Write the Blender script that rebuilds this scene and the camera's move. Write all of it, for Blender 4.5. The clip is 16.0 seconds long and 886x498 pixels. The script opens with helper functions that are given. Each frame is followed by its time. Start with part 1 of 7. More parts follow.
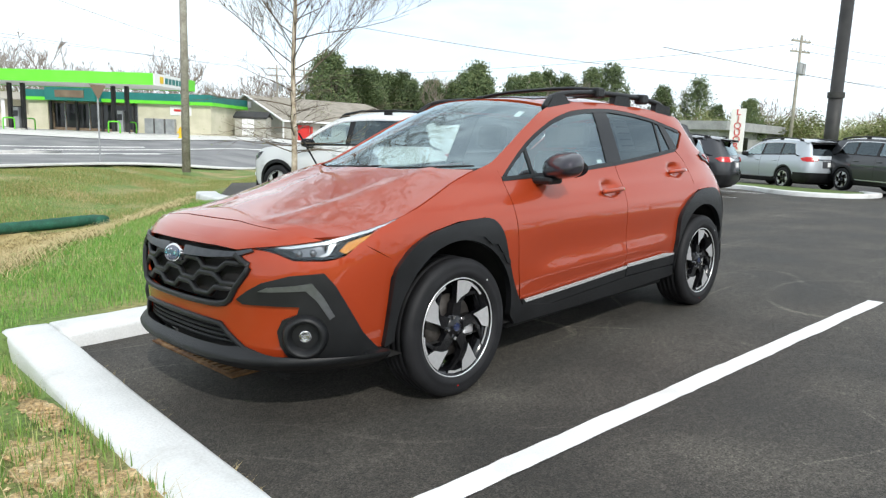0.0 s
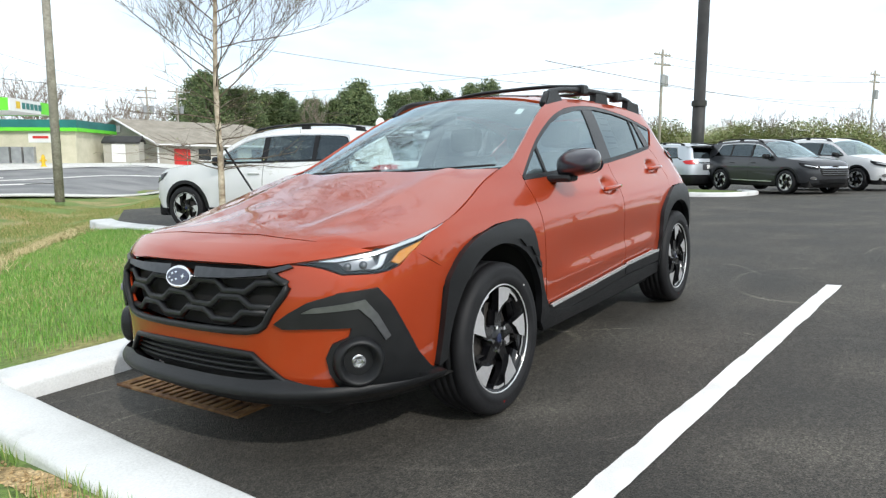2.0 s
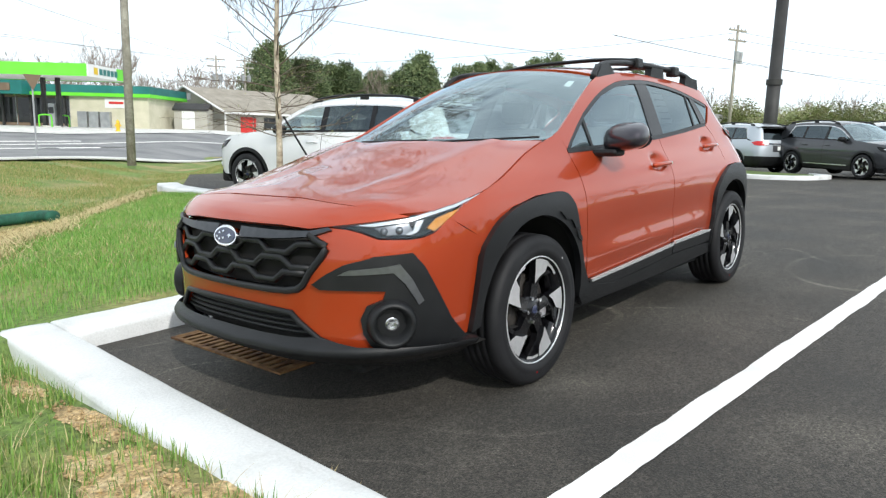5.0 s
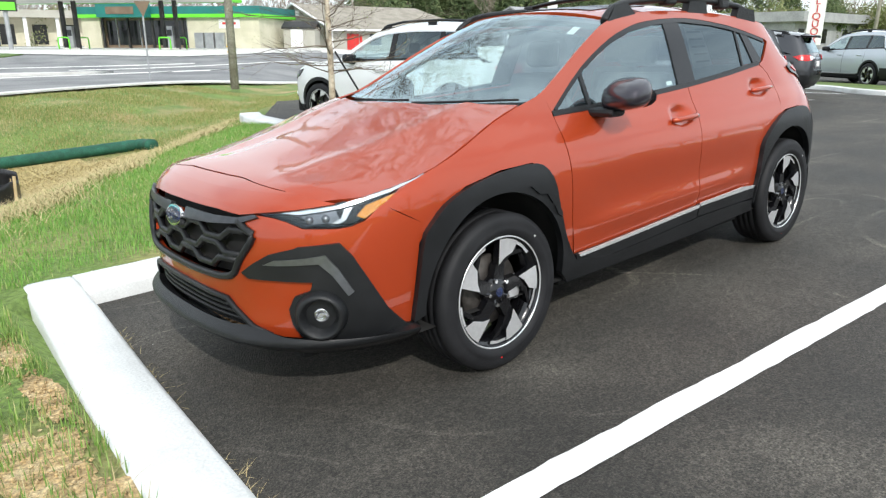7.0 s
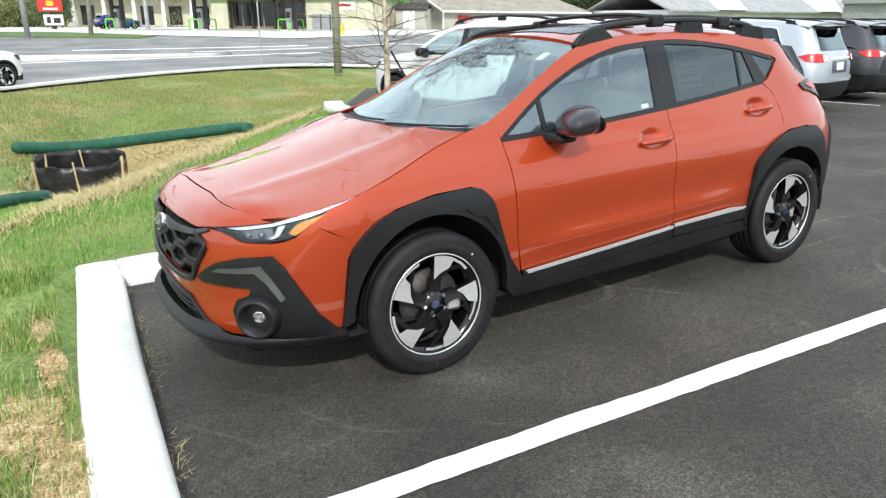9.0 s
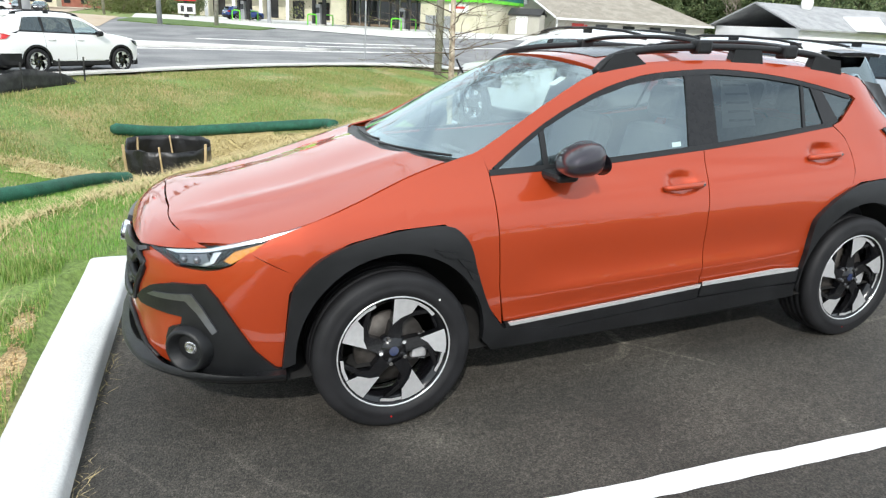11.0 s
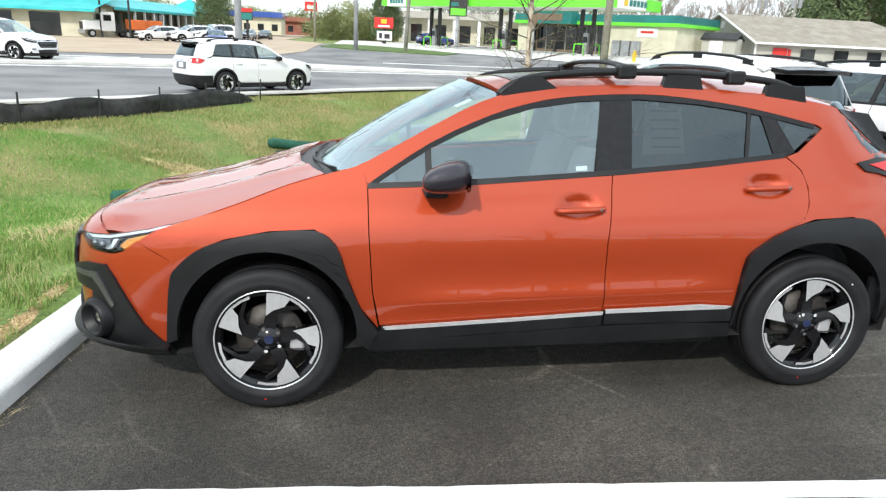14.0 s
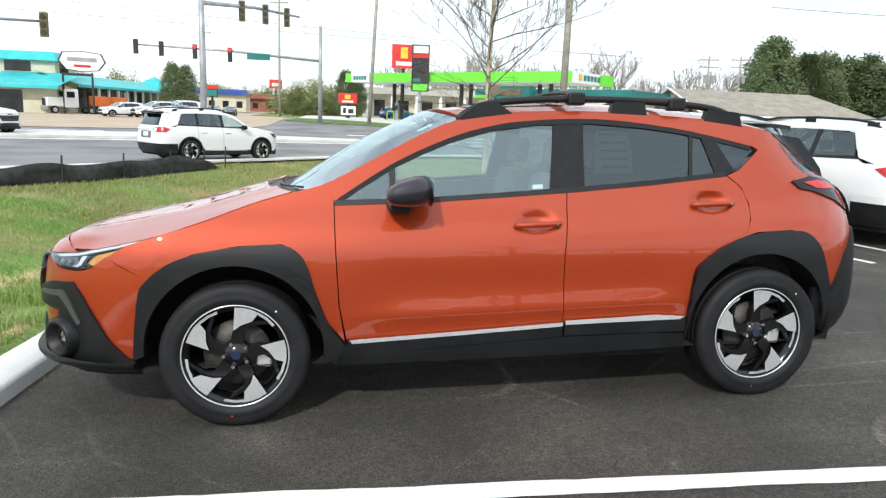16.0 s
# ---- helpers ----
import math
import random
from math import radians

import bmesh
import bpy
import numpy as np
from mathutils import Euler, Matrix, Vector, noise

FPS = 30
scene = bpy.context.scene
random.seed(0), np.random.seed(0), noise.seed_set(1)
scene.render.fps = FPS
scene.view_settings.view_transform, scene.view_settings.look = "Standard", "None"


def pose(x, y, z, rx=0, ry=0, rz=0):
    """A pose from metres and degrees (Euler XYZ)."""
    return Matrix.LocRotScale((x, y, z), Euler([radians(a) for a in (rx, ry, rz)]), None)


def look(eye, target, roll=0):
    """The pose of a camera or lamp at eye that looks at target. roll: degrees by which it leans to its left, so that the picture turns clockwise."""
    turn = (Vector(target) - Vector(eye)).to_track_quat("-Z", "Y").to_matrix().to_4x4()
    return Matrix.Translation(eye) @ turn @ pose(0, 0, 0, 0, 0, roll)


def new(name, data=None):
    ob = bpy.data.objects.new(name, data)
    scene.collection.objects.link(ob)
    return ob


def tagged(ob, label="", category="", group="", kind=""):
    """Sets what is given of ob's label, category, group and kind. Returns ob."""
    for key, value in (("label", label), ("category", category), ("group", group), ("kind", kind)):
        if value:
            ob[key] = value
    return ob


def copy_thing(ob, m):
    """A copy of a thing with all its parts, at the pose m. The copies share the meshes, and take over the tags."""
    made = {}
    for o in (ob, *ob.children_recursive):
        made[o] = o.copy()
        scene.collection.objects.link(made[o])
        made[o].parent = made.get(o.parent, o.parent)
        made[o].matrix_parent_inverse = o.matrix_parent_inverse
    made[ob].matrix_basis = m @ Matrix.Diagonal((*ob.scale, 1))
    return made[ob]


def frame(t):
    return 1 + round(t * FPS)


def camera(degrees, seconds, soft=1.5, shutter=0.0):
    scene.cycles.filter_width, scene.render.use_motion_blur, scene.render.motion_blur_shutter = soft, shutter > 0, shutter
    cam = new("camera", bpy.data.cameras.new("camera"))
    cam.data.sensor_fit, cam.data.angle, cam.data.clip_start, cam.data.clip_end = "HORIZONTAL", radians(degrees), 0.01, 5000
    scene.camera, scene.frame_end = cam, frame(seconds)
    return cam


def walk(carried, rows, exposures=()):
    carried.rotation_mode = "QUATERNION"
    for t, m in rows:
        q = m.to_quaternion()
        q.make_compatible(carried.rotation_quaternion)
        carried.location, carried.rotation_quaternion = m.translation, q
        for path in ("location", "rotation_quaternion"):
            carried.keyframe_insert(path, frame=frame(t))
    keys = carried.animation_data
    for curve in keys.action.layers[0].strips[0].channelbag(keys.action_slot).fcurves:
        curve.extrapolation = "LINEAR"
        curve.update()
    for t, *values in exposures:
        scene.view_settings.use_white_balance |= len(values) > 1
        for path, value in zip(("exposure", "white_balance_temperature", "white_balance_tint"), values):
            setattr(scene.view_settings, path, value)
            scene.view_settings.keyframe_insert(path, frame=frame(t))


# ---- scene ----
cam = camera(65.7, 16.0, 1.3)
PATH = [
    (0, (-2.393, -3.068, 1.297), (-0.982, -1.686, 0.981), 2.2),
    (0.5, (-2.435, -2.926, 1.319), (-1.09, -1.486, 0.976), 1.5),
    (1, (-2.382, -2.617, 1.307), (-0.993, -1.229, 0.93), 1.1),
    (1.5, (-2.461, -2.447, 1.249), (-0.936, -1.199, 0.906), 0.7),
    (2, (-2.626, -2.364, 1.192), (-1.0, -1.23, 0.932), 0.1),
    (2.5, (-2.693, -2.329, 1.145), (-1.033, -1.243, 0.893), -0.2),
    (3, (-2.727, -2.295, 1.086), (-1.065, -1.212, 0.832), 0.6),
    (3.5, (-2.747, -2.289, 1.088), (-1.131, -1.145, 0.809), 1.0),
    (3.7, (-2.752, -2.288, 1.103), (-1.157, -1.116, 0.82), 1.0),
    (5.8, (-2.395, -2.65, 1.237), (-0.974, -1.315, 0.792), 1.1),
    (6, (-2.331, -2.693, 1.263), (-0.949, -1.333, 0.773), 0.8),
    (6.5, (-2.164, -2.718, 1.318), (-0.851, -1.307, 0.786), -0.1),
    (7, (-1.983, -2.754, 1.408), (-0.728, -1.309, 0.83), 0.1),
    (7.5, (-1.823, -2.953, 1.458), (-0.635, -1.465, 0.845), -0.2),
    (8, (-1.67, -3.154, 1.57), (-0.594, -1.602, 0.912), -0.6),
    (8.5, (-1.594, -3.211, 1.602), (-0.57, -1.623, 0.947), -0.8),
    (9, (-1.527, -3.369, 1.639), (-0.53, -1.754, 1.008), 0.2),
    (9.2, (-1.508, -3.398, 1.664), (-0.532, -1.768, 1.041), 0.6),
    (11.3, (-0.706, -3.24, 1.715), (0.031, -1.492, 1.084), 3.0),
    (11.5, (-0.603, -3.224, 1.73), (0.141, -1.477, 1.101), 2.5),
    (12, (-0.322, -3.359, 1.736), (0.356, -1.572, 1.147), 2.4),
    (12.5, (-0.065, -3.452, 1.735), (0.494, -1.627, 1.137), 2.9),
    (13, (0.154, -3.466, 1.74), (0.614, -1.623, 1.114), 3.3),
    (13.5, (0.343, -3.663, 1.75), (0.689, -1.798, 1.114), 2.7),
    (14, (0.394, -3.823, 1.767), (0.641, -1.928, 1.177), 2.7),
    (14.5, (0.319, -3.98, 1.744), (0.643, -2.085, 1.192), 2.5),
    (15, (0.375, -4.024, 1.722), (0.746, -2.138, 1.171), 2.6),
    (15.5, (0.412, -4.028, 1.653), (0.753, -2.119, 1.166), 2.8),
    (16, (0.386, -4.007, 1.532), (0.731, -2.075, 1.149), 2.3),
]
walk(cam, [(t, look(eye, target, roll)) for t, eye, target, roll in PATH], [(0, -.03), (3.7, -.08), (5.8, .08), (7, .17), (9, .26), (12.5, .23), (14, .2), (15.5, .1), (16, .03)])

# ---- light ----
SUN_AT = Vector((-0.34, -0.72, 0.61)).normalized()
world = bpy.data.worlds.new("sky")
scene.world = world
world.use_nodes = True
wn, wl = world.node_tree.nodes, world.node_tree.links
wn.clear()
w_out = wn.new("ShaderNodeOutputWorld")
w_sky = wn.new("ShaderNodeTexSky")
w_sky.sky_type, w_sky.sun_disc = "NISHITA", False
w_sky.sun_elevation = math.asin(SUN_AT.z)
w_sky.sun_rotation = math.atan2(SUN_AT.x, SUN_AT.y)
w_bsky = wn.new("ShaderNodeBackground")
w_bsky.inputs["Strength"].default_value = 0.15
w_bcloud = wn.new("ShaderNodeBackground")
w_bcloud.inputs["Color"].default_value = (0.85, 0.935, 1.0, 1)
w_bcloud.inputs["Strength"].default_value = 1.42
w_mix = wn.new("ShaderNodeMixShader")
w_tc = wn.new("ShaderNodeTexCoord")
w_map = wn.new("ShaderNodeMapping")
w_map.inputs["Scale"].default_value = (1.0, 1.0, 3.2)
w_noise = wn.new("ShaderNodeTexNoise")
w_noise.inputs["Scale"].default_value, w_noise.inputs["Detail"].default_value = 2.3, 7.0
w_ramp = wn.new("ShaderNodeValToRGB")
w_ramp.color_ramp.elements[0].position, w_ramp.color_ramp.elements[1].position = 0.36, 0.52
w_ramp.color_ramp.elements[0].color = (0.55, 0.55, 0.55, 1)
wl.new(w_tc.outputs["Generated"], w_map.inputs["Vector"])
wl.new(w_map.outputs["Vector"], w_noise.inputs["Vector"])
wl.new(w_noise.outputs["Fac"], w_ramp.inputs["Fac"])
wl.new(w_sky.outputs["Color"], w_bsky.inputs["Color"])
wl.new(w_ramp.outputs["Color"], w_mix.inputs["Fac"])
wl.new(w_bsky.outputs["Background"], w_mix.inputs[1])
wl.new(w_bcloud.outputs["Background"], w_mix.inputs[2])
wl.new(w_mix.outputs["Shader"], w_out.inputs["Surface"])
sun = new("sun", bpy.data.lights.new("sun", "SUN"))
sun.data.energy, sun.data.angle, sun.data.color = 2.8, radians(0.7), (1.0, 0.975, 0.935)
sun.matrix_world = look(SUN_AT * 50, (0, 0, 0))


# ---- materials ----
def nodes_of(name):
    m = bpy.data.materials.new(name)
    m.use_nodes = True
    return m, m.node_tree.nodes, m.node_tree.links, m.node_tree.nodes["Principled BSDF"]


def mixed(name, colours, scale=20.0, detail=6.0, rough=0.8, rough2=None, metal=0.0, bump=0.0, bump_scale=None, fine=None, coat=0.0, spec=0.5, lo=0.35, hi=0.65, rnd=0.0):
    """Noise-mixed colours at one scale, a finer grain over them, and a relief."""
    m, n, l, p = nodes_of(name)
    tc = n.new("ShaderNodeTexCoord")
    no = n.new("ShaderNodeTexNoise")
    no.inputs["Scale"].default_value, no.inputs["Detail"].default_value = scale, detail
    l.new(tc.outputs["Object"], no.inputs["Vector"])
    r = n.new("ShaderNodeValToRGB")
    r.color_ramp.elements[0].position, r.color_ramp.elements[1].position = lo, hi
    while len(r.color_ramp.elements) < len(colours):
        r.color_ramp.elements.new(0.5)
    for i, c in enumerate(colours):
        r.color_ramp.elements[i].position = lo + (hi - lo) * i / max(1, len(colours) - 1)
        r.color_ramp.elements[i].color = (*c, 1)
    l.new(no.outputs["Fac"], r.inputs["Fac"])
    colour = r.outputs["Color"]
    if fine:
        f = n.new("ShaderNodeTexNoise")
        f.inputs["Scale"].default_value, f.inputs["Detail"].default_value = fine[0], 4.0
        l.new(tc.outputs["Object"], f.inputs["Vector"])
        fr = n.new("ShaderNodeMapRange")
        fr.inputs[1].default_value, fr.inputs[2].default_value = 0.3, 0.7
        fr.inputs[3].default_value, fr.inputs[4].default_value = 1 - fine[1], 1 + fine[1]
        l.new(f.outputs["Fac"], fr.inputs[0])
        mu = n.new("ShaderNodeVectorMath")
        mu.operation = "SCALE"
        l.new(colour, mu.inputs[0])
        l.new(fr.outputs[0], mu.inputs["Scale"])
        colour = mu.outputs[0]
    if rnd:
        oi = n.new("ShaderNodeObjectInfo")
        rr = n.new("ShaderNodeMapRange")
        rr.inputs[3].default_value, rr.inputs[4].default_value = 1 - rnd, 1 + rnd
        l.new(oi.outputs["Random"], rr.inputs[0])
        m2 = n.new("ShaderNodeVectorMath")
        m2.operation = "SCALE"
        l.new(colour, m2.inputs[0])
        l.new(rr.outputs[0], m2.inputs["Scale"])
        colour = m2.outputs[0]
    l.new(colour, p.inputs["Base Color"])
    p.inputs["Roughness"].default_value, p.inputs["Metallic"].default_value = rough, metal
    p.inputs["Coat Weight"].default_value, p.inputs["Specular IOR Level"].default_value = coat, spec
    if rough2 is not None:
        mr = n.new("ShaderNodeMapRange")
        mr.inputs[3].default_value, mr.inputs[4].default_value = rough, rough2
        l.new(no.outputs["Fac"], mr.inputs[0])
        l.new(mr.outputs[0], p.inputs["Roughness"])
    if bump:
        b = n.new("ShaderNodeBump")
        b.inputs["Strength"].default_value, b.inputs["Distance"].default_value = 1.0, bump
        bn = n.new("ShaderNodeTexNoise")
        bn.inputs["Scale"].default_value, bn.inputs["Detail"].default_value = bump_scale or scale, 5.0
        l.new(tc.outputs["Object"], bn.inputs["Vector"])
        l.new(bn.outputs["Fac"], b.inputs["Height"])
        l.new(b.outputs["Normal"], p.inputs["Normal"])
    return m


def car_paint(name, base, edge, flake=0.25, coat=1.0):
    """Metallic base under clear coat, deeper where it is seen at a slant."""
    m, n, l, p = nodes_of(name)
    lw = n.new("ShaderNodeLayerWeight")
    lw.inputs["Blend"].default_value = 0.35
    tc = n.new("ShaderNodeTexCoord")
    no = n.new("ShaderNodeTexNoise")
    no.inputs["Scale"].default_value, no.inputs["Detail"].default_value = 900.0, 2.0
    l.new(tc.outputs["Object"], no.inputs["Vector"])
    mx = n.new("ShaderNodeMix")
    mx.data_type = "RGBA"
    mx.inputs[6].default_value, mx.inputs[7].default_value = (*base, 1), (*edge, 1)
    l.new(no.outputs["Fac"], mx.inputs[0])
    l.new(mx.outputs[2], p.inputs["Base Color"])
    p.inputs["Metallic"].default_value, p.inputs["Roughness"].default_value = flake, 0.45
    p.inputs["Coat Weight"].default_value, p.inputs["Coat Roughness"].default_value = coat, 0.015
    p.inputs["Coat IOR"].default_value = 1.5
    p.inputs["Specular IOR Level"].default_value = 0.25
    mr = n.new("ShaderNodeMapRange")
    mr.inputs[3].default_value, mr.inputs[4].default_value = 0.50, 0.40
    l.new(lw.outputs["Facing"], mr.inputs[0])
    l.new(mr.outputs[0], p.inputs["Roughness"])
    return m


def glass(name, tint, gloss=0.02, mirror=0.08):
    """A pane: tinted see-through under a Fresnel mirror."""
    m, n, l, p = nodes_of(name)
    out = n["Material Output"]
    tr, gl, mx, lw, pw, mr = (n.new("ShaderNode" + k) for k in ("BsdfTransparent", "BsdfGlossy", "MixShader", "LayerWeight", "Math", "MapRange"))
    lw.inputs["Blend"].default_value = 0.5
    pw.operation = "POWER"
    pw.inputs[1].default_value = 4.0
    mr.inputs[3].default_value, mr.inputs[4].default_value = mirror, 1.0
    l.new(lw.outputs["Facing"], pw.inputs[0])
    l.new(pw.outputs[0], mr.inputs[0])
    tr.inputs["Color"].default_value = (*tint, 1)
    gl.inputs["Roughness"].default_value = gloss
    gl.inputs["Color"].default_value = (0.80, 0.95, 1.0, 1)
    l.new(mr.outputs[0], mx.inputs[0])
    l.new(tr.outputs[0], mx.inputs[1])
    l.new(gl.outputs[0], mx.inputs[2])
    l.new(mx.outputs[0], out.inputs["Surface"])
    return m


def glow(name, colour, strength):
    m, n, l, p = nodes_of(name)
    p.inputs["Base Color"].default_value = (*colour, 1)
    p.inputs["Emission Color"].default_value = (*colour, 1)
    p.inputs["Emission Strength"].default_value = strength
    return m


ASPHALT = mixed("fresh asphalt", [(0.030, 0.0275, 0.0225), (0.044, 0.0395, 0.0325), (0.070, 0.063, 0.052)], 0.9, 10.0, 0.62, 0.9, bump=0.008, bump_scale=120, fine=(150, 0.75))


def weather(m):
    """Faint scuffs in long curved streaks, and small pale specks."""
    n, l = m.node_tree.nodes, m.node_tree.links
    p = n["Principled BSDF"]
    colour = p.inputs["Base Color"].links[0].from_socket
    tc = n.new("ShaderNodeTexCoord")
    for turn, stretch, lo, hi, gain in ((24, (.35, 9.0, 1), .62, .72, .30), (-38, (.4, 5.0, 1), .62, .74, .28), (80, (.8, 1.3, 1), .5, .75, .25)):
        mp = n.new("ShaderNodeMapping")
        mp.inputs["Rotation"].default_value, mp.inputs["Scale"].default_value = (0, 0, radians(turn)), stretch
        no = n.new("ShaderNodeTexNoise")
        no.inputs["Scale"].default_value, no.inputs["Detail"].default_value, no.inputs["Distortion"].default_value = 1.1, 6.0, .5
        mr = n.new("ShaderNodeMapRange")
        mr.inputs[1].default_value, mr.inputs[2].default_value, mr.inputs[3].default_value, mr.inputs[4].default_value = lo, hi, 1.0, 1.0 + gain
        sc = n.new("ShaderNodeVectorMath")
        sc.operation = "SCALE"
        l.new(tc.outputs["Object"], mp.inputs["Vector"])
        l.new(mp.outputs["Vector"], no.inputs["Vector"])
        l.new(no.outputs["Fac"], mr.inputs[0])
        l.new(colour, sc.inputs[0])
        l.new(mr.outputs[0], sc.inputs["Scale"])
        colour = sc.outputs[0]
    for scale_, lo, hi in ((105.0, .60, 1.48), (40.0, .86, 1.16)):
        cell, sp, mr, sc = (n.new("ShaderNode" + k) for k in ("TexVoronoi", "SeparateColor", "MapRange", "VectorMath"))
        cell.inputs["Scale"].default_value, sc.operation = scale_, "SCALE"
        mr.inputs[3].default_value, mr.inputs[4].default_value = lo, hi
        for a, b in ((tc.outputs["Object"], cell.inputs["Vector"]), (cell.outputs["Color"], sp.inputs[0]), (sp.outputs[0], mr.inputs[0]), (colour, sc.inputs[0]), (mr.outputs[0], sc.inputs["Scale"])):
            l.new(a, b)
        colour = sc.outputs[0]
    for shift, size, thick, gain in ((3.1, .55, .0060, 1.0), (17.4, .8, .0050, .8), (41.0, .38, .0040, 1.2)):
        mp, no, mask = n.new("ShaderNodeMapping"), n.new("ShaderNodeTexNoise"), n.new("ShaderNodeTexNoise")
        mp.inputs["Location"].default_value = (shift, shift * .7, 0)
        no.inputs["Scale"].default_value, no.inputs["Detail"].default_value = size, 0.0
        mask.inputs["Scale"].default_value, mask.inputs["Detail"].default_value = 1.3, 5.0
        away, ab, mr, mk, mu, ad, sc = (n.new("ShaderNode" + k) for k in ("Math", "Math", "MapRange", "MapRange", "Math", "Math", "VectorMath"))
        away.operation, away.inputs[1].default_value, ab.operation = "SUBTRACT", .5, "ABSOLUTE"
        mr.inputs[1].default_value, mr.inputs[2].default_value, mr.inputs[3].default_value, mr.inputs[4].default_value = thick * .3, thick, gain, 0.0
        mk.inputs[1].default_value, mk.inputs[2].default_value = .45, .65
        mu.operation, ad.operation, ad.inputs[1].default_value, sc.operation = "MULTIPLY", "ADD", 1.0, "SCALE"
        for a, b in ((tc.outputs["Object"], mp.inputs["Vector"]), (mp.outputs["Vector"], no.inputs["Vector"]), (mp.outputs["Vector"], mask.inputs["Vector"]), (no.outputs["Fac"], away.inputs[0]), (away.outputs[0], ab.inputs[0]), (ab.outputs[0], mr.inputs[0]), (mask.outputs["Fac"], mk.inputs[0]), (mr.outputs[0], mu.inputs[0]), (mk.outputs[0], mu.inputs[1]), (mu.outputs[0], ad.inputs[0]), (colour, sc.inputs[0]), (ad.outputs[0], sc.inputs["Scale"])):
            l.new(a, b)
        colour = sc.outputs[0]
    vo = n.new("ShaderNodeTexVoronoi")
    vo.inputs["Scale"].default_value = 7.0
    mr = n.new("ShaderNodeMapRange")
    mr.inputs[1].default_value, mr.inputs[2].default_value, mr.inputs[3].default_value, mr.inputs[4].default_value = .035, .025, 0.0, 1.0
    th = n.new("ShaderNodeMath")
    th.operation, th.inputs[1].default_value = "GREATER_THAN", .82
    sx = n.new("ShaderNodeSeparateColor")
    mu = n.new("ShaderNodeMath")
    mu.operation = "MULTIPLY"
    mx = n.new("ShaderNodeMix")
    mx.data_type = "RGBA"
    mx.inputs[7].default_value = (.5, .48, .44, 1)
    l.new(tc.outputs["Object"], vo.inputs["Vector"])
    l.new(vo.outputs["Distance"], mr.inputs[0])
    l.new(vo.outputs["Color"], sx.inputs[0])
    l.new(sx.outputs[0], th.inputs[0])
    l.new(mr.outputs[0], mu.inputs[0])
    l.new(th.outputs[0], mu.inputs[1])
    l.new(mu.outputs[0], mx.inputs[0])
    l.new(colour, mx.inputs[6])
    l.new(mx.outputs[2], p.inputs["Base Color"])


weather(ASPHALT)
ROAD = mixed("worn road asphalt", [(0.145, 0.147, 0.152), (0.195, 0.196, 0.198), (0.25, 0.248, 0.245)], 0.35, 8.0, 0.9, bump=0.004, bump_scale=60, fine=(40, 0.15))
TANROAD = mixed("tan worn road", [(0.40, 0.31, 0.22), (0.47, 0.38, 0.28)], 0.25, 8.0, 0.9, fine=(30, 0.12))
CONCRETE = mixed("pale concrete", [(0.52, 0.51, 0.48), (0.66, 0.65, 0.62)], 1.4, 8.0, 0.9, bump=0.003, bump_scale=80, fine=(60, 0.1))
KERB = mixed("white-painted kerb concrete", [(0.52, 0.52, 0.50), (0.64, 0.65, 0.64), (0.69, 0.70, 0.69)], 3.5, 9.0, 0.85, bump=0.004, bump_scale=70, fine=(90, 0.07), lo=0.25, hi=0.6)
LINE = mixed("white line paint", [(0.70, 0.70, 0.68), (0.84, 0.84, 0.83)], 5.0, 9.0, 0.7, bump=0.003, bump_scale=150, fine=(200, 0.08))
GRASSY = mixed("grassy soil", [(0.36, 0.27, 0.13), (0.25, 0.24, 0.09), (0.13, 0.20, 0.045), (0.17, 0.25, 0.06)], 0.55, 10.0, 0.95, bump=0.03, bump_scale=30, fine=(25, 0.35), lo=0.3, hi=0.62)
SOIL = mixed("sandy clay", [(0.34, 0.25, 0.12), (0.50, 0.35, 0.17), (0.60, 0.47, 0.27)], 11.0, 10.0, 0.95, bump=0.03, bump_scale=45, fine=(70, 0.45))
STRAW = mixed("straw", [(0.42, 0.33, 0.14), (0.58, 0.49, 0.24)], 9.0, 8.0, 0.9, bump=0.02, bump_scale=60, fine=(60, 0.25))
ORANGE = car_paint("burnt orange metallic paint", (0.32, 0.034, 0.006), (0.44, 0.053, 0.010), 0.40, 1.0)
WHITECAR = car_paint("white pearl paint", (0.74, 0.74, 0.74), (0.80, 0.80, 0.80), 0.05)
SILVERCAR = car_paint("silver blue paint", (0.42, 0.46, 0.50), (0.50, 0.54, 0.58), 0.6)
DARKCAR = car_paint("dark grey metallic paint", (0.035, 0.037, 0.042), (0.05, 0.052, 0.058), 0.5)
BLUECAR = car_paint("blue paint", (0.03, 0.07, 0.30), (0.05, 0.10, 0.36), 0.4)
PLASTIC = mixed("black textured plastic", [(0.006, 0.0064, 0.0072), (0.011, 0.0115, 0.0128)], 8.0, 6.0, 0.36, 0.50, bump=0.0006, bump_scale=700, spec=0.36)
GLOSSBLACK = mixed("gloss black trim", [(0.010, 0.010, 0.011), (0.014, 0.014, 0.015)], 30.0, 2.0, 0.2, spec=0.3)
MIRRORPAINT = car_paint("dark purple grey mirror paint", (0.020, 0.017, 0.024), (0.035, 0.030, 0.042), 0.5)
SILVERTRIM = mixed("satin silver trim", [(0.72, 0.73, 0.74), (0.80, 0.81, 0.82)], 40.0, 3.0, 0.22, metal=0.6)
GREYTRIM = mixed("gunmetal trim", [(0.17, 0.175, 0.185), (0.20, 0.205, 0.22)], 40.0, 2.0, 0.3, metal=0.8)
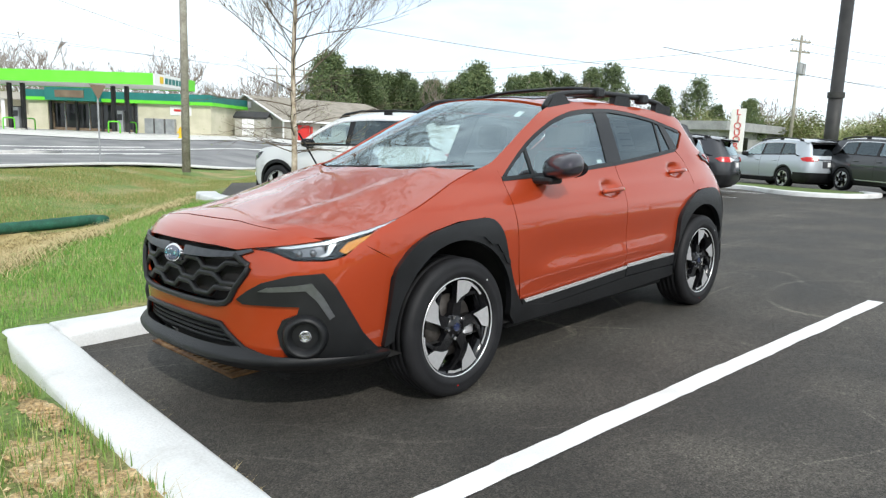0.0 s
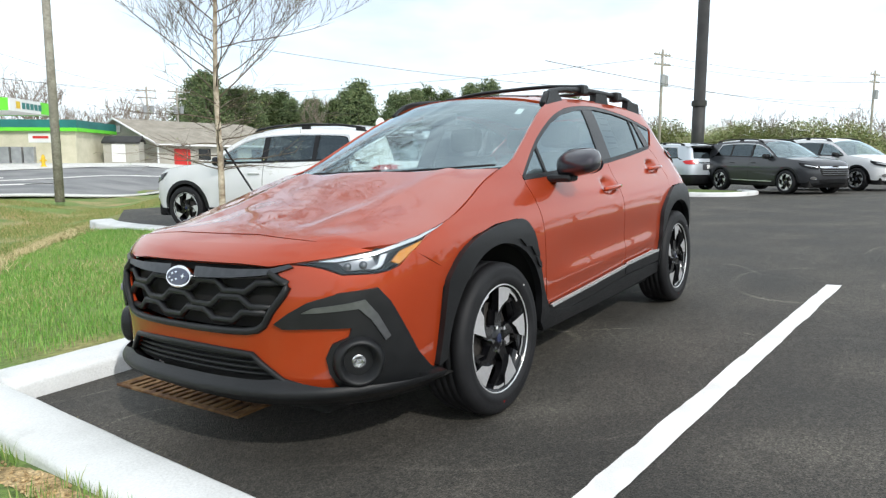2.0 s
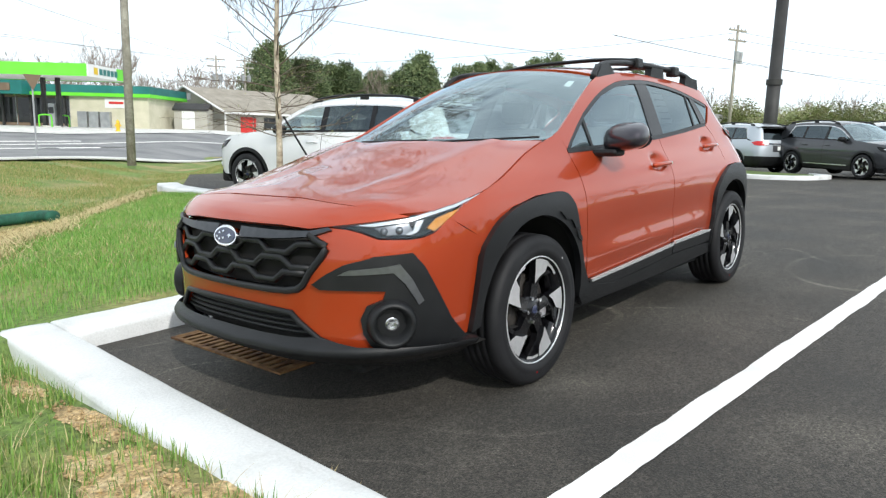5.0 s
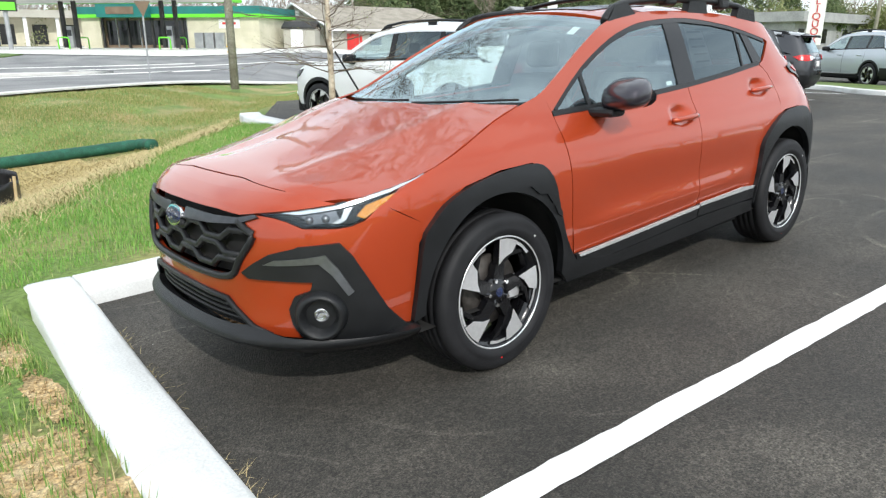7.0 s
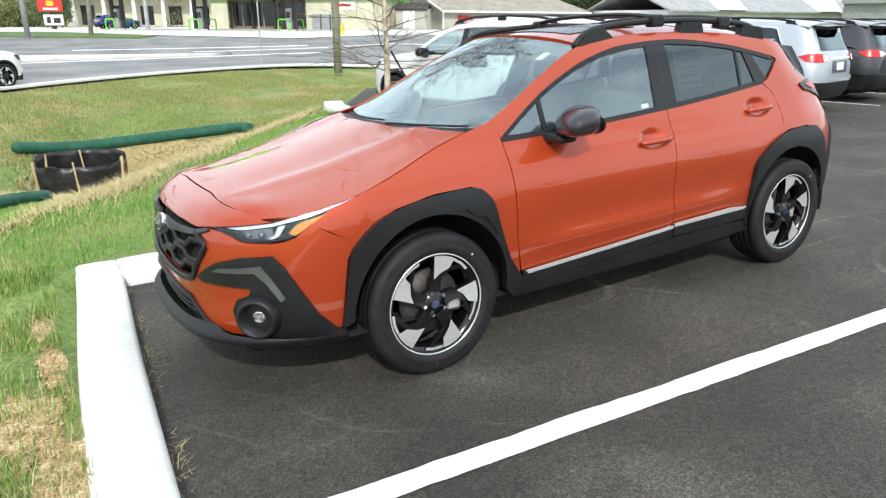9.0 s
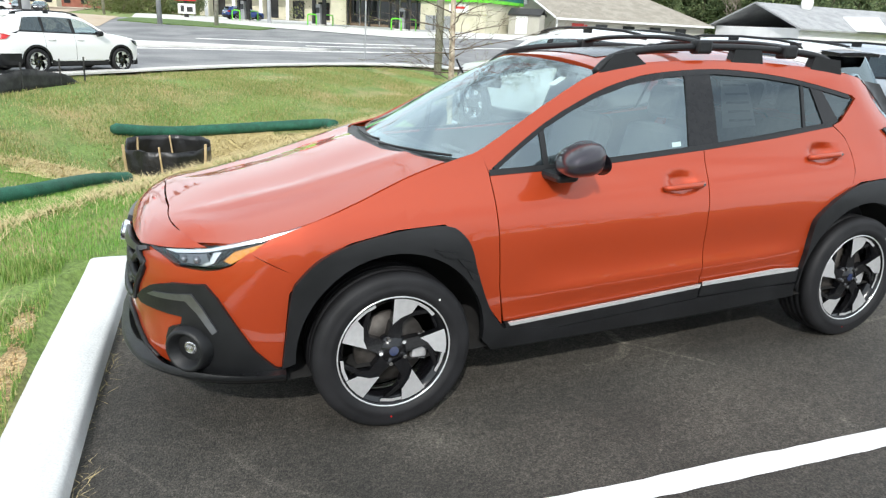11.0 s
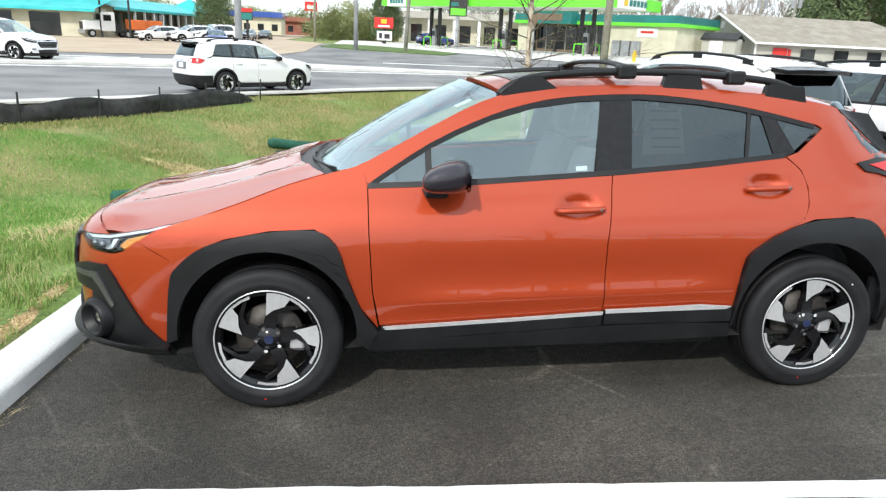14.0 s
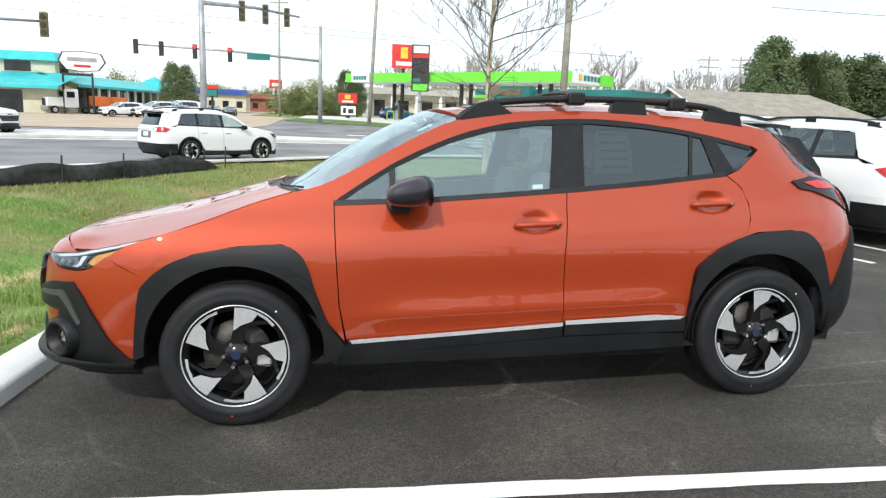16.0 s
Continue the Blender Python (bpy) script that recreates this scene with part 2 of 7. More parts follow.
FOGGLASS = mixed("faceted fog lamp glass", [(0.10, 0.105, 0.11), (0.75, 0.76, 0.78)], 55.0, 2.0, 0.15, metal=0.8)
DARKTRIM = mixed("dark gunmetal trim", [(0.055, 0.058, 0.064), (0.07, 0.073, 0.08)], 40.0, 2.0, 0.3, metal=0.7)
CHROME = mixed("bright chrome", [(0.80, 0.80, 0.81), (0.86, 0.86, 0.87)], 30.0, 2.0, 0.08, metal=1.0)
RUBBER = mixed("tyre rubber", [(0.008, 0.008, 0.009), (0.014, 0.014, 0.0155)], 10.0, 6.0, 0.55, 0.7, bump=0.0006, bump_scale=300, spec=0.3)
MACHINED = mixed("machined aluminium", [(0.74, 0.74, 0.75), (0.80, 0.80, 0.81)], 60.0, 4.0, 0.28, metal=0.7)
RIMBLACK = mixed("gloss black wheel paint", [(0.004, 0.004, 0.005), (0.007, 0.007, 0.008)], 20.0, 3.0, 0.18, coat=0.3, spec=0.4)
DISC = mixed("dull brake disc iron", [(0.045, 0.040, 0.036), (0.08, 0.072, 0.065)], 30.0, 5.0, 0.55, metal=0.5)
CABIN = mixed("dark cabin plastic and cloth", [(0.022, 0.022, 0.024), (0.045, 0.045, 0.048)], 25.0, 6.0, 0.8, bump=0.001, bump_scale=200)
SEAT = mixed("dark grey seat cloth", [(0.09, 0.09, 0.095), (0.15, 0.15, 0.155)], 40.0, 6.0, 0.9, bump=0.002, bump_scale=250)
CLEAR = glass("windscreen glass", (0.80, 0.91, 0.90), 0.01, 0.25)
SIDEGLASS = glass("side window glass", (0.80, 0.92, 0.90), 0.01, 0.22)
PRIVACY = glass("dark privacy glass", (0.13, 0.145, 0.15), 0.01, 0.105)
LENS = glass("lamp lens", (0.88, 0.90, 0.92), 0.01, 0.05)
REDLENS = mixed("red lamp lens", [(0.45, 0.012, 0.014), (0.55, 0.02, 0.02)], 30.0, 3.0, 0.25, coat=0.15)
AMBER = mixed("amber reflector", [(0.62, 0.24, 0.02), (0.75, 0.32, 0.04)], 60.0, 4.0, 0.2, coat=0.5)
RUST = mixed("rusty cast iron", [(0.10, 0.045, 0.018), (0.22, 0.11, 0.04), (0.30, 0.17, 0.07)], 14.0, 8.0, 0.9, bump=0.004, bump_scale=90)
# near-black: the shade of hollows and underparts is put into the colour
DARKPIT = mixed("near-black of shaded hollows", [(0.006, 0.006, 0.006), (0.012, 0.011, 0.010)], 10.0, 4.0, 0.95)


# ---- mesh tools ----
def link_mesh(name, verts, faces, mats, parent=None, smooth=True, label="", face_mats=None):
    me = bpy.data.meshes.new(name)
    me.from_pydata(verts, [], faces)
    for mt in (mats if isinstance(mats, (list, tuple)) else [mats]):
        me.materials.append(mt)
    if smooth:
        me.polygons.foreach_set("use_smooth", [True] * len(me.polygons))
    if face_mats is not None:
        me.polygons.foreach_set("material_index", face_mats)
    me.update()
    ob = new(name, me)
    if parent is not None:
        ob.parent = parent
    if label:
        ob["label"] = label
    return ob


def part(name, bm, material, parent=None, label="", smooth=False):
    bmesh.ops.recalc_face_normals(bm, faces=bm.faces[:])
    me = bpy.data.meshes.new(name)
    bm.to_mesh(me)
    bm.free()
    for mt in (material if isinstance(material, (list, tuple)) else [material]):
        me.materials.append(mt)
    if smooth:
        me.polygons.foreach_set("use_smooth", [True] * len(me.polygons))
    ob = new(name, me)
    if parent is not None:
        ob.parent = parent
    if label:
        ob["label"] = label
    return ob


def thing(name, label, category, at=None, group="", kind=""):
    """An Empty at a thing's base."""
    ob = new(name)
    ob.empty_display_size = 0.2
    if at is not None:
        ob.matrix_world = at
    return tagged(ob, label, category, group, kind)


def box(bm, lo, hi, bevel=0.0, m=None):
    c = [(a + b) / 2 for a, b in zip(lo, hi)]
    s = [b - a for a, b in zip(lo, hi)]
    mat = Matrix.Translation(c) @ Matrix.Diagonal((*s, 1))
    r = bmesh.ops.create_cube(bm, size=1, matrix=(m @ mat) if m else mat)
    if bevel:
        edges = list({e for v in r["verts"] for e in v.link_edges})
        bmesh.ops.bevel(bm, geom=edges, offset=bevel, segments=2, affect="EDGES", profile=0.5)


def rod(bm, a, b, r1, r2=None, seg=10):
    a, b = Vector(a), Vector(b)
    d = b - a
    q = d.to_track_quat("Z", "Y").to_matrix().to_4x4()
    bmesh.ops.create_cone(bm, cap_ends=True, segments=seg, radius1=r1, radius2=r1 if r2 is None else r2, depth=d.length, matrix=Matrix.Translation((a + b) / 2) @ q)


def sweep(points, radius, seg=8, close=False, flat=1.0):
    """Verts and faces of a tube along points; radius may be a list; flat squashes it in z."""
    pts = [Vector(p) for p in points]
    verts, faces = [], []
    for i, p in enumerate(pts):
        d = (pts[min(i + 1, len(pts) - 1)] - pts[max(i - 1, 0)])
        d = d.normalized() if d.length else Vector((1, 0, 0))
        ref = Vector((0, 0, 1)) if abs(d.z) < 0.95 else Vector((1, 0, 0))
        u = d.cross(ref).normalized()
        v = u.cross(d)
        r = radius[i] if isinstance(radius, (list, tuple)) else radius
        for k in range(seg):
            a = 2 * math.pi * k / seg
            verts.append(p + u * math.cos(a) * r + v * math.sin(a) * r * flat)
    for i in range(len(pts) - 1):
        for k in range(seg):
            k2 = (k + 1) % seg
            faces.append((i * seg + k, i * seg + k2, (i + 1) * seg + k2, (i + 1) * seg + k))
    faces.append(tuple(range(seg))[::-1])
    faces.append(tuple(range((len(pts) - 1) * seg, len(pts) * seg)))
    return verts, faces


def lathe(profile, seg=48):
    """A ring turned round y from (radius, y) pairs."""
    verts, faces = [], []
    n = len(profile)
    for k in range(seg):
        a = 2 * math.pi * k / seg
        for r, y in profile:
            verts.append((r * math.cos(a), y, r * math.sin(a)))
    for k in range(seg):
        k2 = (k + 1) % seg
        for i in range(n - 1):
            faces.append((k * n + i, k2 * n + i, k2 * n + i + 1, k * n + i + 1))
    return verts, faces


def smooth_line(pts, per=4):
    """Catmull-Rom through pts (open)."""
    out = []
    for i in range(len(pts) - 1):
        p0, p1, p2, p3 = pts[max(i - 1, 0)], pts[i], pts[i + 1], pts[min(i + 2, len(pts) - 1)]
        for k in range(per):
            t = k / per
            out.append(tuple(0.5 * (2 * b + (c - a) * t + (2 * a - 5 * b + 4 * c - d) * t * t + (3 * b - a - 3 * c + d) * t ** 3) for a, b, c, d in zip(p0, p1, p2, p3)))
    out.append(tuple(pts[-1]))
    return out


def area2(poly):
    return sum(p[0] * q[1] - q[0] * p[1] for p, q in zip(poly, poly[1:] + poly[:1])) / 2


def tessellate(outline, cu, cv):
    """2D points and faces that fill an outline, cut on a grid of cu by cv."""
    clean = []
    for p in outline:
        if not clean or abs(p[0] - clean[-1][0]) + abs(p[1] - clean[-1][1]) > 1e-6:
            clean.append(p)
    if area2(clean) < 0:
        clean = clean[::-1]
    bm = bmesh.new()
    whole = bm.faces.new([bm.verts.new((p[0], p[1], 0)) for p in clean])
    bm.normal_update()
    bmesh.ops.triangulate(bm, faces=[whole], ngon_method="EAR_CLIP")
    for axis, c in ((0, cu), (1, cv)):
        lo, hi = min(p[axis] for p in clean), max(p[axis] for p in clean)
        for i in range(math.ceil(lo / c), math.floor(hi / c) + 1):
            co, no = [0, 0, 0], [0, 0, 0]
            co[axis], no[axis] = i * c, 1
            bmesh.ops.bisect_plane(bm, geom=bm.verts[:] + bm.edges[:] + bm.faces[:], dist=1e-6, plane_co=co, plane_no=no)
    bmesh.ops.remove_doubles(bm, verts=bm.verts[:], dist=1e-6)
    bm.normal_update()
    bmesh.ops.reverse_faces(bm, faces=[f for f in bm.faces if f.normal.z < 0])
    bm.verts.index_update()
    pts = [(v.co.x, v.co.y) for v in bm.verts]
    faces = [tuple(v.index for v in f.verts) for f in bm.faces]
    bm.free()
    return pts, faces


def patch(name, outline, surface, material, parent, cell=(0.06, 0.05), depth=0.015, label="", flip=False):
    """A panel: an outline laid on a surface (u, v -> place), with a rim turned inward by depth along the surface's back."""
    pts, faces = tessellate(list(outline), *cell)
    verts = [Vector(surface(*p)) for p in pts]
    if flip:
        faces = [f[::-1] for f in faces]
    normal = [Vector((0, 0, 0)) for _ in verts]
    count = {}
    for f in faces:
        a, b, c = verts[f[0]], verts[f[1]], verts[f[2]]
        nn = Vector((0, 0, 0))
        for i in range(1, len(f) - 1):
            nn += (verts[f[i]] - verts[f[0]]).cross(verts[f[i + 1]] - verts[f[0]])
        for k in f:
            normal[k] += nn
        for i in range(len(f)):
            e = (f[i], f[(i + 1) % len(f)])
            count[e] = count.get(e, 0) + 1
    rim, new_faces = {}, []
    if depth:
        for (a, b) in list(count):
            if (b, a) not in count:
                quad = []
                for k in (a, b):
                    if k not in rim:
                        nk = normal[k].normalized() if normal[k].length > 1e-12 else Vector((0, -1, 0))
                        rim[k] = len(verts)
                        verts.append(verts[k].copy())
                        verts.append(verts[k] - nk * depth)
                    quad.append(rim[k])
                new_faces.append((quad[1], quad[0], quad[0] + 1, quad[1] + 1))
    return link_mesh(name, [tuple(v) for v in verts], faces + new_faces, material, parent, True, label)


# ---- ground ----
def step(a, b, v):
    t = min(1, max(0, (v - a) / (b - a)))
    return t * t * (3 - 2 * t)


def lot_height(x, y):
    """The paved lot: it falls towards the drain in its corner and levels off away from it."""
    xx = x if x < 4 else 4 + 1.2 * (1 - math.exp(-(x - 4) / 1.2))
    yy = y if y < 2.2 else 2.2 + 0.6 * (1 - math.exp(-(y - 2.2) / 0.6))
    yy = yy if yy > -4 else -4 - 1.0 * (1 - math.exp((yy + 4) / 1.0))
    return 0.0262 * xx - 0.0384 * yy + 0.015


LOT = [(-1.60, -14), (-1.31, -1.3), (-1.16, 1.52), (-0.4, 1.55), (1.5, 1.62), (3.0, 1.85), (3.7, 2.6), (3.85, 6.0), (3.9, 9.2), (6.0, 12.5), (40, 13.0), (40, -14)]


def inside(poly, x, y):
    hit = False
    for (x0, y0), (x1, y1) in zip(poly, poly[1:] + poly[:1]):
        if (y0 > y) != (y1 > y) and x < x0 + (y - y0) / (y1 - y0) * (x1 - x0):
            hit = not hit
    return hit


def ground_height(x, y):
    """The land: verge, bank and swale with the drain inlet, the road beyond and the forecourt across it."""
    if x > -1.5 and any(inside(LOT, x + a, y + b) for a, b in ((0, 0), (.2, 0), (-.2, 0), (0, .2), (0, -.2))):
        return lot_height(x, y) - 0.15
    s = -0.758 * (x - 0.3) + 0.653 * (y - 5.6)
    w = step(-1.5, 2.2, s)
    al, ac = 0.653 * (x + 0.4) + 0.758 * (y - 11.3), -0.758 * (x + 0.4) + 0.653 * (y - 11.3)
    bowl = math.exp(-(al / 3.4) ** 2 - (ac / 2.9) ** 2) * step(0, 2, s)
    far = step(40, 58, 0.45 * x + 0.89 * y) * (0.25 + 0.75 * step(-14, 0, x))
    field = -0.2 + 0.85 * far - 0.5 * math.exp(-((s - 3.3) / 2.5) ** 2)
    return (lot_height(max(x, -1.6), y) + 0.084) * (1 - w) + field * w - 0.75 * bowl


def drape(name, outline, material, lift, parent=None, cell=0.6, height=ground_height, depth=0.0, label=""):
    return patch(name, outline, lambda u, v: (u, v, height(u, v) + lift), material, parent, (cell, cell), depth, label)


def ground_sheet():
    xs = sorted({*np.round(np.arange(-8, 14.01, 0.25), 3), *np.arange(-60, 90, 3.0), *np.linspace(-900, -60, 18), *np.linspace(90, 900, 18)})
    ys = sorted({*np.round(np.arange(-6, 22.01, 0.25), 3), *np.arange(-45, 100, 3.0), *np.linspace(-700, -45, 14), *np.linspace(100, 1400, 24)})
    verts = [(x, y, ground_height(x, y) + (0.012 * noise.noise((x * 1.3, y * 1.3, 0)) if -9 < x < 14 and y < 23 else 0)) for y in ys for x in xs]
    nx = len(xs)
    faces = [(j * nx + i, j * nx + i + 1, (j + 1) * nx + i + 1, (j + 1) * nx + i) for j in range(len(ys) - 1) for i in range(nx - 1)]
    ob = link_mesh("ground", verts, faces, GRASSY)
    return tagged(ob, "patchy spring grass over soil round the paved lot", "ground", kind="structure")


ground_sheet()

# ---- lot, kerbs, line ----
lot = drape("parking_lot", LOT, ASPHALT, 0.0, cell=0.8, height=lot_height)
tagged(lot, "fresh dark asphalt parking lot with faint tyre marks", "parking lot", kind="structure")
rough_edge = lambda x, k: 0.010 * noise.noise((x * 2.2, k, 0)) + 0.006 * noise.noise((x * 9, k, 3))
line_x = np.linspace(-1.13, 3.68, 60)
LINE_EDGE = [(x, -1.45 - 0.0725 * (x + 0.85) + rough_edge(x, 1)) for x in line_x] + [(x, -1.568 - 0.0705 * (x + 0.85) + rough_edge(x, 7)) for x in line_x[::-1]]
stall_line = drape("stall_line", LINE_EDGE, LINE, 0.004, cell=0.25, height=lot_height)
tagged(stall_line, "white painted parking stall line on asphalt", "painted line", kind="structure")


def kerb(name, line, width, high, label):
    """A kerb run: a rounded section swept along its inner top edge; the body lies to its left."""
    verts, faces = [], []
    pts = [Vector((*p, 0)) for p in smooth_line(line, 6)]
    for i, p in enumerate(pts):
        d = (pts[min(i + 1, len(pts) - 1)] - pts[max(i - 1, 0)]).normalized()
        u = Vector((-d.y, d.x, 0))
        for off, z in ((-0.02, -0.12), (-0.01, high - 0.03), (0.0, high - 0.012), (0.02, high), (width * 0.5, high + 0.004), (width - 0.03, high), (width - 0.008, high - 0.012), (width, high - 0.03), (width + 0.01, -0.2)):
            q = p + u * off
            verts.append((q.x, q.y, lot_height(q.x, q.y) + z + 0.003 * noise.noise((q.x * 4, q.y * 4, off))))
    n = 9
    for i in range(len(pts) - 1):
        for k in range(n - 1):
            faces.append((i * n + k, i * n + k + 1, (i + 1) * n + k + 1, (i + 1) * n + k))
    faces += [tuple(range(n))[::-1], tuple(range((len(pts) - 1) * n, len(pts) * n))]
    return tagged(link_mesh(name, verts, faces, KERB, None, True), label, "kerb", kind="structure")


kerb("kerb_side", [(-1.62, -13), (-1.37, -3), (-1.272, -1.27), (-1.198, 0.0), (-1.125, 1.0), (-1.095, 1.44), (-1.075, 1.80)], 0.278, 0.097, "white-painted concrete kerb beside the verge")
kerb("kerb_end", [(-1.085, 1.42), (-0.8, 1.42), (-0.2, 1.44), (0.8, 1.48), (1.6, 1.52), (2.6, 1.65), (3.3, 2.05), (3.72, 2.9), (3.82, 4.5), (3.87, 7.0), (3.88, 8.8), (4.1, 9.6)], 0.38, 0.105, "white-painted concrete kerb along the grass")


# ---- the orange crossover: its form ----
def curve1(table):
    xs, ys = [a for a, _ in table], [b for _, b in table]
    return lambda v: float(np.interp(v, xs, ys))


def smooth_curve(table, per=6):
    return curve1(smooth_line(table, per))


side_w = smooth_curve([(0.05, .74), (0.22, .815), (0.4, .848), (0.6, .866), (0.75, .869), (0.85, .860), (0.95, .822), (1.05, .762), (1.18, .705), (1.30, .655), (1.42, .600), (1.50, .545), (1.58, .46)])
nose_x = smooth_curve([(0.05, -.80), (0.15, -.88), (0.25, -.97), (0.35, -1.0), (0.5, -1.0), (0.65, -1.0), (0.75, -.985), (0.82, -.955), (0.87, -.90), (0.91, -.80), (0.98, -.55), (1.1, -.30)])
tail_x = smooth_curve([(0.05, 3.30), (0.3, 3.42), (0.45, 3.50), (0.7, 3.50), (0.95, 3.47), (1.1, 3.42), (1.18, 3.32), (1.25, 3.21), (1.4, 3.06), (1.48, 2.98), (1.6, 2.86)])
AX, PF, RX, PR = -0.20, 2.8, 2.55, 3.4


def half_width(x, z):
    # a hollow in the doors over a crease that flares to the sill
    w = side_w(z) + (0.010 * math.exp(-((z - 0.525 - 0.02 * (x - 0.6)) / 0.045) ** 2) - 0.009 * math.exp(-((z - 0.66) / 0.09) ** 2)) * step(0.45, 0.85, x) * step(2.35, 2.0, x)
    if x < AX:
        u = min(1, (AX - x) / (AX - nose_x(z)))
        return w * (1 - u ** PF) ** (1 / PF)
    if x > RX:
        u = min(1, (x - RX) / (tail_x(z) - RX))
        return w * (1 - u ** PR) ** (1 / PR)
    return w


def flank(s, out=0.0):
    """The side surface of one side (s = -1 the driver's), moved outward by out."""
    return lambda x, z: (x, s * (half_width(x, z) + out), z)


def front_q(y, z):
    """The angle round the nose, in degrees, at which the front surface reaches y."""
    k = min(1, abs(y) / side_w(z)) ** (PF / 2)
    return math.copysign(math.degrees(math.asin(k)), y)


def front_qx(x, z, s=-1):
    u = min(1, max(0, (AX - x) / (AX - nose_x(z)))) ** (PF / 2)
    return s * math.degrees(math.acos(u))


def front(out=0.0):
    def place(q, z):
        a = radians(max(-90, min(90, q)))
        c, s_ = abs(math.cos(a)) ** (2 / PF), abs(math.sin(a)) ** (2 / PF)
        x, y = AX - (AX - nose_x(z)) * c, math.copysign(side_w(z) * s_, a)
        g = Vector((-abs(math.cos(a)) ** (2 - 2 / PF) / 0.8, math.copysign(abs(math.sin(a)) ** (2 - 2 / PF) / 0.87, a), 0))
        g = g.normalized() * out if g.length else Vector((0, 0, 0))
        return (x + g.x, y + g.y, z)
    return place


def rear(out=0.0):
    def place(q, z):
        a = radians(max(-90, min(90, q)))
        c, s_ = abs(math.cos(a)) ** (2 / PR), abs(math.sin(a)) ** (2 / PR)
        x, y = RX + (tail_x(z) - RX) * c, math.copysign(side_w(z) * s_, a)
        g = Vector((abs(math.cos(a)) ** (2 - 2 / PR), math.copysign(abs(math.sin(a)) ** (2 - 2 / PR), a), 0))
        g = g.normalized() * out if g.length else Vector((0, 0, 0))
        return (x + g.x, y + g.y, z)
    return place


HOOD_EDGE = smooth_curve([(-.90, .79), (-.76, .825), (-.69, .845), (-.5, .884), (-.314, .926), (-.2, .962), (-.079, 1.002), (.096, 1.064), (.25, 1.108), (.4, 1.15)])
hood_w = lambda x: half_width(x, HOOD_EDGE(x)) - 0.004
hood_crown = smooth_curve([(-.95, .05), (-.8, .078), (-.5, .088), (-.2, .078), (0, .064), (.2, .046), (.4, .036)])


def hood_z(x, y):
    k = min(1, abs(y) / max(0.05, hood_w(x)))
    ridge = 0.010 * math.exp(-((abs(y) - (0.50 - 0.10 * step(0.2, -0.8, x))) / 0.045) ** 2) - 0.006 * math.exp(-((abs(y) - 0.30) / 0.14) ** 2)
    return HOOD_EDGE(x) + hood_crown(x) * (1 - k ** 2.2) + ridge * step(-0.85, -0.5, x)


ROOF_EDGE = smooth_curve([(.28, 1.10), (.463, 1.165), (.77, 1.322), (1.005, 1.432), (1.161, 1.482), (1.386, 1.505), (1.716, 1.515), (2.042, 1.510), (2.337, 1.490), (2.621, 1.462), (2.93, 1.405), (3.2, 1.35)])


def screen(a, v):
    """The windscreen: a across (-1..1), v up (0..1)."""
    ex = 0.36 + (1.115 - 0.36) * v
    ez = ROOF_EDGE(ex) - 0.006
    ey = side_w(ez) - 0.012
    cx, cz = 0.22 + (0.99 - 0.22) * v, 1.106 + (1.525 - 1.106) * v + 0.03 * math.sin(math.pi * v)
    k = a * a
    return (cx + (ex - cx) * k, a * ey, cz + (ez - cz) * k)


def roof(x, a):
    ez = ROOF_EDGE(x)
    ey = half_width(x, ez)
    cz = smooth_roof(x)
    return (x - 0.10 * (1 - a * a) * max(0, 1 - (x - 1.1) / 0.6) if x < 1.7 else x, a * ey, cz + (ez - cz) * abs(a) ** 2.6)


smooth_roof = smooth_curve([(1.0, 1.515), (1.13, 1.535), (1.4, 1.56), (1.75, 1.575), (2.1, 1.57), (2.5, 1.54), (2.93, 1.465), (3.1, 1.43)])


def wave_row(zc, amp, half, phase):
    """A flat-topped hexagon wave across the grille."""
    pts, y = [], -half
    k = phase
    while y < half:
        z = zc + (amp if k % 2 == 0 else -amp)
        pts += [(y, z), (min(half, y + .105), z)]
        y += .105 + .05
        k += 1
    return pts


# ---- the orange crossover: its parts ----
ARCH_F_OUT = [(-.456, .355), (-.435, .52), (-.41, .666), (-.383, .718), (-.293, .794), (-.171, .842), (.024, .875), (.225, .880), (.301, .833), (.338, .766), (.362, .673), (.424, .505), (.507, .38)]
ARCH_R_OUT = [(2.254, .337), (2.275, .55), (2.289, .675), (2.319, .749), (2.473, .848), (2.641, .897), (2.841, .905), (2.94, .883), (3.011, .807), (3.065, .68), (3.109, .552), (3.15, .40)]


def arch_inner(cx):
    """The round inner edge of a wheel arch, front to back."""
    return [(cx - (.404 + .026 * max(0, math.sin(a))) * math.cos(a), .36 + (.404 + .026 * max(0, math.sin(a))) * math.sin(a)) for a in np.linspace(radians(2), radians(182), 25)]


WIN_TOP = smooth_line([(.488, 1.082), (.766, 1.250), (1.056, 1.374), (1.268, 1.432), (1.425, 1.457), (1.678, 1.473), (1.926, 1.470), (2.234, 1.436), (2.455, 1.396), (2.72, 1.335)], 3)
BELT = [(.464, 1.053), (.896, 1.062), (1.635, 1.104), (2.088, 1.139), (2.523, 1.183)]
belt_z, wintop_z = curve1(BELT + [(2.76, 1.21)]), curve1(WIN_TOP)
strip_z = curve1([(.50, .406), (1.026, .428), (1.59, .455), (2.30, .462)])


def between(x0, x1, low, high, inset=0.0, n=10):
    """An outline between two height curves."""
    xs = [x0 + (x1 - x0) * i / n for i in range(n + 1)]
    return [(x, low(x) + inset) for x in xs] + [(x, high(x) - inset) for x in reversed(xs)]


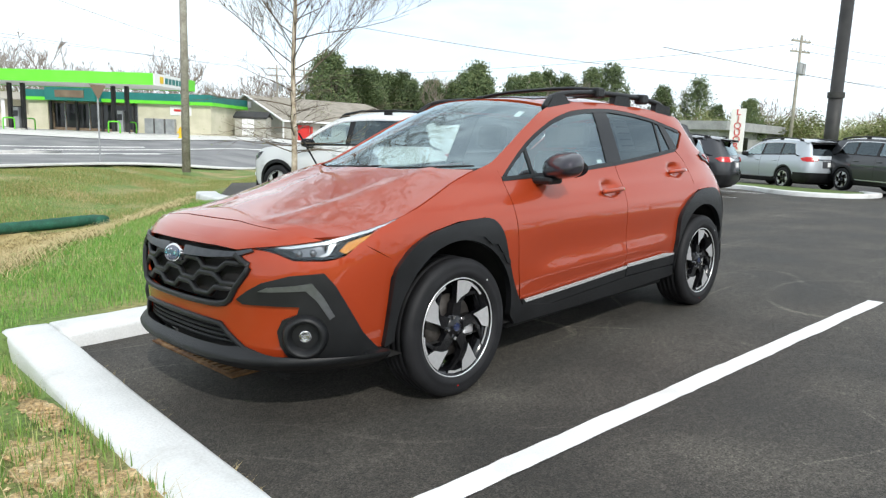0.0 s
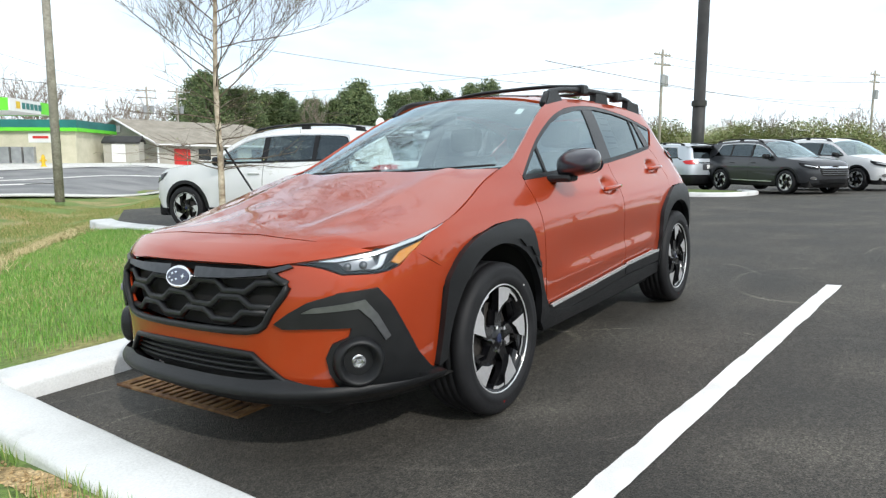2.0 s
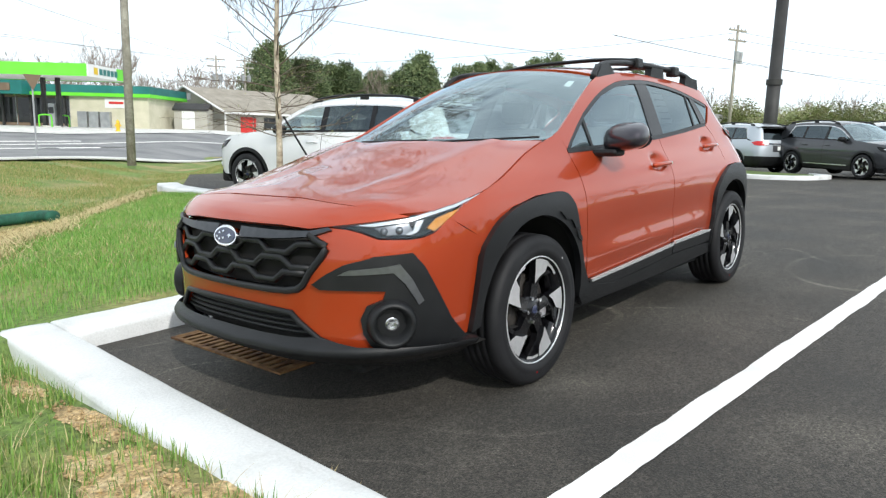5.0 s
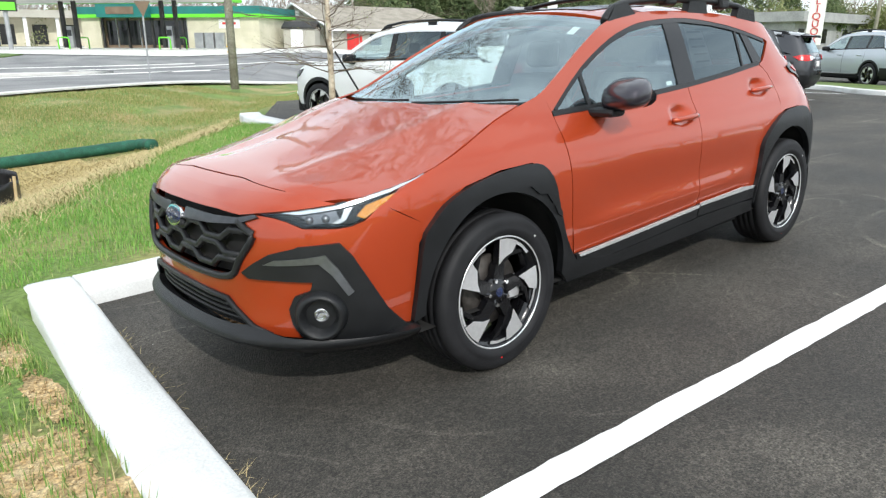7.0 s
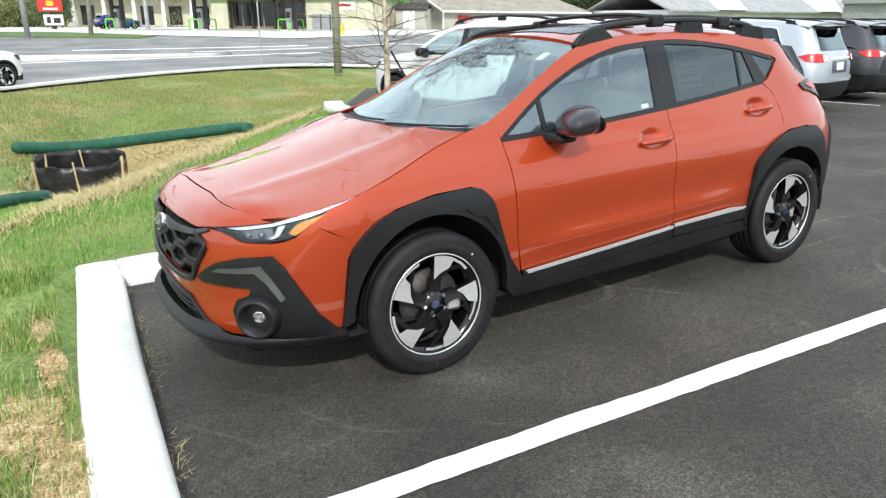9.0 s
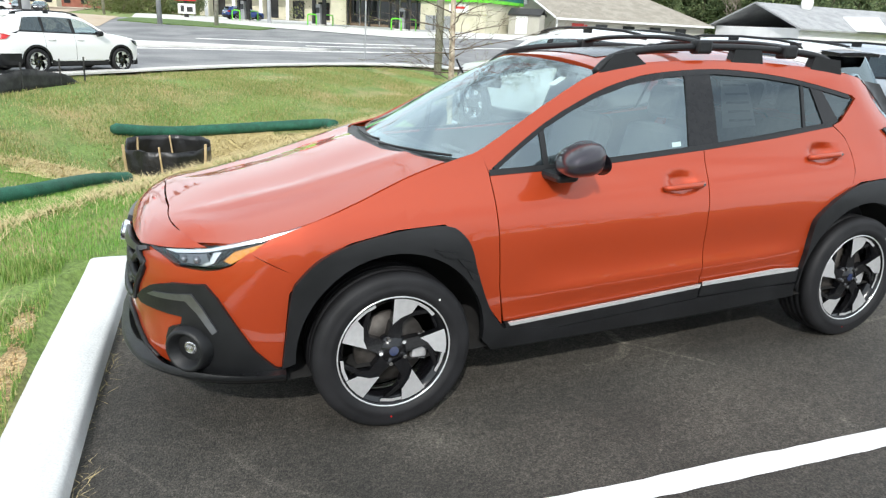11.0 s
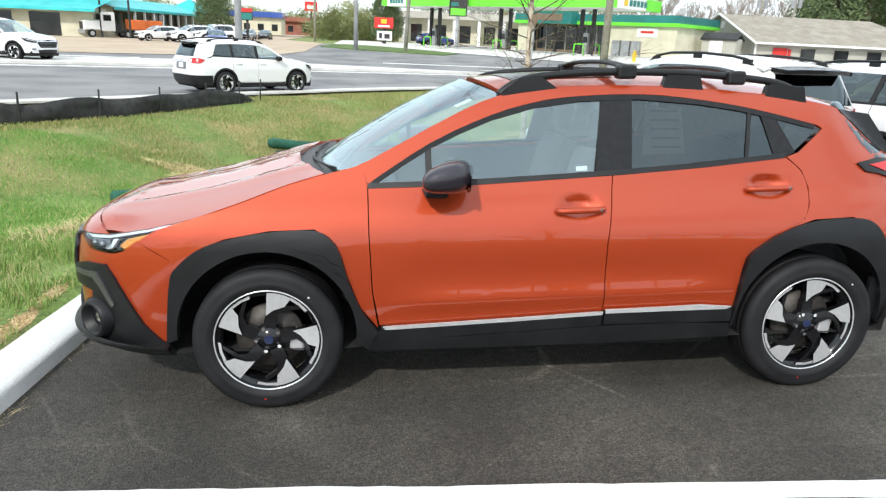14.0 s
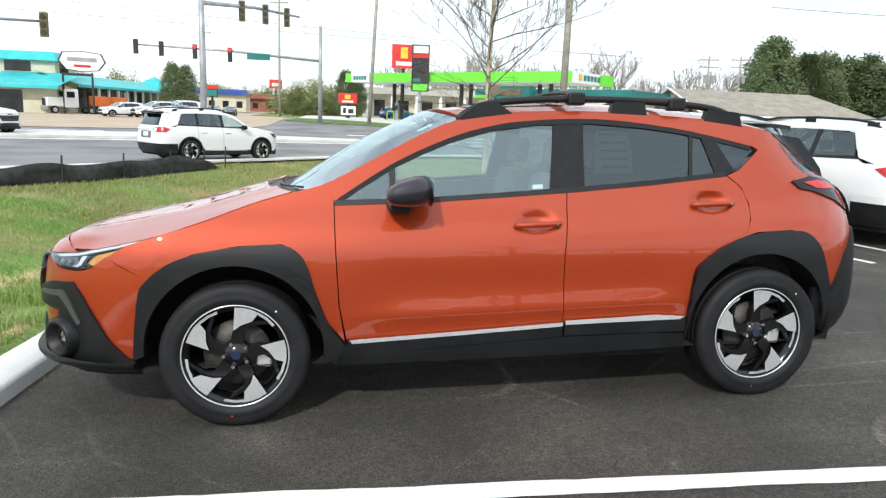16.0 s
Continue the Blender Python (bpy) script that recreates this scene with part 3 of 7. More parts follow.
def wheel(parent, x, s, turn):
    """A wheel with its tyre, five two-tone spokes, nuts, cap, disc and caliper."""
    m = pose(x, s * 0.775, 0.36, 0, 0, 0) @ (Matrix.Identity(4) if s < 0 else pose(0, 0, 0, 0, 0, 180)) @ pose(0, 0, 0, 0, turn, 0)
    v, f = lathe([(.238, .10), (.250, .11), (.250, .085), (.222, .06), (.205, -.03), (.215, -.075), (.236, -.088), (.2455, -.093), (.2455, -.102), (.236, -.100), (.2345, -.085)], 64)
    rim = link_mesh("wheel", v, f, RIMBLACK, parent)
    rim.matrix_local = m
    prof = [(.243, .095), (.262, .112), (.300, .116), (.325, .108), (.338, .098)]
    tread = []
    for y in (.085, .058, .050, .022, .014, -.014, -.022, -.050, -.058, -.085):
        tread.append((.345 - abs(y) * 0.03, y))
    for i, y in enumerate((.054, .018, -.018, -.054)):
        tread.append((.336, y))
    tread.sort(key=lambda p: -p[1])
    prof += tread + [(.338, -.098), (.331, -.104), (.327, -.109), (.316, -.113), (.300, -.1165), (.285, -.1155), (.281, -.1175), (.266, -.115), (.252, -.108), (.243, -.098)]
    v, f = lathe(prof, 72)
    link_mesh("tyre", v, f, RUBBER, rim, True, "new black road tyre")
    v, f = lathe([(.2395, -.100), (.2405, -.1040), (.2450, -.1045), (.247, -.100)], 72)
    link_mesh("rim_edge", v, f, MACHINED, rim)
    for k in range(5):
        bm = bmesh.new()
        turn_k = Matrix.Rotation(radians(72 * k), 4, "Y")

        def prism(pts, y0, y1, mt):
            lo = [bm.verts.new(turn_k @ Vector((px, y1, pz))) for px, pz in pts]
            hi = [bm.verts.new(turn_k @ Vector((px * .965, y0, pz * .985))) for px, pz in pts]
            fs = [bm.faces.new(hi)]
            fs[0].material_index = mt
            for i in range(len(pts)):
                j = (i + 1) % len(pts)
                fc = bm.faces.new((lo[i], lo[j], hi[j], hi[i]))
                fc.material_index = 0
        prism([(-.020, .122), (.012, .150), (.064, .172), (.092, .2165), (.060, .228), (.020, .235), (-.022, .2345)], -.094, -.060, 1)
        prism([(-.034, .050), (-.024, .122), (.010, .150), (.062, .170), (.060, .150), (.030, .125), (.030, .052)], -.080, -.045, 0)
        prism([(.060, .150), (.064, .172), (.150, .176), (.168, .164), (.100, .155)], -.078, -.05, 0)
        prism([(.092, .2165), (.135, .193), (.172, .160), (.160, .152), (.128, .182), (.085, .205)], -.088, -.06, 1)
        part("spoke", bm, [RIMBLACK, MACHINED], rim, "two-tone machined and black spoke")
        c = turn_k @ Vector((.040, 0, .040))
        bm = bmesh.new()
        rod(bm, (c.x, -.070, c.z), (c.x, -.092, c.z), .0115, .009, 6)
        part("lug_nut", bm, CHROME, rim)
    v, f = lathe([(.0, -.088), (.030, -.088), (.034, -.084), (.066, -.078), (.070, -.04)], 32)
    link_mesh("hub", v, f, RIMBLACK, rim)
    bm = bmesh.new()
    bmesh.ops.create_circle(bm, cap_ends=True, segments=24, radius=.021, matrix=Matrix.Translation((0, -.0895, 0)) @ Matrix.Rotation(radians(90), 4, "X"))
    part("centre_cap", bm, mixed_blue, rim, "blue oval centre cap")
    v, f = lathe([(.06, -.03), (.155, -.03), (.155, -.005), (.06, -.005)], 48)
    link_mesh("brake_disc", v, f, DISC, rim)
    for a, mt, lb in ((radians(265), REDLENS, "small red paint dot"), (radians(48), LINE, "small white paint dot")):
        bm = bmesh.new()
        bmesh.ops.create_circle(bm, cap_ends=True, segments=12, radius=.0045, matrix=Matrix.Rotation(radians(-turn), 4, "Y") @ Matrix.Translation((.285 * math.cos(a), -.1185, .285 * math.sin(a))) @ Matrix.Rotation(radians(90), 4, "X"))
        part("paint_dot", bm, mt, rim, lb)
    bm = bmesh.new()
    box(bm, (.095, -.055, -.055), (.165, .02, .055), .012, Matrix.Rotation(radians(-turn + (8 if s < 0 else 172)), 4, "Y"))
    part("brake_caliper", bm, MACHINED, rim)
    return rim


mixed_blue = mixed("blue enamel", [(0.010, 0.016, 0.05), (0.014, 0.024, 0.07)], 40.0, 2.0, 0.15, coat=0.7)


def tube_on(name, pts, r, mat, parent, seg=8, label="", flat=1.0):
    v, f = sweep(pts, r, seg, flat=flat)
    return link_mesh(name, v, f, mat, parent, True, label)


def build_car(paint):
    car = thing("crossover_car", "burnt orange compact crossover with black cladding and roof rails", "car")
    FQ, FX = front_q, front_qx
    for s in (-1, 1):
        fl = s > 0
        F = lambda pts, name, mat, out=0.0, depth=.014, label="", par=car, cell=(.07, .05): patch(name, pts, out if callable(out) else flank(s, out), mat, par, cell, depth, label, fl)
        cup = lambda hx, hz: lambda x, z: flank(s, -.040 * math.exp(-(((x - hx - .005) / .078) ** 2 + ((z - hz - .006) / .042) ** 2) ** 3))(x, z)
        # painted flank
        F([(-.330, .921), (-.2, .958), (-.079, .998), (.096, 1.060), (.25, 1.104), (.40, 1.140), (.450, 1.120), (.463, 1.055), (.465, .855), (.477, .585), (.504, .40)] + ARCH_F_OUT[3:][::-1][1:] + [(-.365, .7235), (-.545, .8295), (-.467, .880)], "front_fender", paint)
        door_f = F([(.470, .855), (.482, .585), (.512, .412)] + [(x, strip_z(x)) for x in (.7, 1.0, 1.3, 1.589)] + [(1.587, .807), (1.631, 1.099), (1.3, 1.081), (.896, 1.057), (.468, 1.050)], "front_door", paint, cup(1.457, .958), .014, "", car, (.035, .022))
        rear_edge = smooth_line([(2.530, 1.180), (2.600, 1.120), (2.626, 1.040), (2.612, .960), (2.575, .892), (2.50, .852), (2.40, .80), (2.313, .742), (2.283, .675), (2.262, .46)], 3)
        door_r = F([(1.592, .807), (1.594, .459), (1.9, .462), (2.262, .463)] + rear_edge[::-1] + [(2.088, 1.134), (1.636, 1.099)], "rear_door", paint, cup(2.417, 1.046), .014, "", car, (.035, .022))
        roofline = [(x, ROOF_EDGE(x)) for x in (.40, .463, .6, .77, .9, 1.005, 1.161, 1.386, 1.716, 2.042, 2.337, 2.621, 2.80)]
        F(roofline + [(2.88, 1.41), (2.93, 1.36), (3.12, 1.225), (3.22, 1.165)] + [(2.93, 1.158), (2.985, 1.118), (3.17, 1.062), (3.28, .98), (3.34, .86), (3.26, .70), (3.18, .56)] + [(3.115, .552)] + ARCH_R_OUT[2:-2][::-1] + [(2.315, .748), (2.41, .806), (2.505, .858), (2.582, .896), (2.619, .960), (2.633, 1.040), (2.607, 1.122), (2.537, 1.185), (2.60, 1.205), (2.745, 1.318)] + WIN_TOP[::-1] + [(.464, 1.06), (.45, 1.12)], "body_side", paint, 0.0, .014, "", car, (.05, .035))
        F([(3.18, .56), (3.26, .70), (3.34, .86), (3.28, .98), (3.17, 1.062), (3.30, 1.0), (3.40, .90), (3.44, .72), (3.40, .56)], "rear_corner", paint)
        # glass, pillars and trim
        F(between(.50, .735, lambda x: belt_z(x) + .018, lambda x: wintop_z(x) - .022, 0, 6), "quarter_light", SIDEGLASS, -.010, .0)
        F([(.765, belt_z(.765) + .018), (1.1, belt_z(1.1) + .018), (1.545, belt_z(1.545) + .018), (1.600, wintop_z(1.6) - .022)] + [(x, wintop_z(x) - .022) for x in (1.4, 1.25, 1.1, .95, .765)], "front_window", SIDEGLASS, -.010, .0)
        F([(1.735, belt_z(1.735) + .018), (2.0, belt_z(2.0) + .018), (2.312, belt_z(2.312) + .018), (2.355, wintop_z(2.355) - .022)] + [(x, wintop_z(x) - .022) for x in (2.2, 2.05, 1.9, 1.765)], "rear_window", PRIVACY, -.010, .0)
        F([(2.336, belt_z(2.336) + .018), (2.47, belt_z(2.47) + .018), (2.412, wintop_z(2.41) - .022), (2.378, wintop_z(2.378) - .022)], "rear_quarter_light", PRIVACY, -.010, .0)
        F([(2.585, 1.212), (2.715, 1.315), (2.70, wintop_z(2.7) - .012), (2.60, wintop_z(2.6) - .015), (2.49, wintop_z(2.49) - .015)], "cargo_window", PRIVACY, -.008, .0)
        F([(1.548, belt_z(1.548)), (1.732, belt_z(1.732)), (1.762, wintop_z(1.762)), (1.603, wintop_z(1.603))], "centre_pillar", GLOSSBLACK, -.004)
        F([(2.474, belt_z(2.474)), (2.530, 1.184), (2.585, 1.206), (2.487, wintop_z(2.487)), (2.414, wintop_z(2.414))], "rear_pillar_trim", GLOSSBLACK, -.004)
        F([(.737, belt_z(.737)), (.763, belt_z(.763)), (.763, wintop_z(.763)), (.737, wintop_z(.737))], "window_divider", PLASTIC, -.004)
        F([(2.314, belt_z(2.314)), (2.334, belt_z(2.334)), (2.376, wintop_z(2.376)), (2.357, wintop_z(2.357))], "window_divider", PLASTIC, -.004)
        F([(x, belt_z(x) - .004) for x in (.466, .9, 1.3, 1.7, 2.1, 2.526)] + [(x, belt_z(x) + .020) for x in (2.526, 2.1, 1.7, 1.3, .9, .466)], "belt_moulding", PLASTIC, .003, .012)
        F([(x, wintop_z(x) + .002) for x in (.488, .62, .766, .91, 1.056, 1.268, 1.5, 1.8, 2.1, 2.3, 2.5, 2.70)] + [(x, wintop_z(x) - .024) for x in (2.70, 2.5, 2.3, 2.1, 1.8, 1.5, 1.268, 1.056, .91, .766, .62, .50)], "window_surround", GLOSSBLACK, -.002, .012)
        # black cladding
        F(smooth_line(ARCH_F_OUT, 3) + [(.455, .29)] + arch_inner(0)[::-1], "front_arch_cladding", PLASTIC, .026, .035, "matt black wheel arch cladding", car, (.05, .04))
        F(smooth_line(ARCH_R_OUT, 3) + [(3.13, .32)] + arch_inner(2.67)[::-1], "rear_arch_cladding", PLASTIC, .026, .035, "matt black wheel arch cladding", car, (.05, .04))
        for notch in ([(.165, .792), (.262, .768), (.288, .742), (.215, .752)], [(.262, .748), (.335, .718), (.348, .690), (.300, .700)], [(.312, .688), (.362, .655), (.368, .628), (.335, .645)]):
            F(notch, "cladding_notch", PLASTIC, .036, .016)
        F([(.455, .285), (.50, .385)] + [(x, strip_z(x) - .075) for x in (.8, 1.2, 1.6, 2.0)] + [(2.254, .372), (2.262, .30), (1.6, .285), (1.0, .282)], "sill_cladding", PLASTIC, .018, .05, "matt black sill cladding")
        F([(.515, strip_z(.515))] + [(x, strip_z(x)) for x in (.8, 1.1, 1.4, 1.588)] + [(x, strip_z(x) - .072) for x in (1.588, 1.3, 1.0, .7, .53)], "door_cladding", PLASTIC, .016, .02, "", door_f)
        F([(.525, strip_z(.525) + .004)] + [(x, strip_z(x) + .004) for x in (.8, 1.1, 1.4, 1.588)] + [(x, strip_z(x) - .014) for x in (1.588, 1.4, 1.1, .8, .54)], "bright_strip", SILVERTRIM, .022, .008, "bright silver trim strip", door_f)
        F([(1.600, strip_z(1.6)), (1.9, .464), (2.255, .464), (2.255, .385), (1.6, .388)], "door_cladding", PLASTIC, .016, .02, "", door_r)
        F([(1.602, .468), (1.9, .475), (2.08, .482), (2.245, .468), (2.22, .455), (1.9, .452), (1.602, .448)], "bright_strip", SILVERTRIM, .022, .008, "bright silver trim strip", door_r)
        F([(3.11, .56), (3.135, .60), (3.22, .76), (3.34, .895), (3.46, .88), (3.47, .45), (3.40, .36), (3.14, .33)], "rear_bumper_cladding", PLASTIC, .018, .03)
        # door handles
        for par, hx, hz in ((door_f, 1.457, .952), (door_r, 2.417, 1.040)):
            y0 = half_width(hx, hz)
            pts = [(hx - .112, s * (y0 + .006), hz - .004), (hx - .095, s * (y0 + .026), hz - .002), (hx, s * (y0 + .034), hz + .002), (hx + .09, s * (y0 + .026), hz + .004), (hx + .115, s * (y0 + .006), hz + .005)]
            tube_on("door_handle", smooth_line(pts, 4), [.010] + [.0145] * 15 + [.010], paint, par, 10, "", 1.0)
            bm = bmesh.new()
            rod(bm, (hx + .092, s * (y0 + .030), hz + .005), (hx + .092, s * (y0 + .042), hz + .005), .008, .007, 10)
            part("lock", bm, CHROME, par)
        # mirror
        bm = bmesh.new()
        bmesh.ops.create_uvsphere(bm, u_segments=28, v_segments=18, radius=1)
        for v in bm.verts:
            x, y, z = v.co
            sg = lambda a, p: math.copysign(abs(a) ** p, a)
            x, y, z = sg(x, .75), sg(y, .65), sg(z, .72)
            v.co = (.800 + .090 * x + (.035 if x > 0 else .0) * x - .035 * (y * s), s * .905 + .125 * y, 1.112 + .094 * (z if z > 0 else z * .85) * (.80 + .20 * x) * (1 - .12 * y * s) + .008 * y * s + .012 * x)
        mirror = part("door_mirror", bm, MIRRORPAINT, car, "dark purple-grey door mirror", True)
        bm = bmesh.new()
        box(bm, (.715, .74, 1.022), (.825, .90, 1.062), .018, Matrix.Diagonal((1, s, 1, 1)))
        part("mirror_foot", bm, PLASTIC, mirror)
        bm = bmesh.new()
        bmesh.ops.create_circle(bm, cap_ends=True, segments=24, radius=1, matrix=Matrix.Translation((.907, s * .905, 1.105)) @ Matrix.Rotation(radians(90), 4, "Y") @ Matrix.Diagonal((.052, .10, 1, 1)))
        part("mirror_glass", bm, CHROME, mirror)
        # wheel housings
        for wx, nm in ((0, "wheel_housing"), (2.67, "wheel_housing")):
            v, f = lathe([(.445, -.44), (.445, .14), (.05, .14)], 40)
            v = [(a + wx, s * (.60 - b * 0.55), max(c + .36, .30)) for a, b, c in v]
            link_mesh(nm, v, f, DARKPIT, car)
        # headlamp
        lamp = [(FQ(-.524, .816), .816), (FX(-.80, .829), .829), (FX(-.687, .846), .846), (FX(-.5, .886), .886), (FX(-.325, .924), .924), (FX(-.40, .902), .902), (FX(-.467, .874), .874), (FX(-.561, .829), .829), (FX(-.62, .785), .785), (FX(-.66, .771), .771), (FX(-.704, .766), .766), (FX(-.80, .771), .771), (FX(-.835, .795), .795), (FX(-.860, .806), .806)]
        lamp = [(q * -s, z) for q, z in lamp]
        hl = patch("headlamp", lamp, front(-.030), GLOSSBLACK, car, (3, .03), .0, "clear headlamp with amber reflector", True)
        patch("lens", lamp, front(.003), LENS, hl, (3, .03), .02, "", True)
        Q = lambda x, z: (FX(x, z) * -s, z)
        patch("light_bar", [Q(-.84, .818), Q(-.687, .841), Q(-.5, .881), Q(-.34, .918), Q(-.36, .908), Q(-.5, .870), Q(-.687, .830), Q(-.80, .814)], front(-.008), SILVERTRIM, hl, (3, .03), .012, "pale daytime light bar", True)
        patch("amber_reflector", [Q(-.60, .834), Q(-.50, .860), Q(-.405, .890), Q(-.465, .866), Q(-.555, .822), Q(-.615, .788), Q(-.64, .800)], front(-.010), AMBER, hl, (3, .03), .01, "amber side reflector", True)
        patch("reflector_bowl", [Q(-.80, .808), Q(-.70, .822), Q(-.69, .782), Q(-.78, .780)], front(-.016), GREYTRIM, hl, (3, .03), .02, "", True)
        patch("light_hook", [Q(-.672, .828), Q(-.645, .832), Q(-.675, .790), Q(-.70, .778), Q(-.72, .780), Q(-.69, .795)], front(-.010), SILVERTRIM, hl, (3, .03), .015, "pale light hook", True)
        for px, pz in ((-.78, .795), (-.735, .797)):
            c = Vector(front(-.012)(*Q(px, pz)))
            bm = bmesh.new()
            bmesh.ops.create_uvsphere(bm, u_segments=14, v_segments=10, radius=.015, matrix=Matrix.Translation(c))
            part("projector", bm, GREYTRIM, hl, "", True)
        # corner cladding with bracket and fog lamp
        clad = [(FQ(-.475, .598), .600), (FQ(-.53, .64), .640), (FQ(-.589, .675), .676), (FQ(-.681, .705), .706), (FX(-.706, .714), .714), (FX(-.668, .66), .66), (FX(-.634, .593), .593), (FX(-.554, .443), .443), (FX(-.476, .356), .356), (FX(-.44, .35), .35), (FX(-.44, .305), .305), (FX(-.68, .30), .30), (FQ(-.68, .32), .325), (FQ(-.655, .36), .365), (FQ(-.640, .41), .41), (FQ(-.635, .47), .47), (FQ(-.655, .518), .518), (FQ(-.700, .540), .540), (FQ(-.709, .575), .575), (FQ(-.60, .580), .580), (FQ(-.505, .580), .580)]
        cl = patch("corner_cladding", [(q * -s, z) for q, z in clad], front(.016), PLASTIC, car, (4, .03), .03, "matt black bumper cladding", True)
        br = [(FQ(-.575, .640), .640), (FQ(-.610, .658), .658), (FX(-.80, .668), .668), (FX(-.750, .676), .676), (FX(-.715, .62), .62), (FX(-.672, .53), .53), (FX(-.690, .515), .515), (FX(-.735, .60), .60), (FX(-.770, .645), .645), (FQ(-.62, .640), .640)]
        patch("bracket_trim", [(q * -s, z) for q, z in br], front(.024), GREYTRIM, cl, (4, .03), .012, "gunmetal trim bracket", True)
        q0, z0 = FX(-.772, .447) * -s, .447
        c, c2 = Vector(front(.052)(q0, z0)), Vector(front(.152)(q0, z0))
        turn = (c2 - c).to_track_quat("-Y", "Z").to_matrix().to_4x4()
        v, f = lathe([(.098, .045), (.088, .004), (.078, -.006), (.070, -.003), (.054, .040), (.044, .052), (.0, .054)], 36)
        fog = link_mesh("fog_lamp", [tuple(Matrix.Translation(c) @ turn @ Vector(p)) for p in v], f, PLASTIC, car, True, "round fog lamp in a black bezel")
        v, f = lathe([(.033, .052), (.030, .040), (.021, .030), (.014, .036), (.0, .033)], 24)
        link_mesh("lens", [tuple(Matrix.Translation(c) @ turn @ Vector(p)) for p in v], f, FOGGLASS, fog, True)
        # tail lamp
        tl = patch("tail_lamp", [(2.915, 1.155), (3.05, 1.178), (3.22, 1.160), (3.33, 1.125), (3.40, 1.05), (3.405, .965), (3.33, .985), (3.22, 1.045), (3.05, 1.100), (2.96, 1.115)], flank(s, .012), GLOSSBLACK, car, (.04, .03), .03, "dark red tail lamp", fl)
        patch("red_lens", [(2.985, 1.148), (3.10, 1.158), (3.20, 1.143), (3.23, 1.108), (3.08, 1.115)], flank(s, .017), REDLENS, tl, (.04, .03), .01, "", fl)
        patch("red_lens", [(3.26, 1.10), (3.33, 1.09), (3.385, 1.03), (3.385, .985), (3.32, 1.01)], flank(s, .017), REDLENS, tl, (.04, .03), .01, "", fl)
        patch("rear_screen_fin", [(2.87, 1.412), (2.935, 1.355), (3.125, 1.215), (3.215, 1.168), (3.20, 1.215), (3.07, 1.385)], lambda x, z: (x, s * (half_width(min(x, tail_x(z) - .12), z) + .004), z), GLOSSBLACK, car, (.05, .04), .02, "gloss black fin beside the rear screen", fl)
        patch("spoiler_side", [(2.74, ROOF_EDGE(2.74) - .004), (2.93, 1.401), (3.06, 1.378), (3.07, 1.352), (2.98, 1.318), (2.90, 1.36), (2.82, 1.395)], lambda x, z: (x, s * ((half_width(x, ROOF_EDGE(x)) if x < 2.93 else half_width(2.93, 1.405) - .35 * (x - 2.93)) - .006), z), paint, car, (.05, .04), .03, "", fl)
        F([(.50, .47), (2.25, .49), (2.50, .85), (2.52, 1.16), (1.6, 1.085), (.50, 1.04)], "door_lining", CABIN, -.05, .0, "", car, (.2, .1))
        # roof rail
        edge = lambda x, dz, dy=0.0: (x, s * (side_w(ROOF_EDGE(x)) - .015 + dy), ROOF_EDGE(x) + dz)
        rail_pts = smooth_line([edge(1.10, -.004), edge(1.17, .030), edge(1.30, .052), edge(1.6, .062), edge(2.0, .066), edge(2.35, .068), edge(2.55, .056), edge(2.66, .004)], 5)
        rail = tube_on("roof_rail", rail_pts, .019, PLASTIC, car, 10, "black roof rail")
        for x0, x1 in ((1.105, 1.40), (1.93, 2.14), (2.46, 2.675)):
            lo = [edge(x0, -.012), edge(x1, -.012)]
            hi = [edge(x0 + (.09 if x0 < 1.2 else .02), .056), edge(x1 - (.10 if x1 < 1.5 else .02), .060)]
            bm = bmesh.new()
            vs = [bm.verts.new((p[0], p[1] + d, p[2])) for p in (lo[0], lo[1], hi[1], hi[0]) for d in (-.022, .022)]
            for a in range(4):
                b = (a + 1) % 4
                bm.faces.new((vs[2 * a], vs[2 * b], vs[2 * b + 1], vs[2 * a + 1]))
            bm.faces.new([vs[k] for k in (0, 2, 4, 6)]), bm.faces.new([vs[k] for k in (1, 3, 5, 7)])
            part("rail_foot", bm, PLASTIC, rail)
        for wx, tn in ((0, 6), (2.67, -4)):
            wheel(car, wx, s, tn)
    # nose
    L = lambda pts: [(-q, z) for q, z in pts][::-1]
    left = [(FQ(-.524, .810), .810), (FX(-.858, .803), .803), (FX(-.835, .791), .791), (FX(-.80, .767), .767), (FX(-.704, .762), .762), (FX(-.66, .767), .767), (FX(-.615, .782), .782), (FX(-.556, .827), .827), (FX(-.545, .833), .833), (FX(-.363, .728), .728), (FX(-.415, .666), .666), (FX(-.435, .52), .52), (FX(-.456, .34), .34), (FQ(-.80, .345), .345), (FQ(-.60, .352), .352), (FQ(-.50, .376), .376), (FQ(-.44, .415), .415), (FQ(-.40, .45), .45), (FQ(-.365, .487), .487)]
    grille = [(FQ(-.449, .786), .786), (FQ(-.490, .760), .760), (FQ(-.525, .733), .733), (FQ(-.465, .645), .645), (FQ(-.405, .574), .574), (FQ(-.2, .562), .562)]
    patch("front_bumper", left + L(left) + [(-q, z) for q, z in grille] + grille[::-1], front(0), paint, car, (3, .03), .02, "", True)
    top = [(FQ(-.26, .905), .905), (FQ(-.625, .879), .879), (FX(-.690, .848), .848), (FX(-.80, .832), .832), (FQ(-.53, .818), .818), (FQ(-.44, .806), .806), (FQ(-.30, .815), .815)]
    patch("bumper_top", top + L(top), front(0), paint, car, (3, .02), .02, "", True)
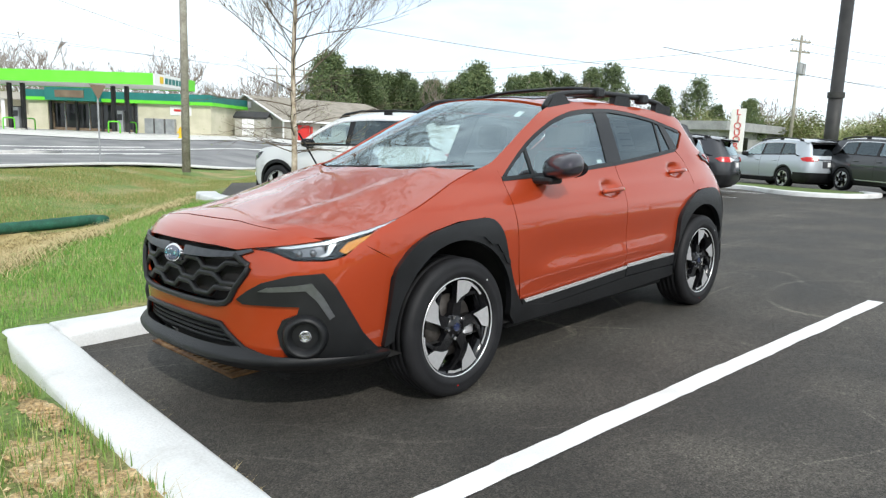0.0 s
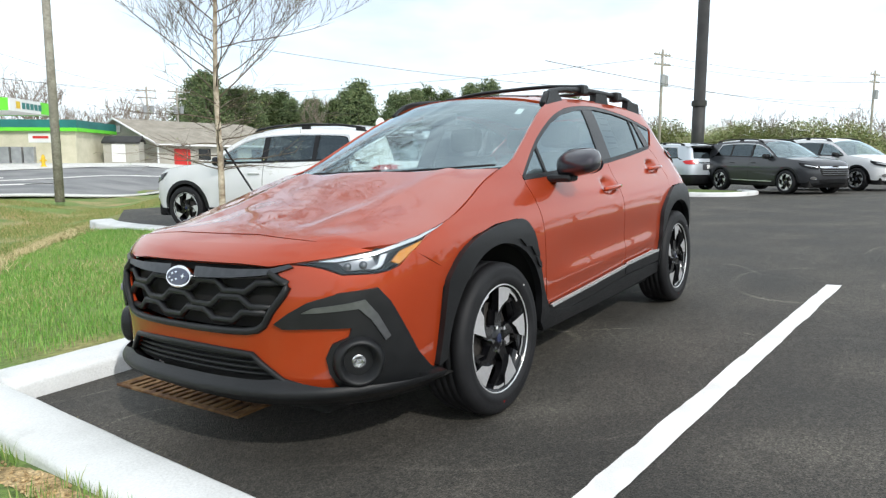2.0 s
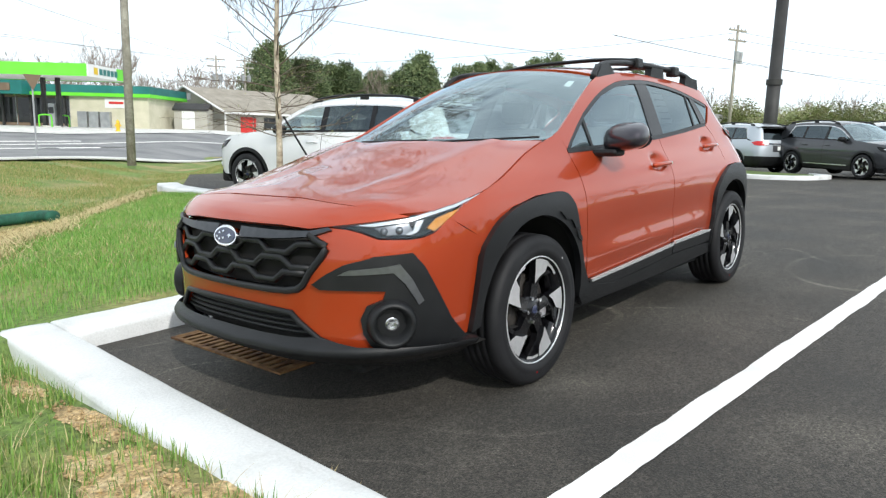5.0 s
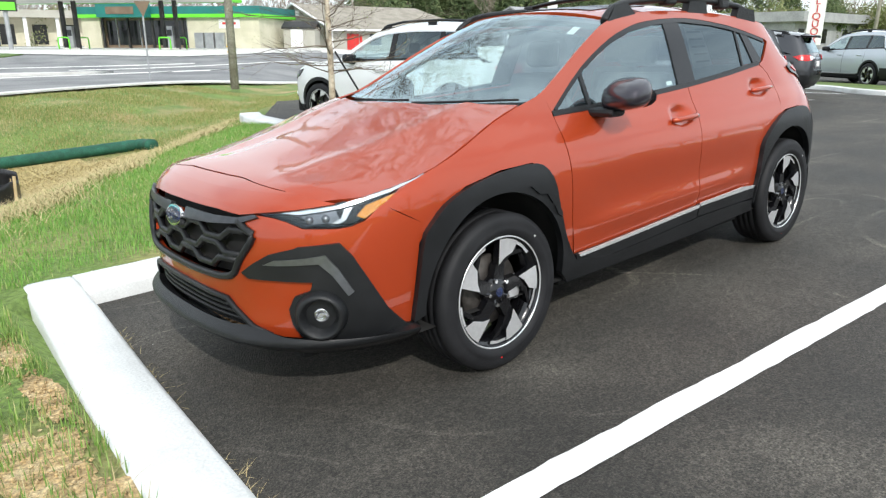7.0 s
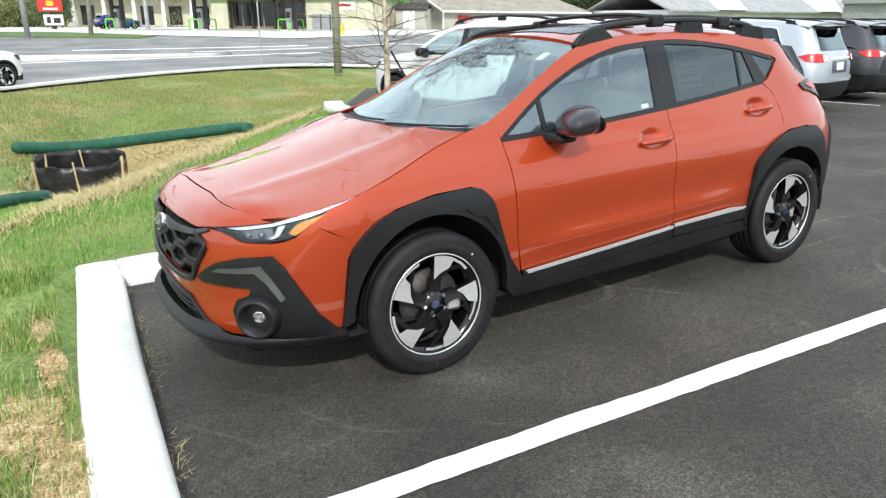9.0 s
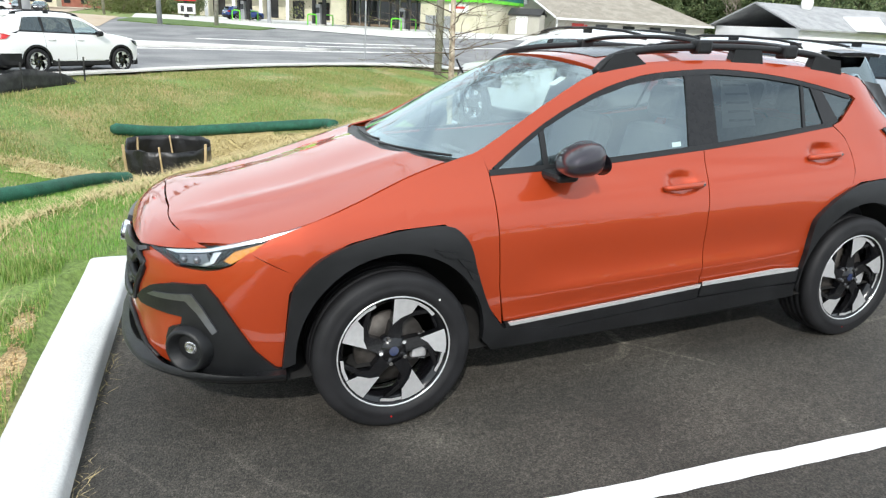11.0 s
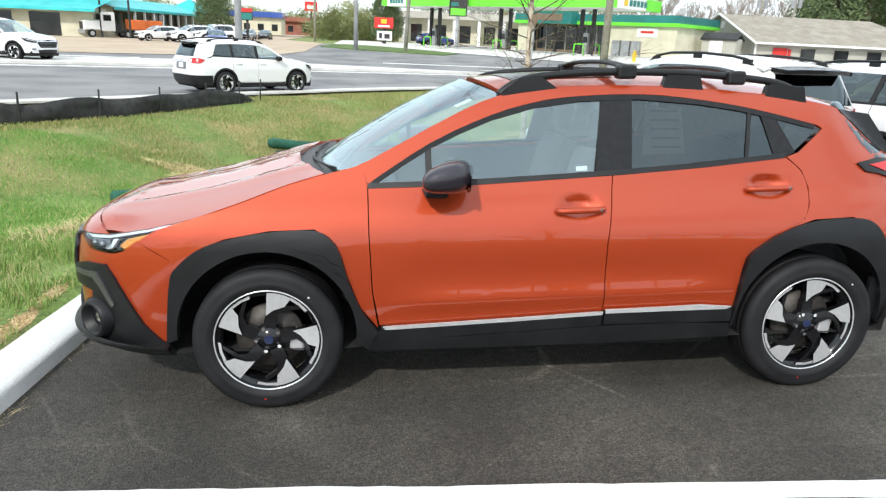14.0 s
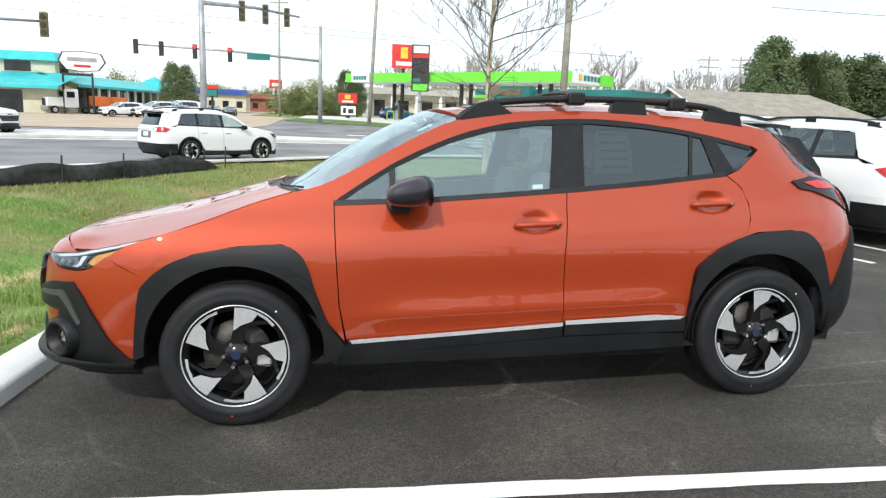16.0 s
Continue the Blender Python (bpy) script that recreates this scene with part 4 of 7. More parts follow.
    # near-black backing sheet stands in for the shaded hollow behind the bars
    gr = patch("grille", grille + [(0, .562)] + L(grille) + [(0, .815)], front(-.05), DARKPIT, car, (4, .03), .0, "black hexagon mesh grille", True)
    gp = grille + L(grille)
    tube_on("grille_frame", [front(.004)(q, z) for q, z in smooth_line(gp, 3)], .0145, PLASTIC, gr, 8)
    for r_, (zc, half) in enumerate(((.728, .50), (.672, .475), (.616, .435))):
        tube_on("grille_bar", [front(-.014)(FQ(y, z), z) for y, z in wave_row(zc, .018, half, r_)], .0150, PLASTIC, gr, 8)
    wing = [(FQ(-.08, .79), .800), (FQ(-.3, .79), .797), (FQ(-.45, .795), .800), (FQ(-.52, .812), .815), (FQ(-.535, .806), .806), (FQ(-.46, .785), .780), (FQ(-.3, .768), .766), (FQ(-.08, .76), .758)]
    for sgn in (1, -1):
        patch("wing_bar", [(q * sgn, z) for q, z in wing], front(.014), DARKTRIM, gr, (3, .02), .02, "dark gunmetal grille wing", True)
    oval = lambda ry, rz: [(FQ(ry * math.cos(a), .757 + rz * math.sin(a)), .757 + rz * math.sin(a)) for a in np.linspace(0, 2 * math.pi, 29)[:-1]]
    badge = patch("badge", oval(.080, .042), front(.026), CHROME, gr, (2, .02), .03, "oval chrome-rimmed blue badge", True)
    patch("badge_field", oval(.069, .033), front(.029), mixed_blue, badge, (2, .02), .004, "", True)
    for by, bz, r in ((-.035, .760, .012), (.012, .775, .007), (.035, .768, .007), (.005, .748, .007), (.03, .742, .007), (.05, .752, .007)):
        st = [(FQ(by + (r if k % 2 == 0 else r * .35) * math.cos(a) * 1.5, bz), bz + (r if k % 2 == 0 else r * .35) * math.sin(a)) for k, a in enumerate(np.linspace(0, 2 * math.pi, 9)[:-1])]
        patch("badge_star", st, front(.031), CHROME, badge, (2, .02), .002, "", True)
    inl = [(FQ(-.37, .495), .495), (FQ(-.41, .46), .460), (FQ(-.47, .41), .410), (FQ(-.54, .37), .370), (FQ(-.40, .365), .365)]
    # the sheet behind the slats is coloured near-black for the intake's inner shade
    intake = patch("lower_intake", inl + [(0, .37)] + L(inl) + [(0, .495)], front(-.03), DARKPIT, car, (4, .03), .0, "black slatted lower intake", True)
    for zc, half in ((.398, .46), (.420, .43), (.442, .41), (.464, .385)):
        tube_on("intake_slat", [front(-.016)(FQ(y, zc), zc) for y in np.linspace(-half, half, 25)], .006, PLASTIC, intake, 6)
    tube_on("intake_frame", [front(.006)(FQ(y, z), z) for y, z in [(-.56, .356), (-.49, .382), (-.41, .443), (-.372, .478), (-.25, .484), (0, .488), (.25, .484), (.372, .478), (.41, .443), (.49, .382), (.56, .356)]], .012, PLASTIC, intake, 8)
    lip = [(FX(-.44, .345), .345), (FX(-.60, .350), .350), (FQ(-.62, .366), .366), (FQ(-.48, .392), .392), (FQ(-.40, .385), .385)]
    lip2 = [(FX(-.44, .265), .265), (FX(-.7, .262), .262), (FQ(-.55, .268), .268), (FQ(-.3, .262), .262)]
    patch("front_lip", lip + L(lip) + [(-q, z) for q, z in lip2] + lip2[::-1], lambda q, z: front(.014 + .042 * step(.394, .345, z) - .085 * step(.335, .262, z))(q, z), PLASTIC, car, (4, .012), .06, "matt black front lip", True)
    # hood, screen, roof
    nose_edge = curve1([(0, .905), (.26, .905), (.625, .879), (.70, .852)])
    lead = [front(0)(FQ(-y, nose_edge(y)), nose_edge(y)) for y in np.linspace(0, .68, 18)]
    lead_x, lead_z = curve1([(-p_[1], p_[0]) for p_ in lead]), curve1([(-p_[1], p_[2]) for p_ in lead])

    def hood_at(x, y):
        a = min(abs(y), .68)
        return (x, y, hood_z(x, y) + (lead_z(a) - hood_z(lead_x(a), a)) * math.exp(-((x - lead_x(a)) / .13) ** 2) * (1 - step(.78, 1.0, abs(y) / max(.05, hood_w(x)))))
    hood_pts = [(lead_x(y) + .008, -y) for y in np.linspace(0, .66, 12)] + [(x, -hood_w(x)) for x in (-.6, -.5, -.4, -.3, -.2, -.1, 0, .1, .2, .27)]
    back = [(.27, -hood_w(.27)), (.20, -.55), (.13, -.30), (.10, 0)]
    hood_pts = hood_pts + back[1:] + [(x, -y) for x, y in (hood_pts[1:] + back[1:-1])[::-1]]
    patch("hood", hood_pts, hood_at, paint, car, (.05, .05), .02)
    cowl = [(.09, 0), (.12, -.30), (.19, -.55), (.265, -.70), (.40, -.68), (.42, -.62), (.33, -.45), (.27, -.25), (.245, 0)]
    patch("cowl_panel", cowl + [(x, -y) for x, y in cowl[1:-1][::-1]], lambda x, y: (x, y, min(hood_z(x, y) - .012, 1.096) + .012 * math.sin(min(1, max(0, (x - .1) / .2)) * 3.1)), PLASTIC, car, (.05, .06), .03)
    patch("windscreen", [(-1, 0), (1, 0), (1, 1), (-1, 1)], screen, CLEAR, car, (.1, .1), .0, "", True)
    patch("screen_border", [(-1, 0), (1, 0), (1, .055), (-1, .055)], lambda a, v: tuple(Vector(screen(a, v)) + Vector((.004, 0, -.006))), GLOSSBLACK, car, (.1, .1), .0, "", True)
    patch("screen_border", [(-1, .93), (1, .93), (1, 1.0), (-1, 1.0)], lambda a, v: tuple(Vector(screen(a, v)) + Vector((.004, 0, -.006))), GLOSSBLACK, car, (.1, .1), .0, "", True)
    patch("roof", [(1.125, -1), (2.93, -1), (2.93, 1), (1.125, 1)], roof, paint, car, (.08, .1), .02)
    patch("sunroof", [(1.24, -.72), (1.72, -.72), (1.72, .72), (1.24, .72)], lambda x, a: tuple(Vector(roof(x, a)) + Vector((0, 0, .004))), GLOSSBLACK, car, (.08, .1), .004, "dark glass sunroof")
    patch("roof_spoiler", [(2.932, -1), (3.06, -.97), (3.10, -.5), (3.115, 0), (3.10, .5), (3.06, .97), (2.932, 1)], lambda x, a: (x, a * (half_width(2.93, 1.405) - .004 - .35 * max(0, x - 2.93)), smooth_roof(x) - (smooth_roof(2.93) - ROOF_EDGE(2.93) + .004) * abs(a) ** 2.6), paint, car, (.04, .1), .03)
    for z0_, z1_, nm, mt, q in ((1.17, 1.44, "rear_screen", PRIVACY, 62), (.60, 1.16, "tailgate", paint, 66), (.30, .59, "rear_bumper", PLASTIC, 74)):
        patch(nm, [(-q, z0_), (q, z0_), (q, z1_), (-q, z1_)], rear(0.0), mt, car, (6, .05), .02)
    for xb, sgn in ((1.74, 1), (2.30, 1)):
        e = lambda a: (xb, a * (side_w(ROOF_EDGE(xb)) - .015), ROOF_EDGE(xb) + .085 + .028 * (1 - abs(a) ** 3))
        v, f = sweep([e(a) for a in np.linspace(-1.0, 1.0, 21)], .030, 10, flat=.42)
        bar = link_mesh("crossbar", v, f, PLASTIC, car, True, "black roof crossbar")
        for a in (-1, 1):
            bm = bmesh.new()
            p = e(a)
            box(bm, (p[0] - .048, p[1] - .04, p[2] - .055), (p[0] + .048, p[1] + .03, p[2] + .014), .014)
            part("bar_clamp", bm, PLASTIC, bar)
    # wipers
    for y0_, y1_ in ((-.10, -.66), (.46, -.06)):
        pts = []
        for k in range(9):
            y = y0_ + (y1_ - y0_) * k / 8
            a = y / .69
            p = Vector(screen(a, .004 + .02 * (k / 8)))
            pts.append(p + Vector((-.045, 0, .006)))
        tube_on("wiper", pts, .006, PLASTIC, car, 6, "black wiper")
    # under and inside
    bm = bmesh.new()
    box(bm, (-.78, -.55, .20), (3.2, .55, .42), .03)
    box(bm, (.46, -.80, .24), (2.22, .80, .42), .03)
    part("underbody", bm, DARKPIT, car)
    bm = bmesh.new()
    box(bm, (.28, -.68, .70), (.62, .68, 1.045), .05)
    box(bm, (.45, -.16, .45), (1.5, .16, .78), .04)
    dash = part("dashboard", bm, CABIN, car)
    bm = bmesh.new()
    box(bm, (.60, -.13, .80), (.64, .13, 1.06), .01)
    part("screen_panel", bm, GLOSSBLACK, dash)
    v, f = sweep([(.86 + .10 * math.sin(a) * .45, -.37 + .185 * math.cos(a), .955 + .185 * math.sin(a) * .9) for a in np.linspace(0, 2 * math.pi, 33)], .016, 8)
    link_mesh("steering_wheel", v, f, CABIN, car)
    for sx, sy in ((1.32, -.37), (1.32, .37), (2.22, -.40), (2.22, .0), (2.22, .40)):
        bm = bmesh.new()
        w = .25 if sx < 2 else .20
        box(bm, (sx - .30, sy - w, .48), (sx + .18, sy + w, .68), .05)
        box(bm, (0, -w, 0), (.13, w, .60), .05, pose(sx + .14, sy, .62, 0, 16, 0))
        box(bm, (0, -.125, 0), (.09, .125, .17), .04, pose(sx + .315, sy, 1.225, 0, 10, 0))
        part("seat", bm, SEAT, car, "dark grey cloth seat")
    bm = bmesh.new()
    box(bm, (2.45, -.62, .45), (3.05, .62, .98), .04)
    box(bm, (.5, -.75, .43), (3.0, .75, .46))
    part("cabin_floor", bm, CABIN, car)
    patch("headlining", [(1.13, -.94), (2.80, -.94), (2.80, .94), (1.13, .94)], lambda x, a: tuple(Vector(roof(x, a)) - Vector((0, 0, .035))), CABIN, car, (.15, .15), .0)
    bm = bmesh.new()
    box(bm, (.80, -.14, 1.365), (.83, .10, 1.435), .012)
    part("rear_view_mirror", bm, CABIN, car)
    patch("windscreen_sticker", [(-.86, .76), (-.80, .76), (-.80, .86), (-.86, .86)], lambda a, v: tuple(Vector(screen(a, v)) + Vector((.006, 0, -.006))), LINE, car, (.1, .1), .0, "small white sticker", True)
    patch("window_sheet", [(1.80, 1.19), (2.02, 1.20), (2.02, 1.40), (1.84, 1.42)], flank(-1, -.03), PAPER, car, (.1, .1), .0, "printed price sheet behind the window")
    patch("window_sticker", [(1.46, 1.118), (1.515, 1.121), (1.515, 1.142), (1.46, 1.139)], flank(-1, -.016), LINE, car, (.1, .1), .0, "small white sticker")
    for k in range(5):
        z = 1.40 - k * .042
        patch("printed_bar", [(1.85, z - .010), (2.00, z - .010), (2.00, z), (1.85, z)], flank(-1, -.028), PLASTIC, car, (.1, .1), .0)
    return car


PAPER = mixed("printed paper", [(0.55, 0.56, 0.55), (0.66, 0.67, 0.66)], 20.0, 4.0, 0.9)
CAR_POSE = pose(0, 0, 0, -2.2, -1.5, 0)
crossover = build_car(ORANGE)
crossover.matrix_world = CAR_POSE


# ---- roads and forecourt ----
EDGE = smooth_line([(-45, -18), (-24, -2), (-14, 7), (-8, 12.8), (-2.3, 18.2), (3, 22.6), (11, 26.9), (20, 31), (40, 39), (90, 58)], 4)
FAR_SIDE = [(90, 82), (46, 57), (30, 50), (18, 50), (8, 57), (0, 66), (-6, 66), (-10, 60), (-20, 62), (-120, 70)]
STRIPE = mixed("road line paint", [(0.62, 0.62, 0.60), (0.78, 0.78, 0.76)], 1.5, 6.0, 0.8)


def flat_strip(name, line, width, mat, lift, label, category, cell=2.0):
    """A strip laid along a line on the ground."""
    pts = [Vector(p) for p in line]
    a, b = [], []
    for i, p in enumerate(pts):
        d = (pts[min(i + 1, len(pts) - 1)] - pts[max(i - 1, 0)]).normalized()
        u = Vector((-d.y, d.x))
        a.append(tuple(p + u * width / 2)), b.append(tuple(p - u * width / 2))
    return tagged(drape(name, a + b[::-1], mat, lift, None, cell, ground_height, 0.05), label, category, kind="structure")


tagged(drape("road", EDGE + FAR_SIDE + [(-120, -18)], ROAD, 0.055, cell=2.5), "grey worn asphalt road with turn lanes", "road", kind="structure")
tagged(drape("crossing", [(-120, 38), (-30, 38.5), (-16, 42), (-8, 47), (-4, 55), (-3, 66), (-12, 120), (-16, 260), (-40, 260), (-120, 100)], TANROAD, 0.085, cell=4.0), "tan worn junction surface", "road", kind="structure")
flat_strip("road_kerb", EDGE[3:-2], 0.55, CONCRETE, 0.13, "pale concrete kerb strip along the road", "kerb")
tagged(drape("median", [(-22, 25.5), (-12, 29.5), (-4, 32.2), (3, 34.2), (9, 35.5), (3, 36.4), (-3, 37.8), (-8, 37.5), (-16, 33)], CONCRETE, 0.165, cell=1.5, depth=0.14), "pale concrete traffic island", "traffic island", kind="structure")
for line, w in (([(-30, 20.2), (-14, 27.2), (-4, 30.8), (6, 33.5), (16, 36.2)], .18), ([(-50, 26), (-28, 30.5), (-12, 38.5)], .22), ([(-34, 33.5), (-18, 36.8), (-12, 38.2)], .20), ([(8, 40), (24, 41.8), (44, 48)], .15), ([(2, 45), (16, 42.5)], .2)):
    flat_strip("lane_line", smooth_line(line, 4), w, STRIPE, 0.095, "white painted lane line", "painted line")
tagged(drape("forecourt", [(-2, 62), (6, 56.5), (17, 47.5), (27, 47.2), (44, 54), (60, 62), (70, 84), (30, 110), (-2, 96)], CONCRETE, 0.095, cell=3.0), "pale concrete filling station forecourt", "forecourt", kind="structure")
tagged(drape("corner_lawn", [(-3, 60), (0, 56.8), (7, 52.5), (8.5, 54), (2, 61), (-2, 63.5)], mixed("mown lawn", [(0.07, 0.12, 0.03), (0.11, 0.17, 0.045)], 2.0, 8.0, 0.95, fine=(30, 0.3)), 0.13, cell=1.5, depth=0.1), "small mown lawn at the road corner", "lawn", kind="structure")
for k in range(5):
    x, y = 7.5 + 2.9 * k, 3.35 + .3 * k
    tagged(drape("stall_line", [(x, y), (x + .1, y + .02), (x - 1.15, y + 5.0), (x - 1.25, y + 5.0)], LINE, 0.004, cell=0.6, height=lot_height), "white painted stall line", "painted line", kind="structure")
tagged(drape("stall_line", [(6.6, 2.75), (6.7, 2.78), (5.5, 7.6), (5.4, 7.6)], LINE, 0.004, cell=0.6, height=lot_height), "white painted stall line", "painted line", kind="structure")
tagged(drape("planting_island", [(20.9, 10), (20.9, 5.6), (19.6, 4.0), (20.3, 2.4), (22.0, 2.6), (23.5, 8), (24.5, 13)], mixed("island lawn", [(0.08, 0.13, 0.03), (0.13, 0.18, 0.05)], 2.0, 8.0, 0.95, fine=(30, 0.3)), 0.10, cell=0.6, height=lot_height, depth=0.1), "grass planting island in the lot", "planting island", kind="structure")
kerb("kerb_island", [(20.9, 11), (20.85, 6.2), (19.9, 4.6), (19.5, 3.6), (20.0, 2.5), (21.2, 2.2), (22.2, 2.8)][::-1], 0.25, 0.13, "white-painted kerb round the planting island")

def block(name, lo, hi, mat, parent, label="", bevel=0.0, m=None):
    bm = bmesh.new()
    box(bm, lo, hi, bevel, m)
    return part(name, bm, mat, parent, label)


# ---- drain grate ----
def drain():
    d = thing("drain_grate", "rusty slotted cast iron drain grate in the asphalt", "drain", CAR_POSE)
    z = .012
    bm = bmesh.new()
    x0, x1, y0, y1 = -.66, -.31, .17, 1.20
    for lo, hi in (((x0, y0), (x0 + .03, y1)), ((x1 - .03, y0), (x1, y1)), ((x0 + .03, y0), (x1 - .03, y0 + .03)), ((x0 + .03, y1 - .03), (x1 - .03, y1))):
        box(bm, (*lo, z - .03), (*hi, z + .014), .004)
    part("frame", bm, RUST, d)
    # shallow near-black slab in place of the shaded pit under the bars
    bm = bmesh.new()
    box(bm, (x0 + .01, y0 + .01, z - .012), (x1 - .01, y1 - .01, z + .0035))
    part("pit", bm, DARKPIT, d)
    block("rib", ((x0 + x1) / 2 - .018, y0 + .03, z - .02), ((x0 + x1) / 2 + .018, y1 - .03, z + .0125), RUST, d)
    n = 16
    for k in range(n):
        y = y0 + .05 + (y1 - y0 - .10) * k / (n - 1)
        bm = bmesh.new()
        box(bm, (x0 + .028, y - .017, z - .02), (x1 - .028, y + .017, z + .013), .003)
        part("bar", bm, RUST, d)


drain()


# ---- other cars: a taller family wagon with three rows ----
def build_wagon(paint):
    car = thing("family_suv", "silver blue family crossover parked tail outward", "car", None, "parked cars")
    W = smooth_curve([(.2, .86), (.4, .925), (.6, .95), (.8, .955), (.95, .94), (1.08, .905), (1.15, .88), (1.3, .825), (1.5, .75), (1.65, .69), (1.8, .6)])
    NX = smooth_curve([(.2, -.78), (.35, -.92), (.55, -.96), (.75, -.95), (.9, -.90), (1.0, -.80), (1.08, -.6), (1.2, -.2)])
    TX = smooth_curve([(.2, 3.85), (.4, 3.99), (.6, 4.03), (.85, 4.02), (1.05, 3.99), (1.2, 3.93), (1.4, 3.82), (1.6, 3.70), (1.8, 3.56)])
    HE = smooth_curve([(-.95, .93), (-.7, 1.0), (-.4, 1.05), (0, 1.10), (.35, 1.14), (.6, 1.16)])
    RE = smooth_curve([(.40, 1.13), (.7, 1.33), (.95, 1.48), (1.2, 1.60), (1.5, 1.66), (2.0, 1.69), (2.6, 1.69), (3.1, 1.67), (3.5, 1.63), (3.8, 1.58)])
    FA, RA, FP, RP = -.10, 3.30, 3.0, 4.5

    def hw(x, z):
        if x < FA:
            return W(z) * (1 - min(1, (FA - x) / (FA - NX(z))) ** FP) ** (1 / FP)
        if x > RA:
            return W(z) * (1 - min(1, (x - RA) / (TX(z) - RA)) ** RP) ** (1 / RP)
        return W(z)

    def end(way, out=0.0):
        """The nose (way -1) or tail (way 1) surface, by an angle round it and a height."""
        x0, px = (FA, FP) if way < 0 else (RA, RP)

        def place(q, z):
            a = radians(max(-90, min(90, q)))
            c, s_ = abs(math.cos(a)) ** (2 / px), abs(math.sin(a)) ** (2 / px)
            x1 = NX(z) if way < 0 else TX(z)
            return (x0 + (x1 - x0) * c + way * out * abs(math.cos(a)), math.copysign(W(z) * s_, a) + out * math.sin(a), z)
        return place

    def qx(x, z, way):
        x0, x1, px = (FA, NX(z), FP) if way < 0 else (RA, TX(z), RP)
        return math.degrees(math.acos(min(1, max(0, (x - x0) / (x1 - x0))) ** (px / 2)))

    def qy(y, z, way):
        return math.copysign(math.degrees(math.asin(min(1, abs(y) / W(z)) ** ((FP if way < 0 else RP) / 2))), y)

    belt = lambda x: 1.125 + .028 * (x - .5)
    top = lambda x: RE(x) - .075
    arch = lambda cx, r: [(cx - r * math.cos(a), .38 + r * math.sin(a)) for a in np.linspace(0, math.pi, 17)]
    for s in (-1, 1):
        fl = s > 0
        S = lambda pts, name, mat, out=0.0, depth=.014, label="", cell=(.12, .08), par=car: patch(name, pts, lambda x, z: (x, s * (hw(x, z) + out), z), mat, par, cell, depth, label, fl)
        S([(-.46, .36)] + arch(0, .43) + [(.46, .33), (2.43, .33)] + arch(2.89, .43) + [(3.36, .40), (3.40, .60), (3.40, 1.15)] + [(x, belt(x)) for x in (3.3, 2.5, 1.7, 1.0, .6)] + [(x, HE(x) - .004) for x in (.42, .2, 0, -.2, -.46)], "side_panel", paint)
        roofline = [(x, RE(x)) for x in (.42, .55, .7, .85, 1.0, 1.2, 1.5, 2.0, 2.6, 3.1, 3.45, 3.58)]
        S(roofline + [(3.60, 1.35), (3.58, 1.15), (3.30, belt(3.3) + .02), (3.26, 1.30), (3.12, top(3.12) - .03)] + [(x, top(x)) for x in (3.0, 2.6, 2.1, 1.7, 1.4, 1.15, .95, .8, .66)] + [(.56, 1.14), (.46, 1.12)], "upper_side", paint)
        S([(.70, belt(.7) + .03), (1.52, belt(1.52) + .03), (1.56, top(1.56) - .02)] + [(x, top(x) - .02) for x in (1.35, 1.15, .95, .80)], "front_window", SIDEGLASS, -.008, 0)
        S(between(1.64, 2.50, lambda x: belt(x) + .03, lambda x: top(x) - .02), "rear_window", PRIVACY, -.008, 0)
        S([(2.58, belt(2.58) + .03), (3.24, belt(3.24) + .04), (3.22, 1.30), (3.08, top(3.08) - .04), (2.8, top(2.8) - .02), (2.6, top(2.6) - .02)], "cargo_window", PRIVACY, -.008, 0)
        for x0, x1 in ((1.53, 1.64), (2.50, 2.585)):
            S(between(x0, x1, belt, top, 0, 2), "window_pillar", GLOSSBLACK, -.004, .01)
        S([(x, belt(x) - .004) for x in (.60, 1.2, 2.0, 2.8, 3.31)] + [(x, belt(x) + .03) for x in (3.31, 2.8, 2.0, 1.2, .66)], "belt_moulding", GLOSSBLACK, .003, .01)
        S([(x, top(x) + .006) for x in (.64, .8, .95, 1.15, 1.4, 1.7, 2.1, 2.6, 3.0, 3.12)] + [(3.26, 1.32), (3.24, 1.32), (3.10, top(3.1) - .03)] + [(x, top(x) - .016) for x in (3.0, 2.6, 2.1, 1.7, 1.4, 1.15, .95, .82, .68)], "window_trim", SILVERTRIM, .002, .008, "bright window trim")
        for cx in (0, 2.89):
            S([(cx - .49, .36)] + arch(cx, .475) + [(cx + .49, .36)] + arch(cx, .415)[::-1], "arch_lip", PLASTIC, .012, .03)
            v, f = lathe([(.43, -.46), (.43, .14), (.05, .14)], 24)
            link_mesh("wheel_housing", [(a + cx, s * (.66 - b * .55), max(c + .38, .32)) for a, b, c in v], f, DARKPIT, car)
            rim = wheel(car, cx, s, 11)
            rim.matrix_local = Matrix.Translation((0, s * .085, .022)) @ rim.matrix_basis @ Matrix.Scale(1.06, 4)
        S([(.47, .26), (.47, .40), (2.42, .42), (2.42, .27)], "sill", PLASTIC, .010, .04)
        S([(.60, .375), (2.34, .39), (2.34, .418), (.60, .405)], "sill_strip", SILVERTRIM, .018, .01, "bright sill strip")
        for xs in (1.60, 2.58):
            S([(xs - .004, .42), (xs + .004, .42), (xs + .004, belt(xs)), (xs - .004, belt(xs))], "door_gap", DARKPIT, .002, .002)
        for hx in (1.42, 2.36):
            y0 = hw(hx, .98)
